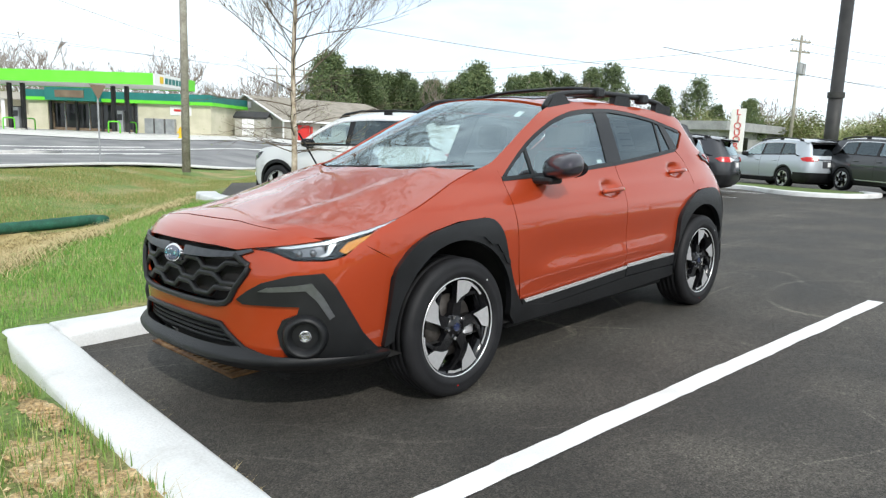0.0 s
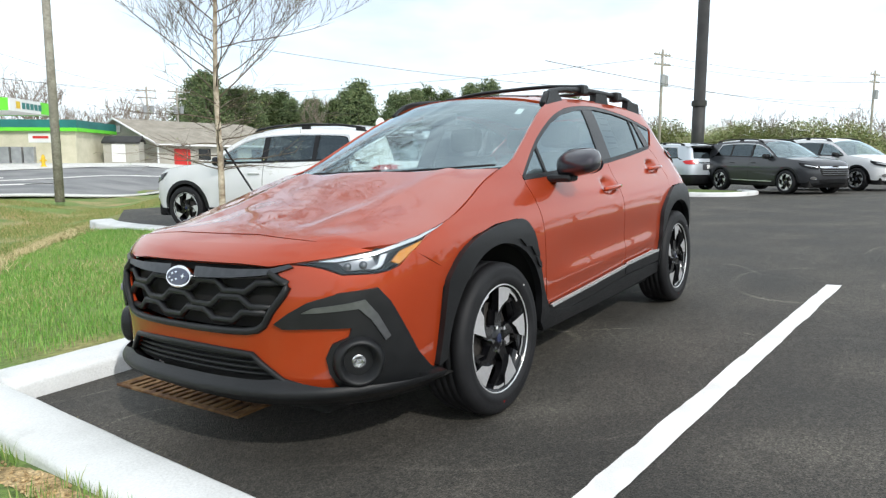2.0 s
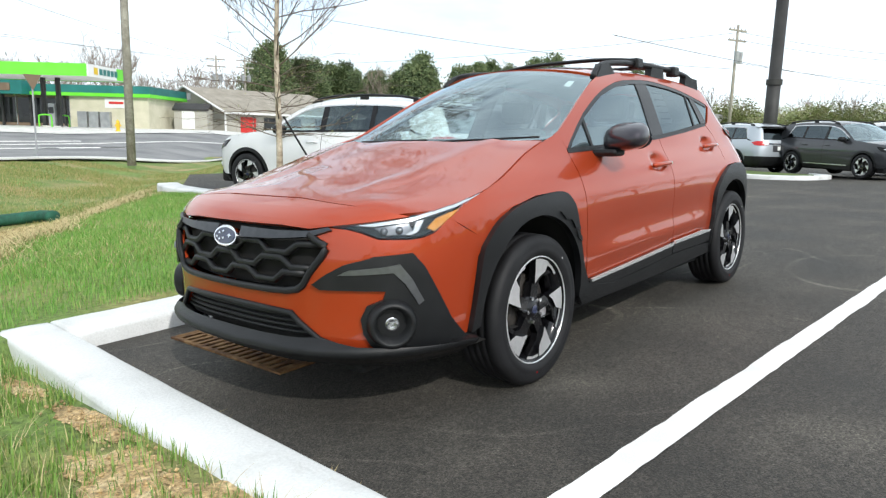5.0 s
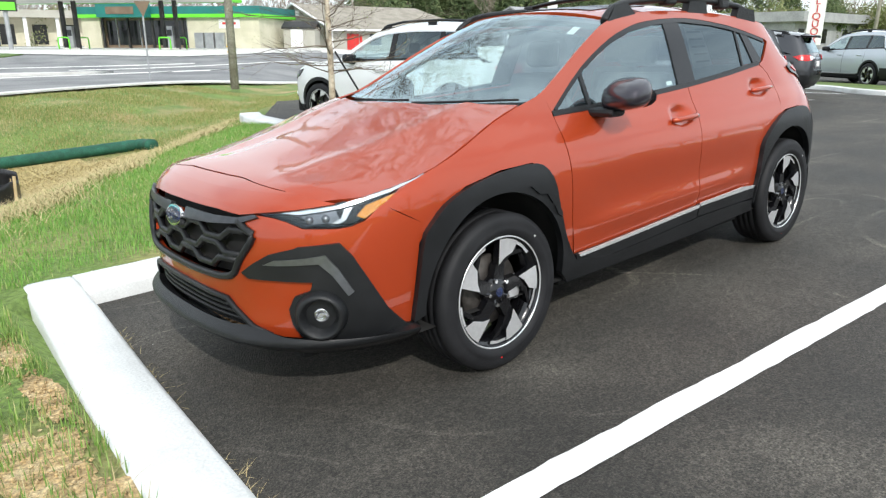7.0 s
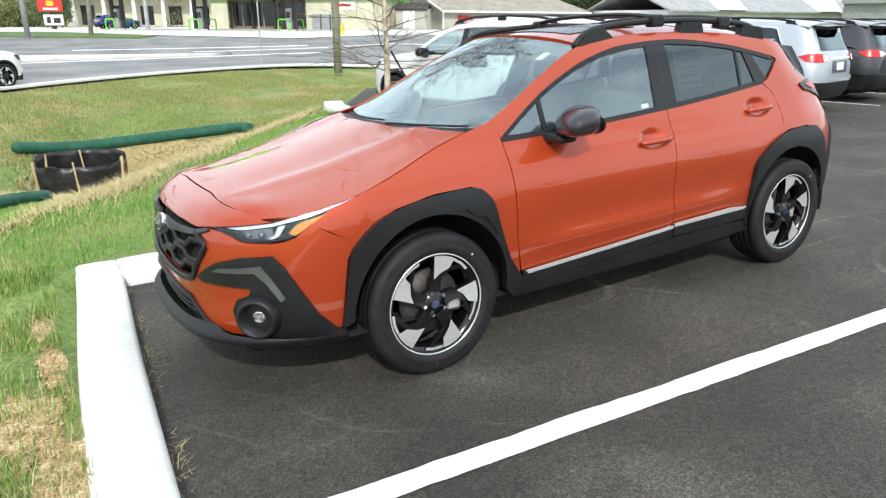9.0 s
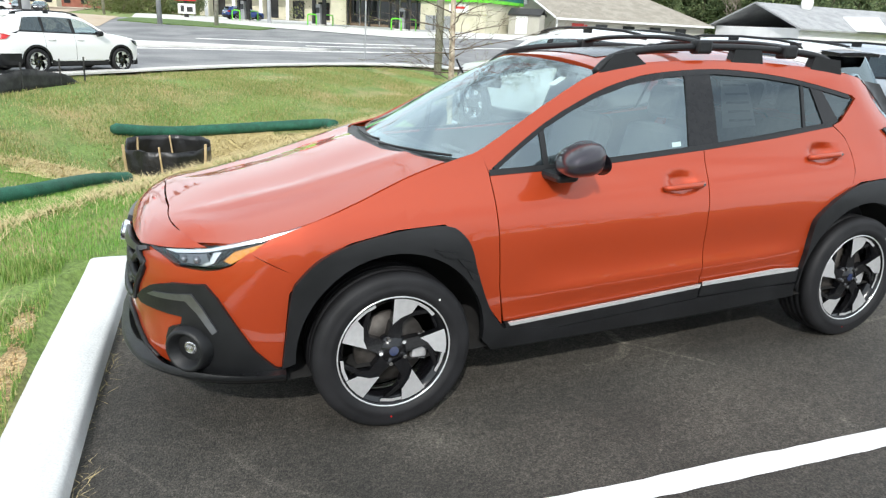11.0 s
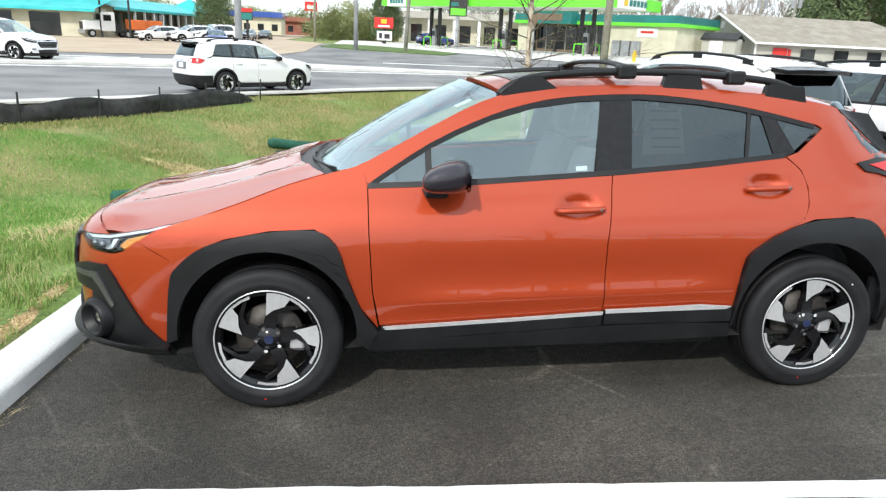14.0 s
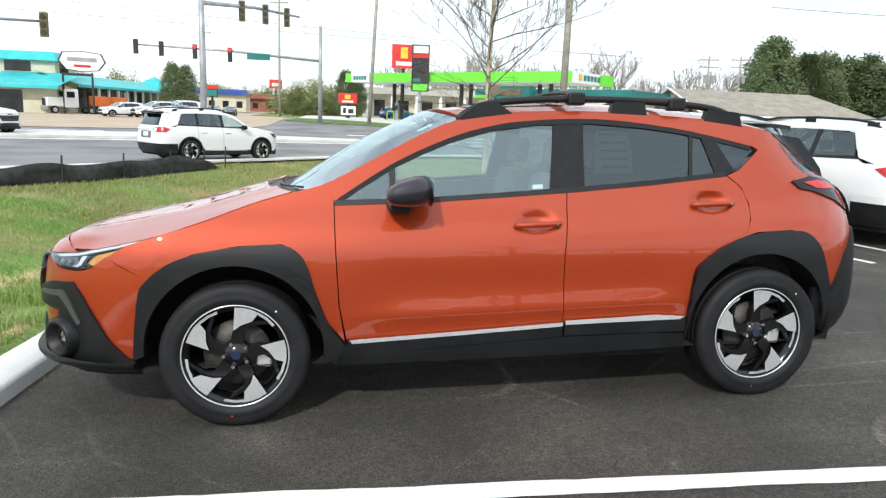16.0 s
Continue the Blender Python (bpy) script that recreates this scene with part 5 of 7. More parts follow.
            tube_on("door_handle", [(hx - .11, s * (y0 + .004), .98), (hx - .06, s * (y0 + .03), .985), (hx + .06, s * (y0 + .03), .985), (hx + .11, s * (y0 + .004), .98)], .016, paint, car, 8)
        bm = bmesh.new()
        box(bm, (.70, .90, 1.10), (.88, 1.12, 1.25), .05, Matrix.Diagonal((1, s, 1, 1)))
        box(bm, (.72, .84, 1.08), (.82, .95, 1.13), .015, Matrix.Diagonal((1, s, 1, 1)))
        part("door_mirror", bm, GLOSSBLACK, car, "", True)
        rail = tube_on("roof_rail", [(x, s * (W(RE(x)) - .03), RE(x) + dz) for x, dz in ((1.25, .0), (1.36, .055), (1.7, .075), (2.4, .08), (3.0, .075), (3.3, .06), (3.42, .0))], .020, PLASTIC, car, 8, "black roof rail")
        for x0 in (1.30, 2.20, 3.22):
            block("rail_foot", (x0, s * (W(RE(x0)) - .03) - .02, RE(x0) - .02), (x0 + .16, s * (W(RE(x0)) - .03) + .02, RE(x0) + .06), PLASTIC, rail, "", .008)
        T = lambda x, z: (s * qx(x, z, 1), z)
        Y = lambda y, z: (s * qy(y, z, 1), z)
        lamp = patch("tail_lamp", [T(3.60, 1.09), T(3.75, 1.135), T(3.88, 1.14), Y(.62, 1.13), Y(.50, 1.09), Y(.50, 1.02), Y(.62, .99), T(3.88, .985), T(3.75, 1.0)], end(1, .014), REDLENS, car, (6, .04), .02, "red tail lamp with a clear inner segment", fl)
        patch("clear_lens", [Y(.66, 1.12), Y(.52, 1.095), Y(.52, 1.02), Y(.66, .995)], end(1, .020), WHITECAR, lamp, (6, .04), .01, "", fl)
        N = lambda y, z: (s * qy(y, z, -1), z)
        NQ = lambda x, z: (s * qx(x, z, -1), z)
        hl = patch("headlamp", [N(.56, .86), N(.70, .90), NQ(-.60, .95), NQ(-.42, .985), NQ(-.46, .93), NQ(-.56, .85), N(.74, .79), N(.58, .79)], end(-1, .012), GLOSSBLACK, car, (6, .04), .02, "clear headlamp", not fl)
        patch("light_bar", [N(.60, .855), N(.70, .885), NQ(-.62, .925), NQ(-.60, .905), N(.70, .86), N(.62, .83)], end(-1, .017), SILVERTRIM, hl, (6, .04), .01, "", not fl)
        fog = [(s * qy(.70 + .07 * math.cos(a), .52, -1), .52 + .05 * math.sin(a)) for a in np.linspace(0, 6.283, 13)[:-1]]
        patch("fog_lamp", fog, end(-1, .012), CHROME, car, (8, .05), .01, "", not fl)
    nz, tz = (.36, .5, .65, .8, .95, 1.03), (.40, .55, .7, .85, 1.0, 1.15)
    patch("front_bumper", [(-qx(-.46, z, -1), z) for z in nz] + [(qx(-.46, z, -1), z) for z in nz[::-1]], end(-1), paint, car, (8, .06), .02, "", True)
    nose = lambda pts: [(qy(-y, z, -1), z) for y, z in pts] + [(qy(y, z, -1), z) for y, z in pts[::-1]]
    # near-black panel stands in for the shade between the grille bars
    gr = patch("grille", nose([(.44, .58), (.54, .74), (.50, .89), (.2, .90)]), end(-1, .010), DARKPIT, car, (8, .06), .02, "black barred grille with bright wings", True)
    for z in (.64, .70, .76, .82):
        patch("grille_bar", nose([(.48, z - .008), (.48, z + .008)]), end(-1, .022), GREYTRIM, gr, (8, .06), .01, "", True)
    patch("grille_wing", nose([(.53, .825), (.55, .875), (.12, .885), (.12, .845)]), end(-1, .026), CHROME, gr, (8, .06), .012, "bright grille wing", True)
    patch("lower_intake", nose([(.50, .36), (.56, .48), (.2, .50)]), end(-1, .012), PLASTIC, car, (8, .06), .02, "", True)
    patch("front_lip", [(-qx(-.48, z, -1), z) for z in (.24, .33)] + [(qx(-.48, z, -1), z) for z in (.33, .24)], end(-1, .004), PLASTIC, car, (8, .06), .04, "", True)
    tail = lambda pts: [(qy(-y, z, 1), z) for y, z in pts] + [(qy(y, z, 1), z) for y, z in pts[::-1]]
    patch("tailgate", [(-qx(3.40, z, 1), z) for z in tz[2:]] + [(qx(3.40, z, 1), z) for z in tz[2:][::-1]], end(1), paint, car, (6, .06), .02)
    patch("rear_bumper", [(-qx(3.37, z, 1), z) for z in (.30, .45, .62, .70)] + [(qx(3.37, z, 1), z) for z in (.70, .62, .45, .30)], end(1, .012), PLASTIC, car, (6, .06), .04, "black rear bumper")
    patch("bumper_band", [(-qx(3.38, z, 1), z) for z in (.62, .72)] + [(qx(3.38, z, 1), z) for z in (.72, .62)], end(1, .030), paint, car, (6, .06), .02)
    patch("rear_pillar", [(-qx(3.56, z, 1), z) for z in (1.15, 1.3, 1.45, 1.60)] + [(qx(3.56, z, 1), z) for z in (1.60, 1.45, 1.3, 1.15)], end(1), paint, car, (6, .06), .02)
    patch("rear_screen", tail([(.66, 1.19), (.60, 1.40), (.55, 1.56)]), end(1, .008), PRIVACY, car, (6, .06), .004)
    # added near-black sheet stands in for the shaded cabin behind the screen
    patch("rear_screen_backing", tail([(.66, 1.19), (.60, 1.40), (.55, 1.56)]), end(1, .003), DARKPIT, car, (6, .06), .0)
    patch("tailgate_bar", tail([(.50, 1.03), (.50, 1.075)]), end(1, .022), CHROME, car, (6, .06), .015, "bright tailgate bar")
    patch("plate", tail([(.16, .83), (.16, .97)]), end(1, .016), LINE, car, (6, .06), .01, "blank white plate")
    patch("plate_recess", tail([(.34, .78), (.34, 1.0)]), end(1, .008), GREYTRIM, car, (6, .06), .008)
    roof_at = lambda x, a: (x, a * W(RE(x)), RE(x) + .075 * (1 - abs(a) ** 2.4))
    patch("roof", [(1.16, -1), (3.66, -1), (3.66, 1), (1.16, 1)], roof_at, paint, car, (.15, .12), .02)
    patch("spoiler", [(3.60, -.86), (3.90, -.80), (3.94, 0), (3.90, .80), (3.60, .86)], lambda x, a: (x, a * .70, 1.665 - .10 * (x - 3.6) - .03 * abs(a) ** 2), GLOSSBLACK, car, (.08, .12), .05, "black roof spoiler")

    def glass_at(a, v):
        ex = .42 + .80 * v
        c = Vector((.26 + .84 * v, 0, 1.16 + .52 * v + .03 * math.sin(math.pi * v)))
        e = Vector((ex, a * (W(RE(ex)) - .01), RE(ex) - .004))
        k = a * a
        return (c.x + (e.x - c.x) * k, e.y, c.z + (e.z - c.z) * k)
    patch("windscreen", [(-1, 0), (1, 0), (1, 1), (-1, 1)], glass_at, CLEAR, car, (.2, .15), .0, "", True)
    hood = lambda x, y: (x, y, HE(x) + .065 * (1 - min(1, abs(y) / hw(x, HE(x))) ** 2.2) - .07 * step(-.55, -.85, x) * (1 - abs(y)))
    hp = [(-.84, 0), (-.83, -.3), (-.76, -.55), (-.62, -.70)] + [(x, -hw(x, HE(x)) + .004) for x in (-.46, -.2, 0, .2, .42)] + [(.36, -.6), (.28, -.3), (.24, 0)]
    patch("hood", hp + [(x, -y) for x, y in hp[1:-1][::-1]], hood, paint, car, (.1, .1), .02)
    block("underbody", (-.75, -.80, .22), (3.8, .80, .45), DARKPIT, car, "", .04)
    block("dashboard", (.30, -.78, .70), (.75, .78, 1.10), CABIN, car, "", .05)
    block("cabin_floor", (.5, -.82, .45), (3.75, .82, .62), CABIN, car)
    for sx in (1.40, 2.35, 3.05):
        for sy in (-.40, .40):
            bm = bmesh.new()
            box(bm, (sx - .30, sy - .26, .60), (sx + .16, sy + .26, .76), .05)
            box(bm, (0, -.25, 0), (.13, .25, .56), .05, pose(sx + .10, sy, .70, 0, 14, 0))
            box(bm, (0, -.12, 0), (.09, .12, .17), .04, pose(sx + .26, sy, 1.27, 0, 10, 0))
            part("seat", bm, SEAT, car, "dark cloth seat")
    return car


wagon = build_wagon(SILVERCAR)


def stand(ob, x, y, heading, sx=1.0, sy=1.0, sz=1.0, z=None):
    """Stand a car with its front axle over (x, y), nose towards heading."""
    h = lot_height(x, y) if z is None else z
    ob.matrix_world = Matrix.Translation((x, y, h - .012 * sz)) @ Matrix.Rotation(radians(heading - 180), 4, "Z") @ Matrix.Diagonal((sx, sy, sz, 1))


def other_car(paint, label, x, y, heading, sx=1.0, sy=1.0, sz=1.0, z=None):
    ob = copy_thing(wagon, Matrix.Identity(4))
    ob.name = "parked_car"
    stand(ob, x, y, heading, sx, sy, sz, z)
    for o in ob.children_recursive:
        for sl in o.material_slots:
            if sl.material == SILVERCAR:
                sl.link = "OBJECT"
                sl.material = paint
    return tagged(ob, label, "car", "parked cars")


stand(wagon, 10.58, 7.75, 101, 1.0, 1.0, .95)
other_car(WHITECAR, "white crossover with black roof rails parked by the kerb", 5.13, 7.82, 104, .94, .96, .96)
other_car(WHITECAR, "white family crossover parked tail outward", 7.64, 7.57, 101, 1.0, 1.0, .95)
other_car(DARKCAR, "dark grey family crossover parked tail outward", 13.5, 8.3, 101, 1.0, 1.0, .95)
other_car(DARKCAR, "dark grey family crossover at the end of the row", 16.43, 8.65, 101, 1.0, 1.0, .95)
other_car(SILVERCAR, "silver blue family crossover parked beyond the island", 25.4, 7.3, 56.5)
other_car(DARKCAR, "dark grey family crossover facing the drive lane", 21.9, .62, -126)
other_car(WHITECAR, "white crossover with black cladding facing the lane", 24.3, -1.1, -126)
other_car(WHITECAR, "white crossover in the far row of the lot", 31.0, 13.5, 60)
other_car(WHITECAR, "white hatchback crossover passing on the road", -2.1, 19.7, 38, .84, .90, .90, ground_height(-2.1, 19.7) + .055)
FAR = [
    (BLUECAR, "blue saloon at the junction", -12.2, 62.3, -75, .88, .92, .84),
    (WHITECAR, "white saloon outside the shops", -20.9, 70.9, -140, .9, .95, .86),
    (WHITECAR, "white pickup waiting at the shops", -17.9, 71.6, -140, 1.02, 1.0, .98),
    (WHITECAR, "white van at the shops", -15.8, 72.5, -140, 1.0, 1.0, 1.08),
    (DARKCAR, "dark saloon further down the road", -14.3, 110, -90, .9, .95, .84),
    (SILVERCAR, "silver saloon further down the road", -16.0, 104.7, -90, .9, .95, .84),
    (BLUECAR, "dark blue saloon under the station canopy", 10.5, 80, 20, .9, .95, .80),
    (WHITECAR, "white pickup crossing the junction", -14.6, 31.0, -20, 1.05, 1.02, 1.05),
]
for paint, label, x, y, heading, sx, sy, sz in FAR:
    other_car(paint, label, x, y, heading, sx, sy, sz, ground_height(x, y) + .09)

# ---- buildings ----
LIME = mixed("lime green canopy panel", [(0.13, 0.62, 0.03), (0.16, 0.70, 0.05)], 0.6, 4.0, 0.4)
WHITEPAINT = mixed("white painted panel", [(0.72, 0.72, 0.71), (0.80, 0.80, 0.79)], 0.8, 6.0, 0.6)
TEAL = mixed("teal fascia", [(0.012, 0.14, 0.13), (0.018, 0.19, 0.17)], 0.7, 4.0, 0.5)
TURQ = mixed("turquoise metal roof", [(0.02, 0.40, 0.42), (0.04, 0.50, 0.52)], 0.7, 4.0, 0.5)
CREAM = mixed("cream block wall", [(0.52, 0.49, 0.36), (0.62, 0.58, 0.45)], 0.9, 8.0, 0.85, fine=(12, 0.08))
TAUPE = mixed("taupe siding", [(0.36, 0.345, 0.30), (0.43, 0.415, 0.36)], 0.6, 8.0, 0.85, fine=(10, 0.08))
SHINGLE = mixed("brown grey shingle", [(0.24, 0.215, 0.175), (0.32, 0.29, 0.24)], 1.0, 8.0, 0.9, fine=(8, 0.18))
GREYROOF = mixed("grey shingle", [(0.27, 0.275, 0.28), (0.35, 0.355, 0.36)], 1.0, 8.0, 0.9, fine=(8, 0.15))
DARKGLASS = mixed("dark shop glass", [(0.010, 0.011, 0.012), (0.03, 0.032, 0.034)], 0.6, 3.0, 0.08)
DARKSTEEL = mixed("dark painted steel", [(0.018, 0.018, 0.018), (0.035, 0.034, 0.033)], 1.2, 6.0, 0.6)
GALV = mixed("galvanised steel", [(0.30, 0.31, 0.32), (0.42, 0.43, 0.44)], 1.5, 6.0, 0.5, metal=0.4)
WOOD = mixed("weathered pole wood", [(0.26, 0.24, 0.20), (0.38, 0.36, 0.31)], 3.0, 8.0, 0.9, bump=0.004, bump_scale=30, fine=(14, 0.2))
REDPAINT = mixed("red sign panel", [(0.50, 0.020, 0.018), (0.60, 0.03, 0.025)], 1.0, 4.0, 0.5)
YELLOW = mixed("yellow paint", [(0.65, 0.42, 0.02), (0.75, 0.52, 0.04)], 1.5, 4.0, 0.6)
BRICKRED = mixed("red brick", [(0.25, 0.09, 0.06), (0.33, 0.13, 0.09)], 1.0, 6.0, 0.9)
BROWN = mixed("brown wall", [(0.17, 0.12, 0.08), (0.23, 0.17, 0.12)], 1.0, 6.0, 0.9)


def gabled(name, lo, hi, eave, ridge, over, roof_mat, parent, hip=0.0):
    """A ridge roof along x over a plan lo..hi."""
    (x0, y0), (x1, y1) = lo, hi
    ym = (y0 + y1) / 2
    a, b = x0 - over, x1 + over
    v = []
    for t in (0.0, -.18):
        v += [(a, y0 - over, eave + t), (b, y0 - over, eave + t), (b - hip, ym, ridge + t), (a, ym, ridge + t), (a, y1 + over, eave + t), (b, y1 + over, eave + t)]
    f = [(0, 1, 2, 3), (3, 2, 5, 4), (1, 5, 2), (6, 9, 8, 7), (9, 10, 11, 8), (7, 8, 11), (0, 6, 7, 1), (4, 5, 11, 10), (0, 3, 9, 6), (3, 4, 10, 9), (1, 7, 11, 5)]
    return link_mesh(name, v, f, roof_mat, parent, False)


def station():
    z = ground_height(18, 64) + .095
    at = Matrix.Translation((20.9, 52.3, z)) @ Matrix.Rotation(math.atan2(21.7, -18.2), 4, "Z")
    # local x runs along the canopy away from its near corner, local -y away from the road
    c = thing("station_canopy", "lime green filling station canopy on dark steel columns", "canopy", at)
    block("canopy_body", (0.1, -7.2, 3.95), (28.2, -.1, 4.75), WHITEPAINT, c)
    for lo, hi in (((0.1, -.10, 3.9), (24.6, .0, 4.82)), ((28.2, -7.3, 3.9), (28.3, 0, 4.82)), ((0, -7.3, 3.9), (.1, -4.6, 4.82)), ((0, -7.35, 3.9), (28.3, -7.25, 4.82)), ((27.4, -.1, 3.9), (28.3, 0, 4.82))):
        block("fascia", lo, hi, LIME, c, "lime green fascia")
    block("fascia", (0, -4.6, 3.9), (.1, .0, 4.82), WHITEPAINT, c, "white fascia with a dark sign")
    block("fascia", (24.6, -.1, 3.9), (27.4, 0, 4.82), WHITEPAINT, c, "white fascia with a dark sign")
    for k in range(5):
        block("sign_bar", (-.03, -2.2 - k * .62, 4.12), (0, -1.75 - k * .62, 4.58), TEAL, c)
        block("sign_bar", (25.0 + k * .42, .0, 4.15), (25.32 + k * .42, .03, 4.55), TEAL, c)
    block("sign_mark", (-.03, -1.45, 4.1), (0, -.9, 4.62), YELLOW, c)
    for k in range(9):
        block("light_panel", (2.0 + k * 3, -3.9, 3.925), (2.7 + k * 3, -3.2, 3.955), WHITEPAINT, c)
    for x in (4.2, 5.4, 13.5, 14.7, 23, 24.2):
        block("column", (x, -3.8, 0), (x + .28, -3.5, 3.96), DARKSTEEL, c)
    for x in (4.8, 14.1, 23.6):
        pump = thing("fuel_pump", "dark fuel pump between canopy columns", "fuel pump", at @ Matrix.Translation((x, -3.65, 0)), "fuel pumps")
        block("pump_body", (-.25, -.4, 0.12), (.25, .4, 1.9), GALV, pump, "", .04)
        block("pump_screen", (-.2, .4, 1.1), (.2, .43, 1.6), DARKGLASS, pump)
        block("pump_base", (-.6, -.7, 0), (.6, .7, .12), CONCRETE, pump)
        for y in (-1.3, 1.3):
            g = thing("pump_guard", "bright green steel hoop guard", "guard rail", at @ Matrix.Translation((x, -3.65 + y, 0)), "pump guards")
            v, f = sweep(smooth_line([(-.5, 0, 0), (-.5, 0, .75), (-.38, 0, .95), (.38, 0, .95), (.5, 0, .75), (.5, 0, 0)], 4), .06, 8)
            link_mesh("hoop", v, f, LIME, g)
    b = thing("station_shop", "cream filling station shop with a teal and lime fascia", "shop", Matrix.Translation((31, 63, z)) @ Matrix.Rotation(math.atan2(.766, -.643), 4, "Z"))
    block("wall", (0, -9, 0), (7.6, 0, 3.0), CREAM, b)
    block("wall", (7.6, -9, 0), (19.3, -.7, 3.0), BROWN, b, "brown recessed shopfront wall")
    block("end_wall", (17.2, -.7, 0), (19.3, 0, 3.0), CREAM, b)
    block("fascia", (-.3, -9.3, 3.0), (19.6, .35, 4.0), TEAL, b, "teal fascia")
    block("fascia_stripe", (-.34, -9.34, 2.95), (19.64, .39, 3.28), LIME, b, "lime green stripe")
    block("porch", (11.2, .35, 2.95), (16.4, 1.6, 4.25), TEAL, b, "dark porch over the entrance")
    block("porch_sign", (12.3, 1.6, 3.25), (15.3, 1.66, 3.95), BROWN, b)
    for k in range(7):
        x = 8.0 + k * 1.3
        w_ = block("shop_window", (x, -.72, .3), (x + 1.15, -.66, 2.7), DARKGLASS, b)
        block("window_frame", (x - .07, -.70, 0.1), (x, -.60, 2.9), GALV, w_)
    for x in (8.0, 11.3, 14.0, 16.8):
        block("column", (x, -.1, 0), (x + .2, .1, 3.0), DARKSTEEL, b)
    block("wall_sign", (2.0, .0, 1.9), (4.2, .06, 2.8), WHITEPAINT, b, "white oval-marked wall sign")
    block("sign_mark", (2.4, .06, 2.28), (3.8, .09, 2.5), REDPAINT, b)
    for x in (3.6, 4.7, 5.8):
        block("vending_case", (x, .05, 0), (x + .9, .5, 1.5), GALV, b)
    s_ = thing("storage_shed", "small dark storage shed with a pale door", "shed", Matrix.Translation((34.6, 64.8, z)) @ Matrix.Rotation(radians(130), 4, "Z"))
    block("wall", (-3.4, -1.6, 0), (0, 0, 2.1), TAUPE, s_)
    gabled("roof", (-3.4, -1.6), (0, 0), 2.1, 2.7, .15, DARKSTEEL, s_)
    block("door", (-2.1, 0, .1), (-.8, .05, 1.9), WHITEPAINT, s_)
    h = thing("fire_hydrant", "yellow fire hydrant on the verge", "hydrant", Matrix.Translation((21.5, 49.2, ground_height(21.5, 49.2) + .05)))
    bm = bmesh.new()
    for a_, c_, r in ((0, .12, .2), (.12, .62, .13), (.62, .68, .18), (.68, .82, .12), (.82, .9, .05)):
        rod(bm, (0, 0, a_), (0, 0, c_), r, r * .92, 14)
    part("body", bm, YELLOW, h)
    for d in ((-1, 0), (1, 0), (0, -1)):
        bm = bmesh.new()
        rod(bm, (d[0] * .1, d[1] * .1, .48), (d[0] * .22, d[1] * .22, .48), .07, .065, 10)
        part("outlet", bm, YELLOW, h)


station()


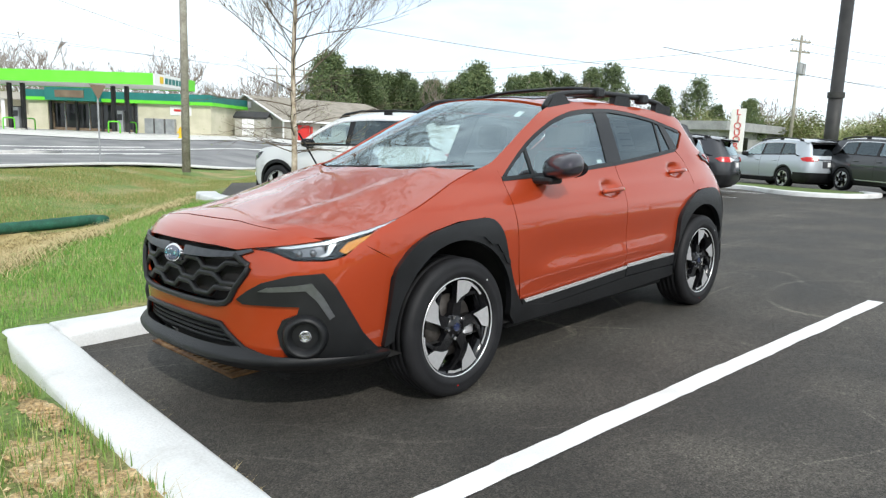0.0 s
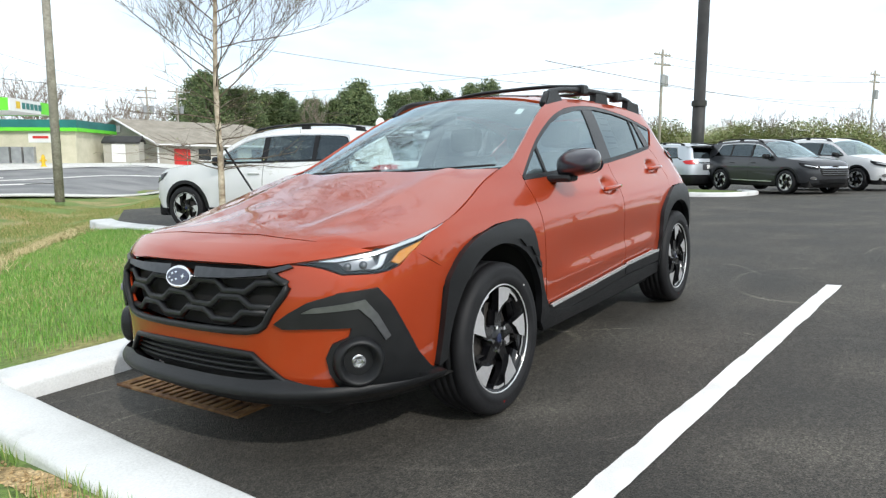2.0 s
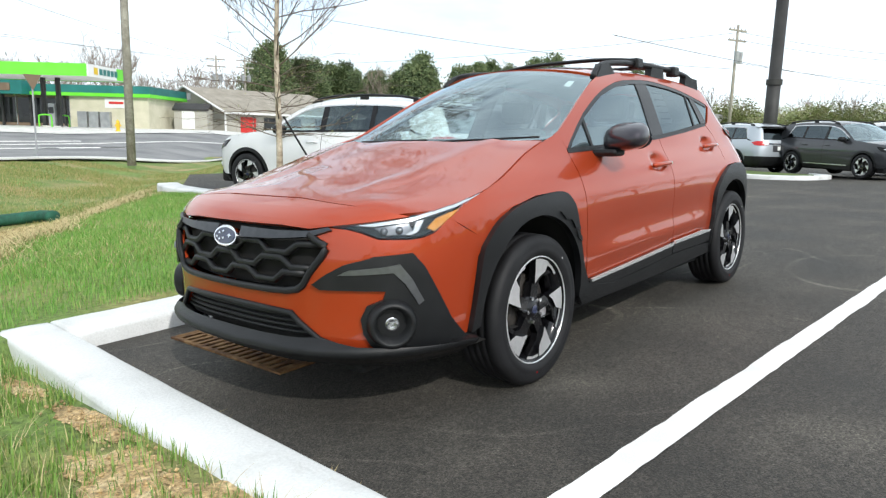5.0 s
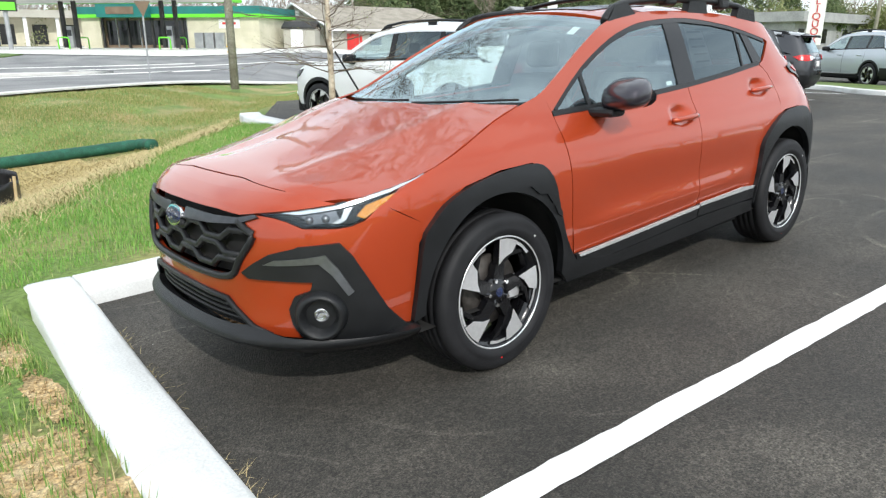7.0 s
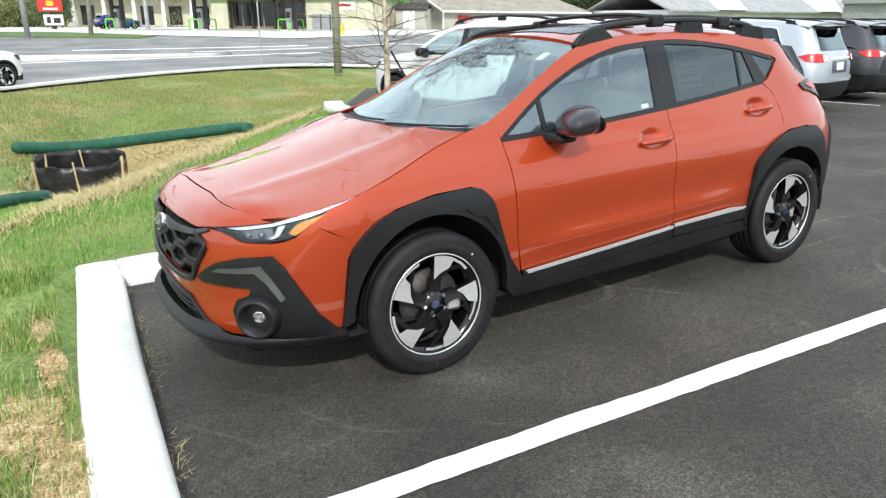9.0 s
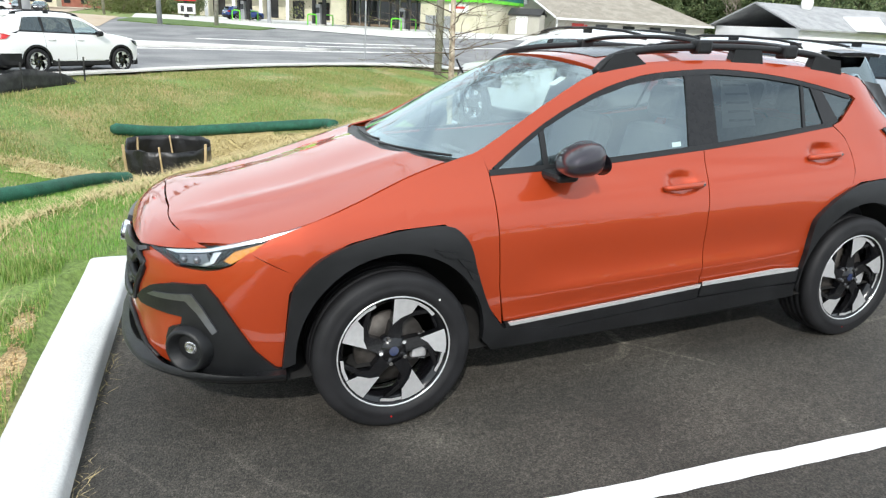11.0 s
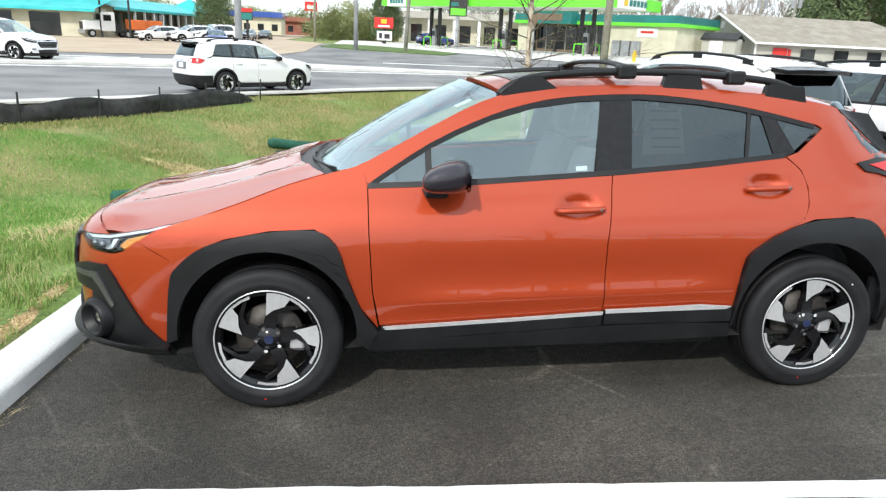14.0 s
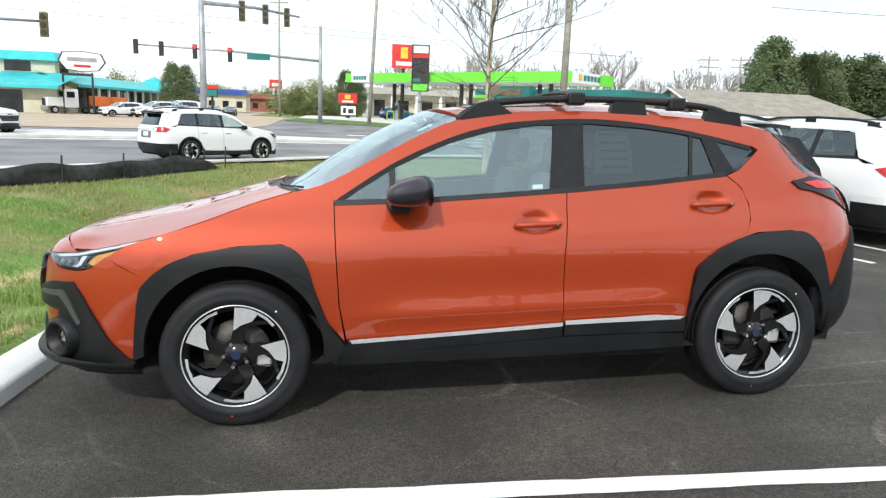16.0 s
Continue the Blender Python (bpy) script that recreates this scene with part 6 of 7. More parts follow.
def barn():
    z = ground_height(45, 69)
    b = thing("grey_hall", "low taupe hall with a gable front and brown shingle roof", "building", Matrix.Translation((.55, -.35, z - .5)))
    block("wall", (38.6, 62.9, 0), (58.4, 77, 2.6), TAUPE, b)
    v = [(38.6, 62.9, 2.6), (38.6, 77, 2.6), (38.6, 69.95, 5.15), (38.9, 62.9, 2.6), (38.9, 77, 2.6), (38.9, 69.95, 5.15)]
    link_mesh("gable_wall", v, [(0, 1, 2), (3, 5, 4), (0, 3, 4, 1), (1, 4, 5, 2), (2, 5, 3, 0)], TAUPE, b, False)
    gabled("roof", (38.3, 62.6), (58.8, 77.3), 2.6, 5.35, .35, SHINGLE, b, 3.6)
    for y0, y1 in ((62.2, 69.95), (77.7, 69.95)):
        v, f = sweep([(37.9, y0, 2.58), (37.9, y1, 5.36)], .11, 6)
        link_mesh("verge_board", v, f, WHITEPAINT, b, False)
    block("gutter", (38.0, 62.1, 2.38), (59.1, 62.28, 2.58), WHITEPAINT, b)
    block("gable_vent", (38.5, 69.6, 3.9), (38.58, 70.3, 4.6), WHITEPAINT, b)
    block("downpipe", (38.4, 62.7, 0), (38.55, 62.85, 2.5), WHITEPAINT, b)
    for k, x in enumerate((40.4, 43.4, 47.0, 50.6, 54.2)):
        w_ = block("window", (x, 62.82, .9 if k else 0.1), (x + 1.5, 62.88, 2.1), DARKGLASS if k else REDPAINT, b)
        block("window_frame", (x - .1, 62.80, .8 if k else 0), (x + 1.6, 62.84, .9 if k else .1), WHITEPAINT, w_)
    block("red_panel", (42.0, 62.78, .3), (42.3, 62.84, 2.0), REDPAINT, b)
    h = thing("grey_roofed_hall", "long low hall with a grey roof and white gablet", "building", Matrix.Translation((0, 0, 0.3)))
    block("wall", (62, 52, 0), (120, 64, 2.6), WHITEPAINT, h)
    gabled("roof", (61.7, 51.7), (120.3, 64.3), 2.6, 5.2, .4, GREYROOF, h, 5.0)
    for x in (72, 92):
        v = [(x - 2.4, 51.0, 2.65), (x + 2.4, 51.0, 2.65), (x, 51.0, 4.2), (x - 2.4, 56, 2.65), (x + 2.4, 56, 2.65), (x, 57, 4.2)]
        link_mesh("gablet", v, [(0, 1, 2), (0, 2, 5, 3), (1, 4, 5, 2)], WHITEPAINT, h, False)
    bm = bmesh.new()
    bmesh.ops.create_uvsphere(bm, u_segments=20, v_segments=12, radius=.9, matrix=Matrix.Translation((68, 57, 5.4)) @ Matrix.Diagonal((1.0, .35, 1.0, 1)))
    part("roof_dish", bm, WHITEPAINT, h, "white round roof unit", True)
    lo = thing("long_motel", "long low motel with columns and dark openings", "building", Matrix.Translation((14, 100, .8)) @ Matrix.Rotation(radians(-8), 4, "Z"))
    block("wall", (-8, 0, 0), (26, 9, 3.4), CREAM, lo)
    block("roof", (-8.6, -2.2, 3.4), (26.6, 9.6, 4.3), TAUPE, lo)
    for k in range(5, 15):
        block("column", (-25 + k * 3.55, -1.9, 0), (-24.6 + k * 3.55, -1.5, 3.4), WHITEPAINT, lo)
        block("window", (-24 + k * 3.55, -.05, .2), (-22.4 + k * 3.55, .0, 2.6), DARKGLASS, lo)
    t = thing("turquoise_shops", "cream shop row with turquoise metal roofs", "building", Matrix.Translation((-26.4, 109.7, .0)) @ Matrix.Rotation(radians(84), 4, "Z"))
    block("wall", (-24, 0, 0), (0, 9, 4.2), BROWN, t)
    block("corner_tower", (-29, -.4, 0), (-24, 14, 5.9), CREAM, t)
    link_mesh("parapet", [(-29.6, -1.0, 5.7), (-23.4, -1.0, 5.7), (-23.4, 14.6, 5.7), (-29.6, 14.6, 5.7), (-28.6, 0, 6.7), (-24.4, 0, 6.7), (-24.4, 13.6, 6.7), (-28.6, 13.6, 6.7)], [(0, 1, 5, 4), (1, 2, 6, 5), (2, 3, 7, 6), (3, 0, 4, 7), (4, 5, 6, 7), (3, 2, 1, 0)], TURQ, t, False)
    link_mesh("roof", [(-30, -3.2, 3.3), (1, -3.2, 3.3), (1, 1.5, 4.6), (-30, 1.5, 4.6), (-30, -3.2, 3.0), (1, -3.2, 3.0)], [(0, 1, 2, 3), (4, 5, 1, 0)], TURQ, t, False)
    block("annex", (-33.5, -2.4, 0), (-29.1, 12, 3.0), CREAM, t)
    link_mesh("annex_roof", [(-35, -3.4, 2.9), (-29.05, -3.4, 4.4), (-29.05, 12.6, 4.4), (-35, 12.6, 2.9), (-35, -3.4, 2.6), (-35, 12.6, 2.6)], [(0, 1, 2, 3), (4, 0, 3, 5)], TURQ, t, False)
    link_mesh("end_roof", [(.5, -3.6, 3.6), (5.5, -3.6, 3.6), (5.5, 3, 3.6), (.5, 3, 3.6), (3, -.4, 5.6)], [(0, 1, 4), (1, 2, 4), (2, 3, 4), (3, 0, 4)], TURQ, t, False)
    block("end_pavilion", (1.0, -3.0, 0), (5.0, 2.5, 3.6), CREAM, t)
    for k in range(8):
        block("shop_window", (-23.4 + k * 2.9, -.06, .5), (-21.2 + k * 2.9, .0, 2.9), DARKGLASS, t)
        block("post", (-23.8 + k * 2.9, -2.9, 0), (-23.55 + k * 2.9, -2.65, 3.2), WHITEPAINT, t)
    block("tower_opening", (-33.56, 1.0, 0), (-33.5, 4.2, 2.4), DARKGLASS, t)
    block("tower_opening", (-33.56, 6.0, 0), (-33.5, 9.2, 2.4), DARKGLASS, t)
    block("tower_window", (-29.06, 2.2, 4.5), (-29.0, 5.0, 5.6), DARKGLASS, t)
    block("tower_window", (-28.0, -.46, 4.2), (-26.0, -.4, 5.5), DARKGLASS, t)
    for k, (x, y, w, d, hgt, mt) in enumerate(((-14, 190, 18, 10, 4.5, BRICKRED), (4, 215, 24, 12, 5, CREAM), (-26, 170, 16, 10, 5, BLUECAR), (22, 240, 26, 10, 6, TAUPE), (-4, 260, 20, 10, 5, BRICKRED), (90, 30, 30, 10, 4, GREYROOF))):
        o = thing("far_shop", "small far commercial building along the road" if k < 5 else "low grey building behind the parked cars", "building", Matrix.Translation((x, y, .5)), "far shops")
        block("wall", (-w / 2, 0, 0), (w / 2, d, hgt * .75), CREAM if mt is BLUECAR else mt, o)
        block("roof", (-w / 2 - .5, -1, hgt * .75), (w / 2 + .5, d, hgt), mt if mt is not CREAM else BROWN, o)
        for q in range(5):
            block("window", (-w / 2 + 1 + q * w / 5, -.05, .8), (-w / 2 + 2.4 + q * w / 5, 0, 2.3), DARKGLASS, o)


barn()


# ---- signs, poles, signals, wires ----
def board(name, label, x, y, z0, zlo, zhi, width, mat, facing, pole=DARKSTEEL, category="sign", thick=.3, bars=(), shaft=.18):
    """A sign board on a shaft; facing is the heading of its front in degrees; bars: (u0, v0, u1, v1, material) in shares of the face."""
    s = thing(name, label, category, Matrix.Translation((x, y, z0)) @ Matrix.Rotation(radians(facing + 90), 4, "Z"))
    bm = bmesh.new()
    rod(bm, (0, 0, 0), (0, 0, zhi - .1), shaft, shaft * .85, 12)
    part("pole", bm, pole, s)
    p = block("panel", (-width / 2, -thick, zlo), (width / 2, -thick * .2, zhi), mat, s, "", .03)
    for u0, v0, u1, v1, mt in bars:
        block("sign_bar", (-width / 2 + u0 * width, -thick - .03, zlo + v0 * (zhi - zlo)), (-width / 2 + u1 * width, -thick, zlo + v1 * (zhi - zlo)), mt, p)
    return s, p


HEAD = -95
board("motel_sign", "red motel sign with a pale round mark", 8.87, 72.5, .6, 5.7, 8.2, 2.5, REDPAINT, HEAD, bars=((.38, .42, .68, .88, YELLOW), (.18, .12, .85, .28, WHITEPAINT)))
board("price_sign", "dark fuel price pylon with green and white panels", 9.65, 64.4, .6, 3.1, 7.5, 1.7, DARKSTEEL, HEAD, GALV, bars=((.08, .82, .92, .97, WHITEPAINT), (.05, .72, .95, .80, REDPAINT), (.1, .2, .5, .28, TEAL), (.08, .02, .92, .16, LIME)))
board("motel_sign_small", "small red motel sign above a white board", 3.2, 79.9, .6, 1.8, 3.0, 2.2, REDPAINT, HEAD, bars=((.35, .45, .65, .85, YELLOW), (.2, .12, .8, .3, WHITEPAINT)))
board("white_board_sign", "white changeable letter board", 3.2, 77.5, .6, .5, 1.5, 1.7, WHITEPAINT, HEAD, bars=((.15, .2, .35, .8, DARKSTEEL), (.5, .2, .85, .7, DARKSTEEL)))
board("red_food_sign", "red roadside food sign on a tall pole", -11.0, 170.5, .3, 5.9, 8.0, 3.0, REDPAINT, HEAD, bars=((.2, .25, .8, .6, WHITEPAINT),))
board("fuel_price_board", "small red and green fuel price board", -14.15, 92.9, .0, 2.7, 4.2, 1.5, DARKSTEEL, HEAD, bars=((.0, .68, 1., 1., REDPAINT), (.05, .05, .95, .6, TEAL)))


def hexagon_sign():
    s = thing("shop_sign", "white hexagonal shop sign with a dark outline", "sign", Matrix.Translation((-25.0, 77.0, 0)) @ Matrix.Rotation(radians(16), 4, "Z"))
    for x in (-1.9, .9):
        bm = bmesh.new()
        rod(bm, (x, 0, 0), (x, 0, 4.3 if x < 0 else 4.5), .11, .11, 10)
        part("pole", bm, DARKSTEEL, s)
    block("brace", (-1.9, -.1, 4.1), (1.0, .1, 4.35), DARKSTEEL, s)
    for name, k, mat, y in (("outline", 1.0, DARKSTEEL, 0), ("panel", .93, WHITEPAINT, -.04)):
        pts = [(-2.3 * k, 5.6), (-1.9 * k, 5.55 + .95 * k), (0, 5.55 + 1.15 * k), (1.9 * k, 5.55 + .95 * k), (2.3 * k, 5.6), (1.6 * k, 5.55 - .85 * k), (0, 5.55 - 1.05 * k), (-1.6 * k, 5.55 - .85 * k)]
        v = [(a, y - .12, b) for a, b in pts] + [(a, y + .12, b) for a, b in pts]
        n = len(pts)
        f = [tuple(range(n))[::-1], tuple(range(n, 2 * n))] + [(a, (a + 1) % n, (a + 1) % n + n, a + n) for a in range(n)]
        p = link_mesh(name, v, f, mat, s, False)
    block("sign_bar", (-1.4, -.19, 5.6), (1.4, -.16, 6.0), GALV, p)
    block("sign_bar", (-.8, -.19, 5.0), (.8, -.16, 5.25), REDPAINT, p)


hexagon_sign()


def semi_truck():
    t = thing("semi_truck", "white semi tractor waiting with an orange load", "truck", Matrix.Translation((-27.5, 77.0, ground_height(-27.5, 77) + .06)) @ Matrix.Rotation(radians(40), 4, "Z") @ Matrix.Scale(.82, 4))
    block("hood", (-1.9, -1.0, .9), (.2, 1.0, 2.1), WHITEPAINT, t, "", .15)
    block("cab", (.1, -1.15, .8), (2.0, 1.15, 3.2), WHITEPAINT, t, "", .12)
    block("bumper", (-2.1, -1.15, .45), (-1.8, 1.15, .95), GALV, t, "", .05)
    block("grille", (-1.94, -.6, 1.0), (-1.88, .6, 1.9), DARKSTEEL, t)
    block("windscreen", (.04, -1.0, 2.2), (.12, 1.0, 2.95), DARKGLASS, t)
    block("side_window", (.5, -1.18, 2.1), (1.5, -1.13, 2.85), DARKGLASS, t)
    block("frame", (2.0, -.5, .7), (6.5, .5, 1.0), DARKSTEEL, t)
    block("load", (4.2, -1.1, 1.1), (8.4, 1.1, 2.4), mixed("orange machine paint", [(.55, .11, .02), (.62, .15, .03)], 2.0, 5.0, .5), t, "orange machine on the back", .1)
    for x in (-1.0, 3.6, 5.0):
        for y in (-1.0, 1.0):
            bm = bmesh.new()
            rod(bm, (x, y - .15, .5), (x, y + .15, .5), .5, .5, 18)
            w_ = part("wheel", bm, RUBBER, t)
            bm = bmesh.new()
            rod(bm, (x, y - .17, .5), (x, y + .17, .5), .27, .27, 14)
            part("rim", bm, GALV, w_)


semi_truck()
board("yellow_sign", "yellow roadside sign with dark writing", 82, -4.5, 0, .6, 2.2, 6.0, YELLOW, 180, bars=((.08, .3, .45, .75, DARKSTEEL), (.52, .3, .92, .75, DARKSTEEL)))


def liquor_sign():
    s, p = board("liquor_sign", "white upright sign with red LIQUOR lettering", 62.5, 23.0, 0, 1.2, 5.1, 1.25, WHITEPAINT, 200)
    for k, ch in enumerate("LIQUOR"):
        cu = bpy.data.curves.new("letter", "FONT")
        cu.body, cu.size, cu.extrude, cu.align_x, cu.align_y = ch, .82, .02, "CENTER", "CENTER"
        tmp = bpy.data.objects.new("letter", cu)
        scene.collection.objects.link(tmp)
        me = bpy.data.meshes.new_from_object(tmp.evaluated_get(bpy.context.evaluated_depsgraph_get()))
        bpy.data.objects.remove(tmp)
        me.materials.clear()
        me.materials.append(REDPAINT)
        o = new("letter", me)
        o.parent = p
        o.matrix_local = Matrix.Translation((0, -.34, 4.75 - k * .62)) @ Matrix.Rotation(radians(90), 4, "X")


liquor_sign()


def wood_pole(x, y, z, high, arms=1, label="weathered wooden utility pole", lean=0.0):
    p = thing("utility_pole", label, "utility pole", Matrix.Translation((x, y, z)) @ Matrix.Rotation(radians(lean), 4, "Y"), "utility poles")
    v, f = sweep([(0, 0, -.3), (0, 0, high * .5), (0, 0, high)], [.165, .14, .11], 12)
    link_mesh("pole", v, f, WOOD, p)
    for k in range(arms):
        zz = high - .5 - k * .9
        a = block("crossarm", (-1.2, -.06, zz - .07), (1.2, .06, zz + .07), WOOD, p, "", 0, Matrix.Rotation(radians(-20), 4, "Z"))
        for q in (-1.0, -.5, .5, 1.0):
            bm = bmesh.new()
            c = Matrix.Rotation(radians(-20), 4, "Z") @ Vector((q, 0, zz))
            rod(bm, c + Vector((0, 0, .07)), c + Vector((0, 0, .24)), .05, .03, 8)
            part("insulator", bm, GALV, a)
    if arms > 1:
        for q in (-.45, .45):
            bm = bmesh.new()
            rod(bm, (q, -.25, high - 3.4), (q, -.25, high - 2.4), .24, .24, 12)
            part("transformer", bm, GALV, p)
    return p


wood_pole(10.2, 24.0, -.12, 12.5, 0)
wood_pole(64, 18.8, 0, 11.5, 2)
wood_pole(98, 3.5, 0, 12, 2)
wood_pole(48.5, 79, .7, 9.5, 2)
wood_pole(53.5, 80, .7, 9.8, 2)
wood_pole(4.2, 55.5, .6, 13, 1, lean=2.5)
wood_pole(-5.4, 92, .5, 15, 1)
wood_pole(-18.6, 116, .5, 13, 1)
bp = thing("sign_mast", "thick dark steel sign mast", "mast", Matrix.Translation((46.5, 10.6, -.2)))
v, f = sweep([(0, 0, 0), (0, 0, 5.2), (0, 0, 5.21), (0, 0, 20)], [.42, .42, .38, .36], 24)
link_mesh("mast", v, f, DARKSTEEL, bp)
bm = bmesh.new()
rod(bm, (0, 0, 5.0), (0, 0, 5.35), .50, .50, 24)
part("collar", bm, DARKSTEEL, bp)
y_s = thing("yield_sign", "back of a yield sign on a thin steel post", "road sign", Matrix.Translation((8.0, 27.2, -.2)))
bm = bmesh.new()
rod(bm, (0, 0, 0), (0, 0, 3.1), .035, .035, 8)
part("post", bm, GALV, y_s)
link_mesh("plate", [(-.32, -.04, 3.15), (.32, -.04, 3.15), (0, -.04, 2.55), (-.32, -.06, 3.15), (.32, -.06, 3.15), (0, -.06, 2.55)], [(0, 1, 2), (3, 5, 4), (0, 3, 4, 1), (1, 4, 5, 2), (2, 5, 3, 0)], BROWN, y_s, False)


OCHRE = mixed("weathered signal yellow", [(0.10, 0.075, 0.02), (0.20, 0.14, 0.03)], 3.0, 5.0, 0.6)
REDLIT = glow("lit red signal", (1.0, 0.02, 0.02), 2.5)


def signal_head(at, parent, lit):
    h = block("signal_head", (-.17, -.1, -.55), (.17, .12, .55), DARKSTEEL if lit else OCHRE, parent, "", .03, at)
    for k in range(3):
        c = at @ Vector((0, -.14, .36 - .36 * k))
        bm = bmesh.new()
        rod(bm, at @ Vector((0, -.09, .36 - .36 * k)), c, .125, .125, 14)
        part("lamp", bm, REDLIT if (lit == 1 and k == 0) else DARKSTEEL, h)
    return h


def mast_arm(name, base, top, end, heads, lit, sign=None):
    s = thing(name, "galvanised traffic signal mast with a long arm", "traffic signal", None, "traffic signals")
    v, f = sweep([base, (base[0], base[1], (base[2] + top) / 2), (base[0], base[1], top)], [.19, .16, .13], 14)
    link_mesh("mast", v, f, GALV, s)
    a = Vector((base[0], base[1], end[2] - .5))
    v, f = sweep([a, a.lerp(Vector(end), .5) + Vector((0, 0, .15)), end], [.12, .09, .06], 10)
    link_mesh("arm", v, f, GALV, s)
    for k, share in enumerate(heads):
        p = a.lerp(Vector(end), share)
        signal_head(Matrix.Translation(p + Vector((0, -.15, -.15))), s, lit[k])
    if sign:
        p = a.lerp(Vector(end), sign)
        block("street_sign", (p.x - .9, p.y - .2, p.z - .35), (p.x + .9, p.y - .15, p.z + .15), TEAL, s, "green street name sign")
    return s


first_mast = mast_arm("signal_mast", (-5.83, 34.5, -.3), 7.7, (-1.15, 41.96, 7.2), (.37, .61, .85), (0, 0, 0))
block("concrete_base", (-6.2, 34.1, -.4), (-5.45, 34.9, .45), CONCRETE, first_mast, "chipped concrete base", .1)
mast_arm("signal_mast", (0.1, 55.0, .45), 8.2, (-13.95, 54.25, 5.95), (.503, .69, .866, .997), (1, 1, 2, 2), .347)
mast_arm("signal_mast", (-26, 29.0, -.1), 6.5, (-12.2, 31.84, 5.05), (.99,), (0,))


def wire(points, sag=.6, r=.016):
    a, b = Vector(points[0]), Vector(points[1])
    pts = [a.lerp(b, k / 14) - Vector((0, 0, sag * 4 * (k / 14) * (1 - k / 14))) for k in range(15)]
    v, f = sweep(pts, r, 5)
    return tagged(link_mesh("overhead_wire", v, f, DARKSTEEL), "thin black overhead wire between poles", "wire", "overhead wires")


for a, b in (((-60, 66, 10.5), (53.5, 80, 9.6)), ((-60, 60, 11.8), (48.5, 79, 9.2)), ((53.5, 80, 9.3), (64, 18.8, 10.8)), ((53.5, 80, 8.8), (110, 60, 8.6)), ((64, 18.8, 10.9), (98, 3.5, 11.2)), ((64, 18.8, 10.2), (98, 3.5, 10.6)), ((64, 18.8, 8.2), (98, 3.5, 8.4)), ((98, 3.5, 11.2), (120, -40, 11.2)), ((98, 3.5, 10.6), (120, -40, 10.4)), ((30, 40, 9.5), (64, 18.8, 7.6)), ((4.2, 55.5, 13.2), (48.5, 79, 9.4)), ((-5.4, 92, 14.5), (4.2, 55.5, 13.0)), ((30, 14, 6.2), (98, 3.5, 7.4))):
    wire((a, b))


# ---- swale: inlet guard, tubes, fence ----
TUBE = mixed("green filter sock", [(0.006, 0.06, 0.035), (0.012, 0.10, 0.06)], 6.0, 8.0, 0.75, bump=0.006, bump_scale=60, fine=(90, 0.35))
BLACKSHEET = mixed("black plastic sheet", [(0.008, 0.008, 0.009), (0.018, 0.018, 0.020)], 5.0, 6.0, 0.28, 0.5, bump=0.02, bump_scale=7)
MESHSHEET = mixed("black woven silt fabric", [(0.016, 0.016, 0.016), (0.040, 0.040, 0.038)], 6.0, 6.0, 0.75, bump=0.01, bump_scale=14)
STAKE = mixed("pale stake wood", [(0.42, 0.30, 0.15), (0.55, 0.42, 0.24)], 8.0, 6.0, 0.85)


def on_ground(x, y, dz=0.0):
    return (x, y, ground_height(x, y) + dz)


def sock(line, r, label):
    pts = smooth_line(line, 8)
    pts = [(x + .02 * noise.noise((x * 2, y, 0)), y, ground_height(x, y) + r * .72) for x, y in pts]
    rad = [r * (.55 if k in (0, len(pts) - 1) else 1 + .10 * noise.noise((k * .7, 0, 5))) for k in range(len(pts))]
    v, f = sweep(pts, rad, 14, flat=.8)
    return tagged(link_mesh("filter_sock", v, f, TUBE), label, "filter sock", "filter socks")


sock([(3.05, 12.7), (2.85, 13.2), (1.9, 13.45), (.6, 13.3), (-.6, 12.9), (-1.7, 12.5)], .155, "long green mesh filter sock on the straw bank")
sock([(-1.3, 9.0), (-1.7, 8.5), (-2.0, 7.7), (-2.3, 6.9), (-2.8, 6.4), (-3.1, 6.2)], .13, "short green mesh filter sock below the inlet")


def inlet_guard():
    cx, cy = -.65, 10.85
    z = ground_height(cx, cy) + .02
    g = thing("inlet_guard", "round black plastic inlet guard held by wooden stakes", "inlet guard", Matrix.Translation((cx, cy, z)))
    verts, faces = [], []
    n = 64
    rows = 7
    for j in range(rows):
        for k in range(n):
            a = 2 * math.pi * k / n
            w = .035 * noise.noise((math.cos(a) * 3.2, math.sin(a) * 3.2, j * .35)) + .02 * math.sin(a * 9 + j * .4)
            r = .78 + w - .03 * j / rows
            verts.append((r * math.cos(a), r * .92 * math.sin(a), .62 * j / (rows - 1) + (.05 * noise.noise((math.cos(a) * 2, math.sin(a) * 2, 9)) - (.10 if math.sin(a) < 0 else 0) if j == rows - 1 else 0)))
    for j in range(rows - 1):
        for k in range(n):
            k2 = (k + 1) % n
            faces.append((j * n + k, j * n + k2, (j + 1) * n + k2, (j + 1) * n + k))
    sheet = link_mesh("sheet", verts, faces, BLACKSHEET, g, True, "crumpled black plastic sheet")
    sheet.modifiers.new("thick", "SOLIDIFY").thickness = .012
    for k in range(6):
        a = 2 * math.pi * (k + .35) / 6
        bm = bmesh.new()
        rr = .80 if math.sin(a) < 0 else .72
        box(bm, (-.022, -.014, -.2), (.024, .014, .62), .004, Matrix.Translation((rr * math.cos(a), rr * .92 * math.sin(a), 0)) @ pose(0, 0, 0, 5 * math.sin(a * 3), 6 * math.cos(a * 2), math.degrees(a)))
        part("stake", bm, STAKE, g)


inlet_guard()


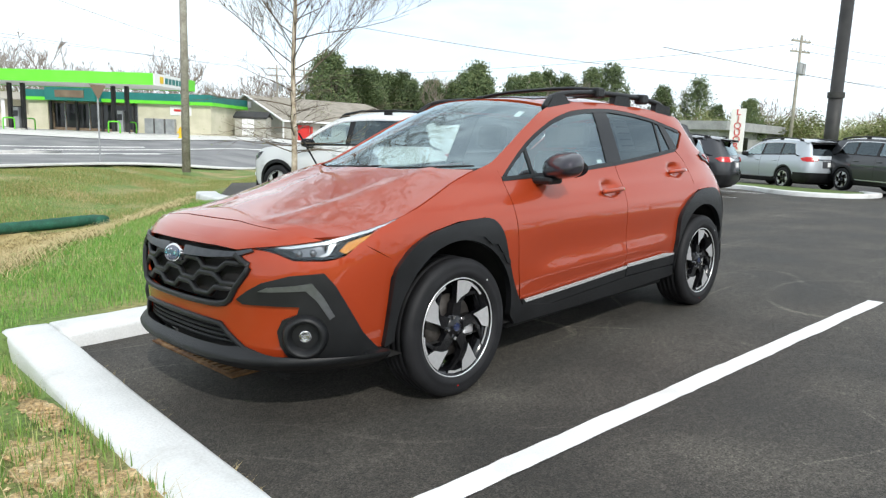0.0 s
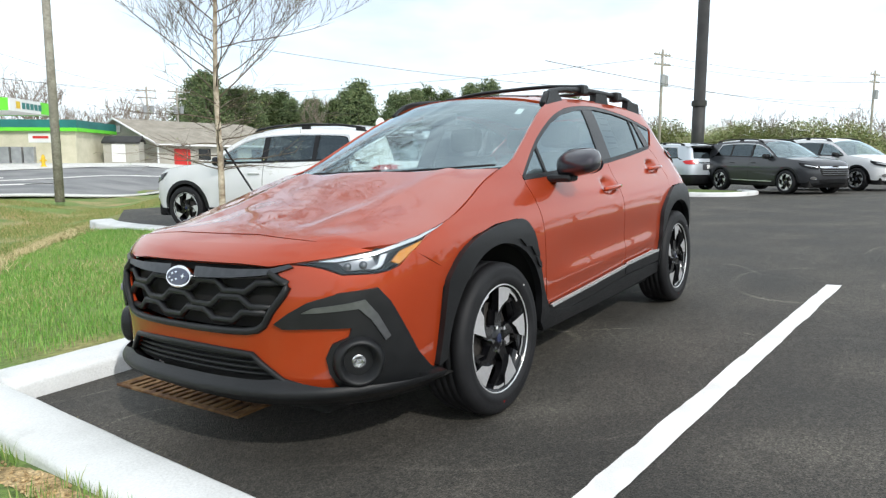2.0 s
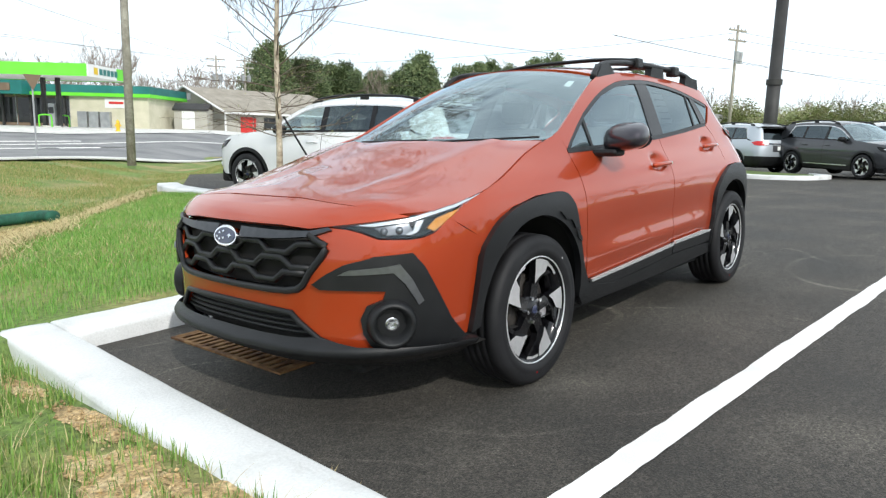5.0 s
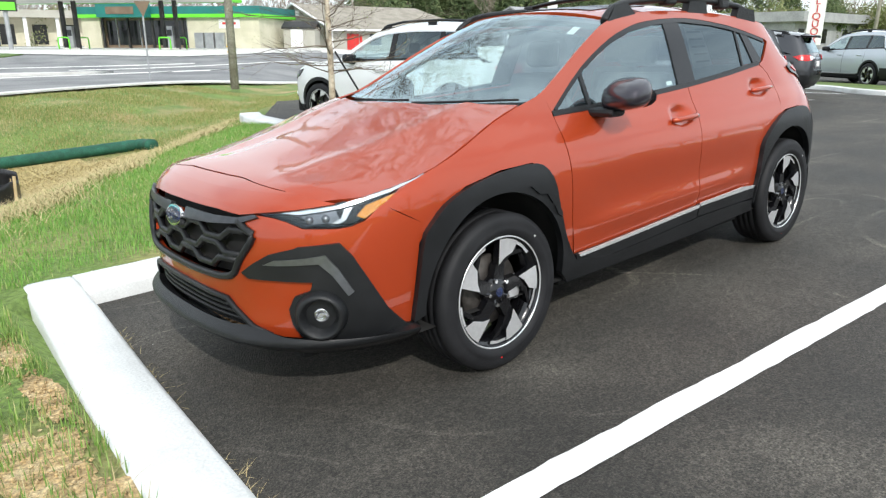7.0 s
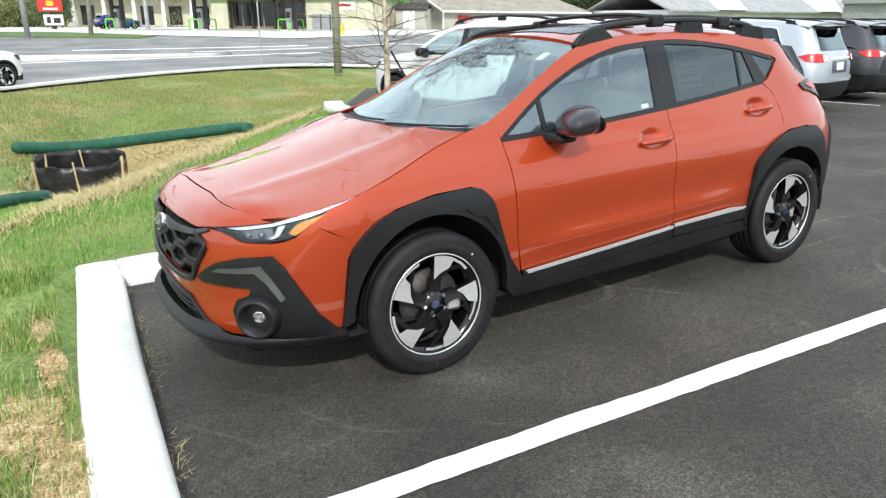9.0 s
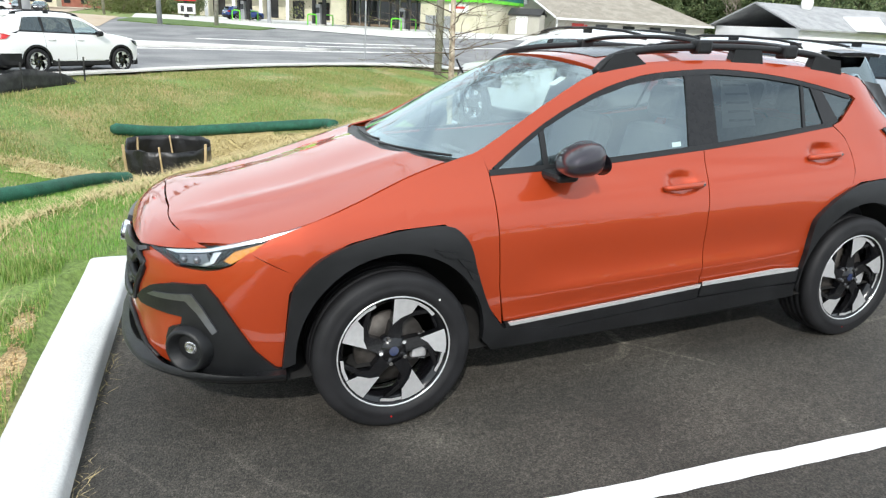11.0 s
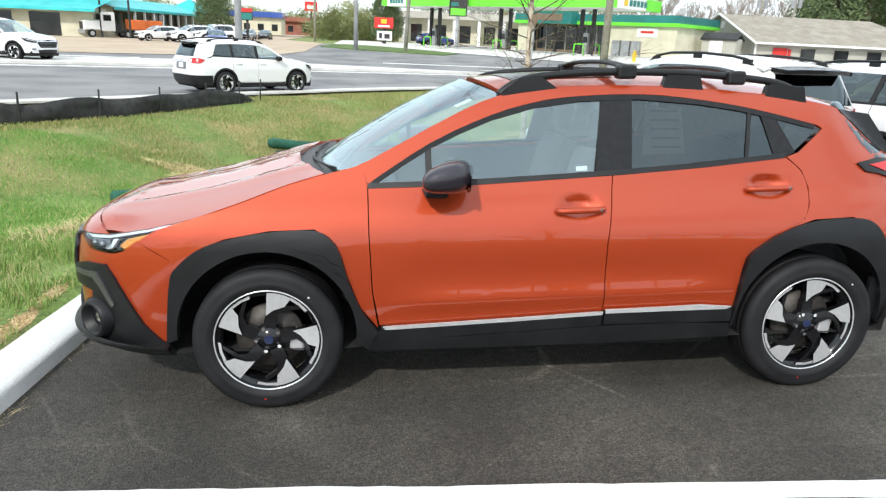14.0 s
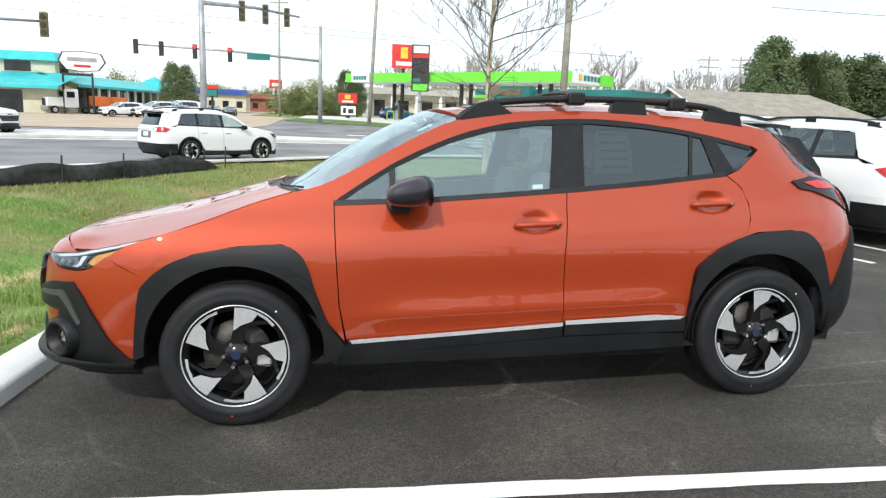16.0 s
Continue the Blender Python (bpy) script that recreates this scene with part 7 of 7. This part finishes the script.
def silt_fence():
    g = thing("silt_fence", "sagging black silt fence on dark posts by the road", "silt fence")
    line = smooth_line([(-10.5, 5.6), (-8.2, 8.2), (-6.2, 10.6), (-4.6, 13.0), (-3.3, 15.2), (-2.4, 16.6)], 10)
    verts, faces = [], []
    for i, (x, y) in enumerate(line):
        k = i / (len(line) - 1)
        top = .47 + .10 * noise.noise((i * .22, 0, 0)) - .4 * step(.80, 1.0, k) - .03 * math.cos(i * .9)
        for j in range(4):
            verts.append((x + .10 * noise.noise((i * .3, j, 2)), y + .10 * noise.noise((i * .3, j, 7)), ground_height(x, y) - .05 + top * j / 3))
    for i in range(len(line) - 1):
        for j in range(3):
            faces.append((i * 4 + j, i * 4 + j + 1, (i + 1) * 4 + j + 1, (i + 1) * 4 + j))
    o = link_mesh("fabric", verts, faces, MESHSHEET, g)
    o.modifiers.new("thick", "SOLIDIFY").thickness = .01
    for i in range(2, len(line), 6):
        x, y = line[i]
        bm = bmesh.new()
        rod(bm, on_ground(x, y, -.2), on_ground(x + .02, y + .01, .62), .022, .02, 6)
        part("post", bm, DARKSTEEL, g)


silt_fence()


# ---- grass, straw, soil ----
def patch_blob(cx, cy, rx, ry, seed, n=60):
    out = []
    for a in np.linspace(0, 2 * math.pi, n + 1)[:-1]:
        c, s_ = math.cos(a), math.sin(a)
        k = 1 + .45 * noise.noise((c * 1.6, s_ * 1.6, seed)) + .30 * noise.noise((c * 5, s_ * 5, seed + 9)) + .16 * noise.noise((c * 13, s_ * 13, seed + 3))
        out.append((cx + rx * k * c, cy + ry * k * s_))
    return out


BARE = [(-1.70, -.45, .15, .30), (-1.60, -.95, .10, .35), (-1.72, -1.5, .16, .25), (-1.58, .10, .06, .30), (-1.95, -.75, .14, .2), (-1.63, -2.3, .14, .5), (-2.35, -1.5, .22, .2), (-1.60, .7, .05, .2), (-2.0, -2.6, .2, .25)]
for cx, cy, rx, ry in BARE:
    tagged(drape("soil_patch", patch_blob(cx, cy, rx, ry, cx * 3 + cy), SOIL, .005, cell=.12), "bare sandy clay beside the kerb", "soil", kind="structure")
tagged(drape("straw_patch", patch_blob(1.2, 12.1, 1.75, 1.35, 2.0), STRAW, .02, cell=.3), "straw matting on the bank of the swale", "straw", kind="structure")
tagged(drape("straw_patch", patch_blob(-1.9, 9.4, 1.6, .55, 6.0), STRAW, .02, cell=.3), "straw matting round the inlet", "straw", kind="structure")


def island_colours(name, colours, rough=.8, trans=0.0):
    m, n, l, p = nodes_of(name)
    g = n.new("ShaderNodeNewGeometry")
    r = n.new("ShaderNodeValToRGB")
    while len(r.color_ramp.elements) < len(colours):
        r.color_ramp.elements.new(.5)
    for i, c in enumerate(colours):
        r.color_ramp.elements[i].position = i / (len(colours) - 1)
        r.color_ramp.elements[i].color = (*c, 1)
    l.new(g.outputs["Random Per Island"], r.inputs["Fac"])
    l.new(r.outputs["Color"], p.inputs["Base Color"])
    p.inputs["Roughness"].default_value = rough
    return m


BLADE = island_colours("grass blades", [(0.09, 0.17, 0.025), (0.13, 0.25, 0.04), (0.18, 0.31, 0.055), (0.24, 0.34, 0.085), (0.42, 0.37, 0.16)], .6)
GREENER = island_colours("bright bank grass blades", [(0.08, 0.20, 0.025), (0.12, 0.29, 0.04), (0.16, 0.36, 0.055), (0.20, 0.38, 0.07), (0.36, 0.38, 0.14)], .6)
FIELD = island_colours("mixed field blades", [(0.12, 0.19, 0.035), (0.17, 0.24, 0.055), (0.24, 0.27, 0.08), (0.36, 0.31, 0.13), (0.44, 0.36, 0.17)], .7)
DRY = island_colours("dry straw stems", [(0.42, 0.33, 0.16), (0.55, 0.46, 0.25), (0.33, 0.26, 0.12)], .8)


def grass(name, count, area, high, wide, label, dens, mat=BLADE, flatness=0.0, seed=1, level=ground_height):
    rng = np.random.default_rng(seed)
    verts, faces = [], []
    made = 0
    (x0, y0), (x1, y1) = area
    while made < count:
        x, y = rng.uniform(x0, x1), rng.uniform(y0, y1)
        if rng.random() > dens(x, y):
            continue
        made += 1
        z = level(x, y) + (.006 if level is lot_height else 0)
        h = high * rng.uniform(.45, 1.25)
        a, lean = rng.uniform(0, 6.283), rng.uniform(.1, .7) + flatness * 2
        dx, dy = math.cos(a), math.sin(a)
        w = wide * rng.uniform(.6, 1.3)
        b = len(verts)
        lz = h * (1 - .85 * flatness)
        verts += [(x - dy * w, y + dx * w, z - .01), (x + dy * w, y - dx * w, z - .01), (x + dx * h * lean * .4 + dy * w * .7, y + dy * h * lean * .4 - dx * w * .7, z + lz * .6), (x + dx * h * lean * .4 - dy * w * .7, y + dy * h * lean * .4 + dx * w * .7, z + lz * .6), (x + dx * h * lean, y + dy * h * lean, z + lz + .01)]
        faces += [(b, b + 1, b + 2, b + 3), (b + 3, b + 2, b + 4)]
    return tagged(link_mesh(name, verts, faces, mat), label, "grass", kind="stuff")


def off_lot(x, y):
    if -1.5 < x and any(inside(LOT, x + a, y + b) for a, b in ((0, 0), (.34, 0), (0, -.42), (.3, -.3))):
        return 0.0
    return 1.0


def clump(x, y, f=2.0, k=0.0):
    return min(1, max(0.02, .5 + 1.5 * noise.noise((x * f, y * f, k))))


def bare(x, y):
    b = 1.0
    for cx, cy, rx, ry in BARE:
        b *= 1 - .62 * math.exp(-(((x - cx) / (rx * 1.1)) ** 2 + ((y - cy) / (ry * 1.1)) ** 2) ** 2)
    for cx, cy, rx, ry in ((1.2, 12.1, 1.7, 1.3), (-1.9, 9.4, 1.5, .6), (-.65, 10.85, 1.1, 1.05)):
        b *= 1 - .97 * math.exp(-(((x - cx) / rx) ** 2 + ((y - cy) / ry) ** 2) ** 2)
    return b


def near_side(x, y):
    """1 on the lot's side of the road, 0 past its edge."""
    return 1.0 if y < np.interp(x, [-14, -8, -2.3, 3, 11, 20], [6.6, 12.4, 17.8, 22.2, 26.5, 30.6]) else 0.0


def strawy(x, y):
    """The pale strip along the crest of the bank."""
    s = -0.758 * (x - 0.3) + 0.653 * (y - 5.6)
    return math.exp(-((s - .35 + .5 * noise.noise((x, y, 2))) / .28) ** 2) * step(-3.5, -1.0, x)


grass("verge_grass", 46000, ((-4.2, -3.4), (-1.5, 2.2)), .055, .0026, "patchy green verge grass beside the kerb", lambda x, y: off_lot(x, y) * clump(x, y, 2.6) * bare(x, y), seed=3)
grass("bank_grass", 170000, ((-6.0, 1.8), (4.0, 10.0)), .040, .0026, "bright green grass on the bank", lambda x, y: off_lot(x, y) * bare(x, y) * (.30 + .70 * clump(x, y, .9, 4)), GREENER, seed=5)
grass("field_grass", 100000, ((-9.0, 9.0), (11.0, 25.0)), .060, .007, "thin mixed grass towards the road", lambda x, y: off_lot(x, y) * bare(x, y) * near_side(x, y) * clump(x, y, .5, 8), FIELD, seed=7)
grass("dry_grass", 5000, ((-4.2, -3.4), (-1.5, 2.2)), .10, .0017, "dry straw stems in the verge", lambda x, y: off_lot(x, y) * clump(x, y, 1.6, 20), DRY, .42, seed=9)
grass("dry_bank_grass", 26000, ((-6.0, 1.8), (4.0, 20.0)), .065, .0026, "dry straw stems across the bank and field", lambda x, y: off_lot(x, y) * near_side(x, y) * clump(x, y, .6, 30), DRY, .40, seed=11)
grass("crest_straw", 9000, ((-4.0, 2.0), (4.0, 10.5)), .13, .004, "loose straw along the crest of the bank", lambda x, y: off_lot(x, y) * strawy(x, y), DRY, .45, seed=13)
grass("mat_straw", 14000, ((-3.6, 8.6), (3.2, 13.8)), .10, .006, "loose straw over the matting in the swale", lambda x, y: min(1, 1.03 - bare(x, y)) * (1 if bare(x, y) < .6 and math.hypot(x + .65, y - 10.85) > .9 else 0), DRY, .47, seed=15)
grass("kerb_straw", 260, ((-1.5, -3.4), (-1.0, 1.5)), .030, .0016, "stray straw on the asphalt along the kerb", lambda x, y: math.exp(-((x - np.interp(y, [-3, -1.3, 1.3], [-1.33, -1.245, -1.09])) / .035) ** 2) * clump(x, y, 3, 40), DRY, 1.1, seed=17, level=lot_height)


def crumbs():
    rng = np.random.default_rng(19)
    verts, faces = [], []
    for cx, cy, rx, ry in BARE:
        for _ in range(90):
            x, y = cx + rng.normal(0, rx * .6), cy + rng.normal(0, ry * .6)
            if not off_lot(x, y):
                continue
            r = rng.uniform(.003, .011)
            z, b = ground_height(x, y) + .012, len(verts)
            verts += [(x + r * rng.uniform(.6, 1.3), y, z), (x, y + r * rng.uniform(.6, 1.3), z), (x - r * rng.uniform(.6, 1.3), y, z), (x, y - r, z), (x, y, z + r * .8), (x, y, z - r)]
            faces += [(b, b + 1, b + 4), (b + 1, b + 2, b + 4), (b + 2, b + 3, b + 4), (b + 3, b, b + 4), (b + 1, b, b + 5), (b + 2, b + 1, b + 5), (b + 3, b + 2, b + 5), (b, b + 3, b + 5)]
    tagged(link_mesh("soil_crumbs", verts, faces, SOIL, None, False), "loose crumbs of sandy clay by the kerb", "soil", kind="stuff")


crumbs()


# ---- trees ----
BARK = mixed("pale birch bark", [(0.20, 0.14, 0.09), (0.44, 0.37, 0.28), (0.58, 0.51, 0.41)], 9.0, 8.0, 0.85, bump=0.004, bump_scale=30, fine=(40, 0.25))
TWIG = mixed("brown twig bark", [(0.10, 0.075, 0.055), (0.18, 0.14, 0.105)], 9.0, 6.0, 0.9)
LEAFBUD = island_colours("pale young leaves", [(0.16, 0.22, 0.05), (0.24, 0.28, 0.08), (0.30, 0.30, 0.10)], .7)


def branch(rng, verts, faces, p, d, length, r, depth, tips, bend=.16, spread=.6, kids=4, up=.25, least=.0022):
    n = 5
    pts, rad = [p], [r]
    for k in range(n):
        d = (d + Vector(rng.normal(0, bend, 3)) + Vector((0, 0, up * .25))).normalized()
        p = p + d * (length / n)
        pts.append(p), rad.append(r * (1 - .75 * (k + 1) / n))
    v, f = sweep(pts, rad, 6 if r > .02 else (4 if r > .006 else 3))
    b = len(verts)
    verts += v
    faces += [tuple(i + b for i in q) for q in f]
    if depth <= 0:
        tips.append((pts[-1], d))
        tips.append((pts[3], d))
        return
    for k in range(kids):
        t = rng.uniform(.25, .98)
        q = pts[int(t * n)]
        a = rng.uniform(0, 6.283)
        side = Vector((math.cos(a), math.sin(a), 0))
        nd = (d * (1 - spread * .6) + side * spread + Vector((0, 0, up))).normalized()
        branch(rng, verts, faces, q, nd, length * rng.uniform(.42, .66), max(least, rad[int(t * n)] * .55), depth - 1, tips, bend, spread, max(2, kids - 1), up, least)


def leaf_cloud(rng, tips, per, size, spread):
    verts, faces = [], []
    for p, d in tips:
        for _ in range(per):
            c = p + Vector(rng.normal(0, spread, 3))
            u = Vector(rng.normal(0, 1, 3)).normalized()
            w = u.orthogonal().normalized()
            s = size * rng.uniform(.6, 1.4)
            b = len(verts)
            verts += [c - u * s, c + w * s * .5, c + u * s, c - w * s * .5]
            faces.append((b, b + 1, b + 2, b + 3))
    return verts, faces


def birch():
    rng = np.random.default_rng(21)
    t = thing("birch_tree", "slender pale-barked birch just coming into leaf", "tree", Matrix.Translation(on_ground(2.30, 4.12)))
    pts = smooth_line([(0, 0, -.1), (.01, .0, 1.0), (.0, .02, 2.0), (.03, .0, 3.2), (.05, .03, 4.6), (.04, 0, 6.0)], 5)
    rad = [.042 * (1 - .88 * k / (len(pts) - 1)) for k in range(len(pts))]
    v, f = sweep(pts, rad, 12)
    link_mesh("trunk", v, f, BARK, t, True, "pale peeling trunk")
    tips = []
    for k in range(64):
        verts, faces = [], []
        z = 1.0 + 4.6 * (k / 63) ** 1.4
        q = Vector(pts[min(len(pts) - 1, int((z + .1) / 6.1 * (len(pts) - 1)))])
        q.z = z
        a = k * 2.4 + rng.uniform(-.4, .4)
        low = z < 1.75
        L = (1.0 if low else 2.45 - .30 * z) * rng.uniform(.75, 1.15)
        d = Vector((math.cos(a), math.sin(a), .12 if low else .55)).normalized()
        branch(rng, verts, faces, q, d, L, .0075 if low else .0105 * (1 - z / 9), 2 if low else 3, tips, .11, .50, 4 if low else 6, .02 if low else .19, .0025)
        link_mesh("branch", verts, faces, TWIG, t, True)
    v, f = leaf_cloud(rng, tips, 1, .009, .03)
    link_mesh("crown", v, f, LEAFBUD, t, False, "sparse young leaves")
    sv, sf = sweep([(.05, -.03, 1.25), (.55, -.55, .05)], .012, 5)
    link_mesh("tie_strap", sv, sf, PLASTIC, t)


birch()
PINE = island_colours("pine needles", [(0.045, 0.075, 0.028), (0.07, 0.11, 0.04), (0.11, 0.15, 0.055), (0.16, 0.19, 0.08)], .8)
BUSH = island_colours("spring foliage", [(0.12, 0.16, 0.05), (0.18, 0.22, 0.08), (0.25, 0.28, 0.11), (0.26, 0.21, 0.14)], .8)
FIRSTLEAF = island_colours("russet first leaves", [(0.22, 0.19, 0.12), (0.27, 0.24, 0.15), (0.25, 0.18, 0.14)], .8)
FARTWIG = mixed("far grey brown twigs", [(0.22, 0.18, 0.15), (0.32, 0.275, 0.235)], 3.0, 6.0, 0.9)


def pine(seed, high):
    rng = np.random.default_rng(seed)
    t = thing("pine_tree", "tall dark green pine at the wood's edge", "tree", None, "pines")
    v, f = sweep([(0, 0, 0), (.1, 0, high * .5), (0, .1, high)], [.24, .18, .05], 8)
    link_mesh("trunk", v, f, TWIG, t)
    tips = []
    for k in range(230):
        z = high * (.14 + .86 * rng.random() ** .85)
        s = (z / high - .14) / .86
        r = high * .31 * (1 - .80 * s ** 1.6) * rng.uniform(.3, 1.0) ** .7 * (.6 + .6 * min(1, s * 3))
        a = rng.uniform(0, 6.283)
        tips.append((Vector((r * math.cos(a), r * math.sin(a), z + rng.normal(0, .25))), None))
    v, f = leaf_cloud(rng, tips, 30, .26, .55)
    link_mesh("crown", v, f, PINE, t, False)
    return t


def bare_tree(seed, high):
    rng = np.random.default_rng(seed)
    t = thing("bare_tree", "bare grey-brown tree in early spring", "tree", None, "bare trees")
    verts, faces, tips = [], [], []
    v, f = sweep([(0, 0, 0), (.1, .1, high * .3), (0, 0, high * .6)], [.22, .17, .08], 7)
    link_mesh("trunk", v, f, FARTWIG, t)
    for k in range(9):
        z = high * (.22 + .36 * k / 8)
        a = k * 2.4
        branch(rng, verts, faces, Vector((0, 0, z)), Vector((math.cos(a), math.sin(a), 1.1)).normalized(), high * .42, .075, 3, tips, .14, .55, 4, .3, .03)
    link_mesh("branchwork", verts, faces, FARTWIG, t)
    v, f = leaf_cloud(rng, tips, 1, .07, .25)
    link_mesh("crown", v, f, FIRSTLEAF, t, False, "thin first leaves")
    return t


def bush(seed):
    rng = np.random.default_rng(seed)
    t = thing("shrub", "rounded green and brown shrub", "shrub", None, "shrubs")
    tips = []
    for k in range(70):
        a, b = rng.uniform(0, 6.283), rng.uniform(.05, 1.45)
        r = 1 + .3 * rng.normal()
        tips.append((Vector((2.2 * r * math.cos(a) * math.cos(b), 2.2 * r * math.sin(a) * math.cos(b), 2.6 * r * math.sin(b))), None))
    v, f = leaf_cloud(rng, tips, 60, .13, .42)
    link_mesh("crown", v, f, BUSH, t, False)
    verts, faces, tp = [], [], []
    for k in range(6):
        a = k * 1.05
        branch(rng, verts, faces, Vector((0, 0, 0)), Vector((.5 * math.cos(a), .5 * math.sin(a), 1)).normalized(), 2.6, .05, 1, tp, .15, .5, 3, .3)
    link_mesh("stems", verts, faces, FARTWIG, t)
    return t


rng = np.random.default_rng(77)
EYE0 = Vector((-2.0, -3.0))


def plant(proto, az, dist, size):
    x, y = EYE0.x + dist * math.cos(radians(az)), EYE0.y + dist * math.sin(radians(az))
    o = copy_thing(proto, Matrix.Identity(4))
    o.matrix_world = Matrix.Translation((x, y, min(.64, .012 * dist - .4))) @ Matrix.Rotation(rng.uniform(0, 6.28), 4, "Z") @ Matrix.Diagonal((size * rng.uniform(.9, 1.15), size * rng.uniform(.9, 1.15), size, 1))
    return o


pines = [pine(31 + k, 15) for k in range(4)]
bares = [bare_tree(41 + k, 12) for k in range(3)]
bushes = [bush(51 + k) for k in range(3)]
for k, o in enumerate(pines + bares + bushes):
    o.matrix_world = Matrix.Translation((95 + 9 * k, 125 + 3 * k, 0.64))
for az in np.arange(37.5, 55.0, .42):
    plant(pines[int(rng.integers(4))], az + rng.uniform(-.3, .3), rng.uniform(112, 150), .84 * rng.uniform(.62, 1.08))
for az, s_ in ((25.0, .85), (27.5, .75), (31.5, 1.0), (33.0, .95), (35.0, .85), (36.5, .9), (23.5, .55)):
    plant(pines[int(rng.integers(4))], az, 135, s_)
for az in np.arange(26, 58, 1.9):
    plant(bares[int(rng.integers(3))], az + rng.uniform(-.6, .6), rng.uniform(118, 160), rng.uniform(.75, 1.0))
for az in np.arange(52, 84, .6):
    plant(bares[int(rng.integers(3))], az + rng.uniform(-.5, .5), rng.uniform(105, 150), rng.uniform(.6, 1.0))
for az in np.arange(-8, 27, .6):
    plant(bushes[int(rng.integers(3))], az + rng.uniform(-.4, .4), rng.uniform(95, 135), rng.uniform(.85, 1.35))
for az in np.arange(-8, 22, .9):
    plant(bares[int(rng.integers(3))], az + rng.uniform(-.6, .6), rng.uniform(110, 150), rng.uniform(.45, .72))
for az in np.arange(27, 92, 1.1):
    plant(bushes[int(rng.integers(3))], az + rng.uniform(-.4, .4), rng.uniform(105, 165), rng.uniform(.8, 1.25))
for az in np.arange(88, 116, 1.2):
    plant(bushes[int(rng.integers(3))], az + rng.uniform(-.4, .4), rng.uniform(210, 300), rng.uniform(1.6, 2.6))
for az, d, s_ in ((99.3, 105, .40), (100.2, 106, .42), (86.8, 96, .40), (85.9, 97, .36), (21.2, 95, .45)):
    plant(pines[int(rng.integers(4))], az, d, s_)
# unseen trees added across the lot to darken reflections; pole and wires as the windows mirror them
for az in np.arange(-150, -12, 3.2):
    plant((bares if rng.random() < .6 else bushes)[int(rng.integers(3))], az, rng.uniform(60, 85), rng.uniform(.7, 1.1))
wood_pole(8.5, -27.0, -.1, 10.5, 2)
for dz, dy in ((9.9, -1.0), (9.9, .5), (8.2, 0), (7.6, .1)):
    wire(((-34, -24 + dy, dz), (8.5, -27 + dy, dz)), .9, .02)
    wire(((8.5, -27 + dy, dz), (52, -31 + dy, dz)), .9, .02)
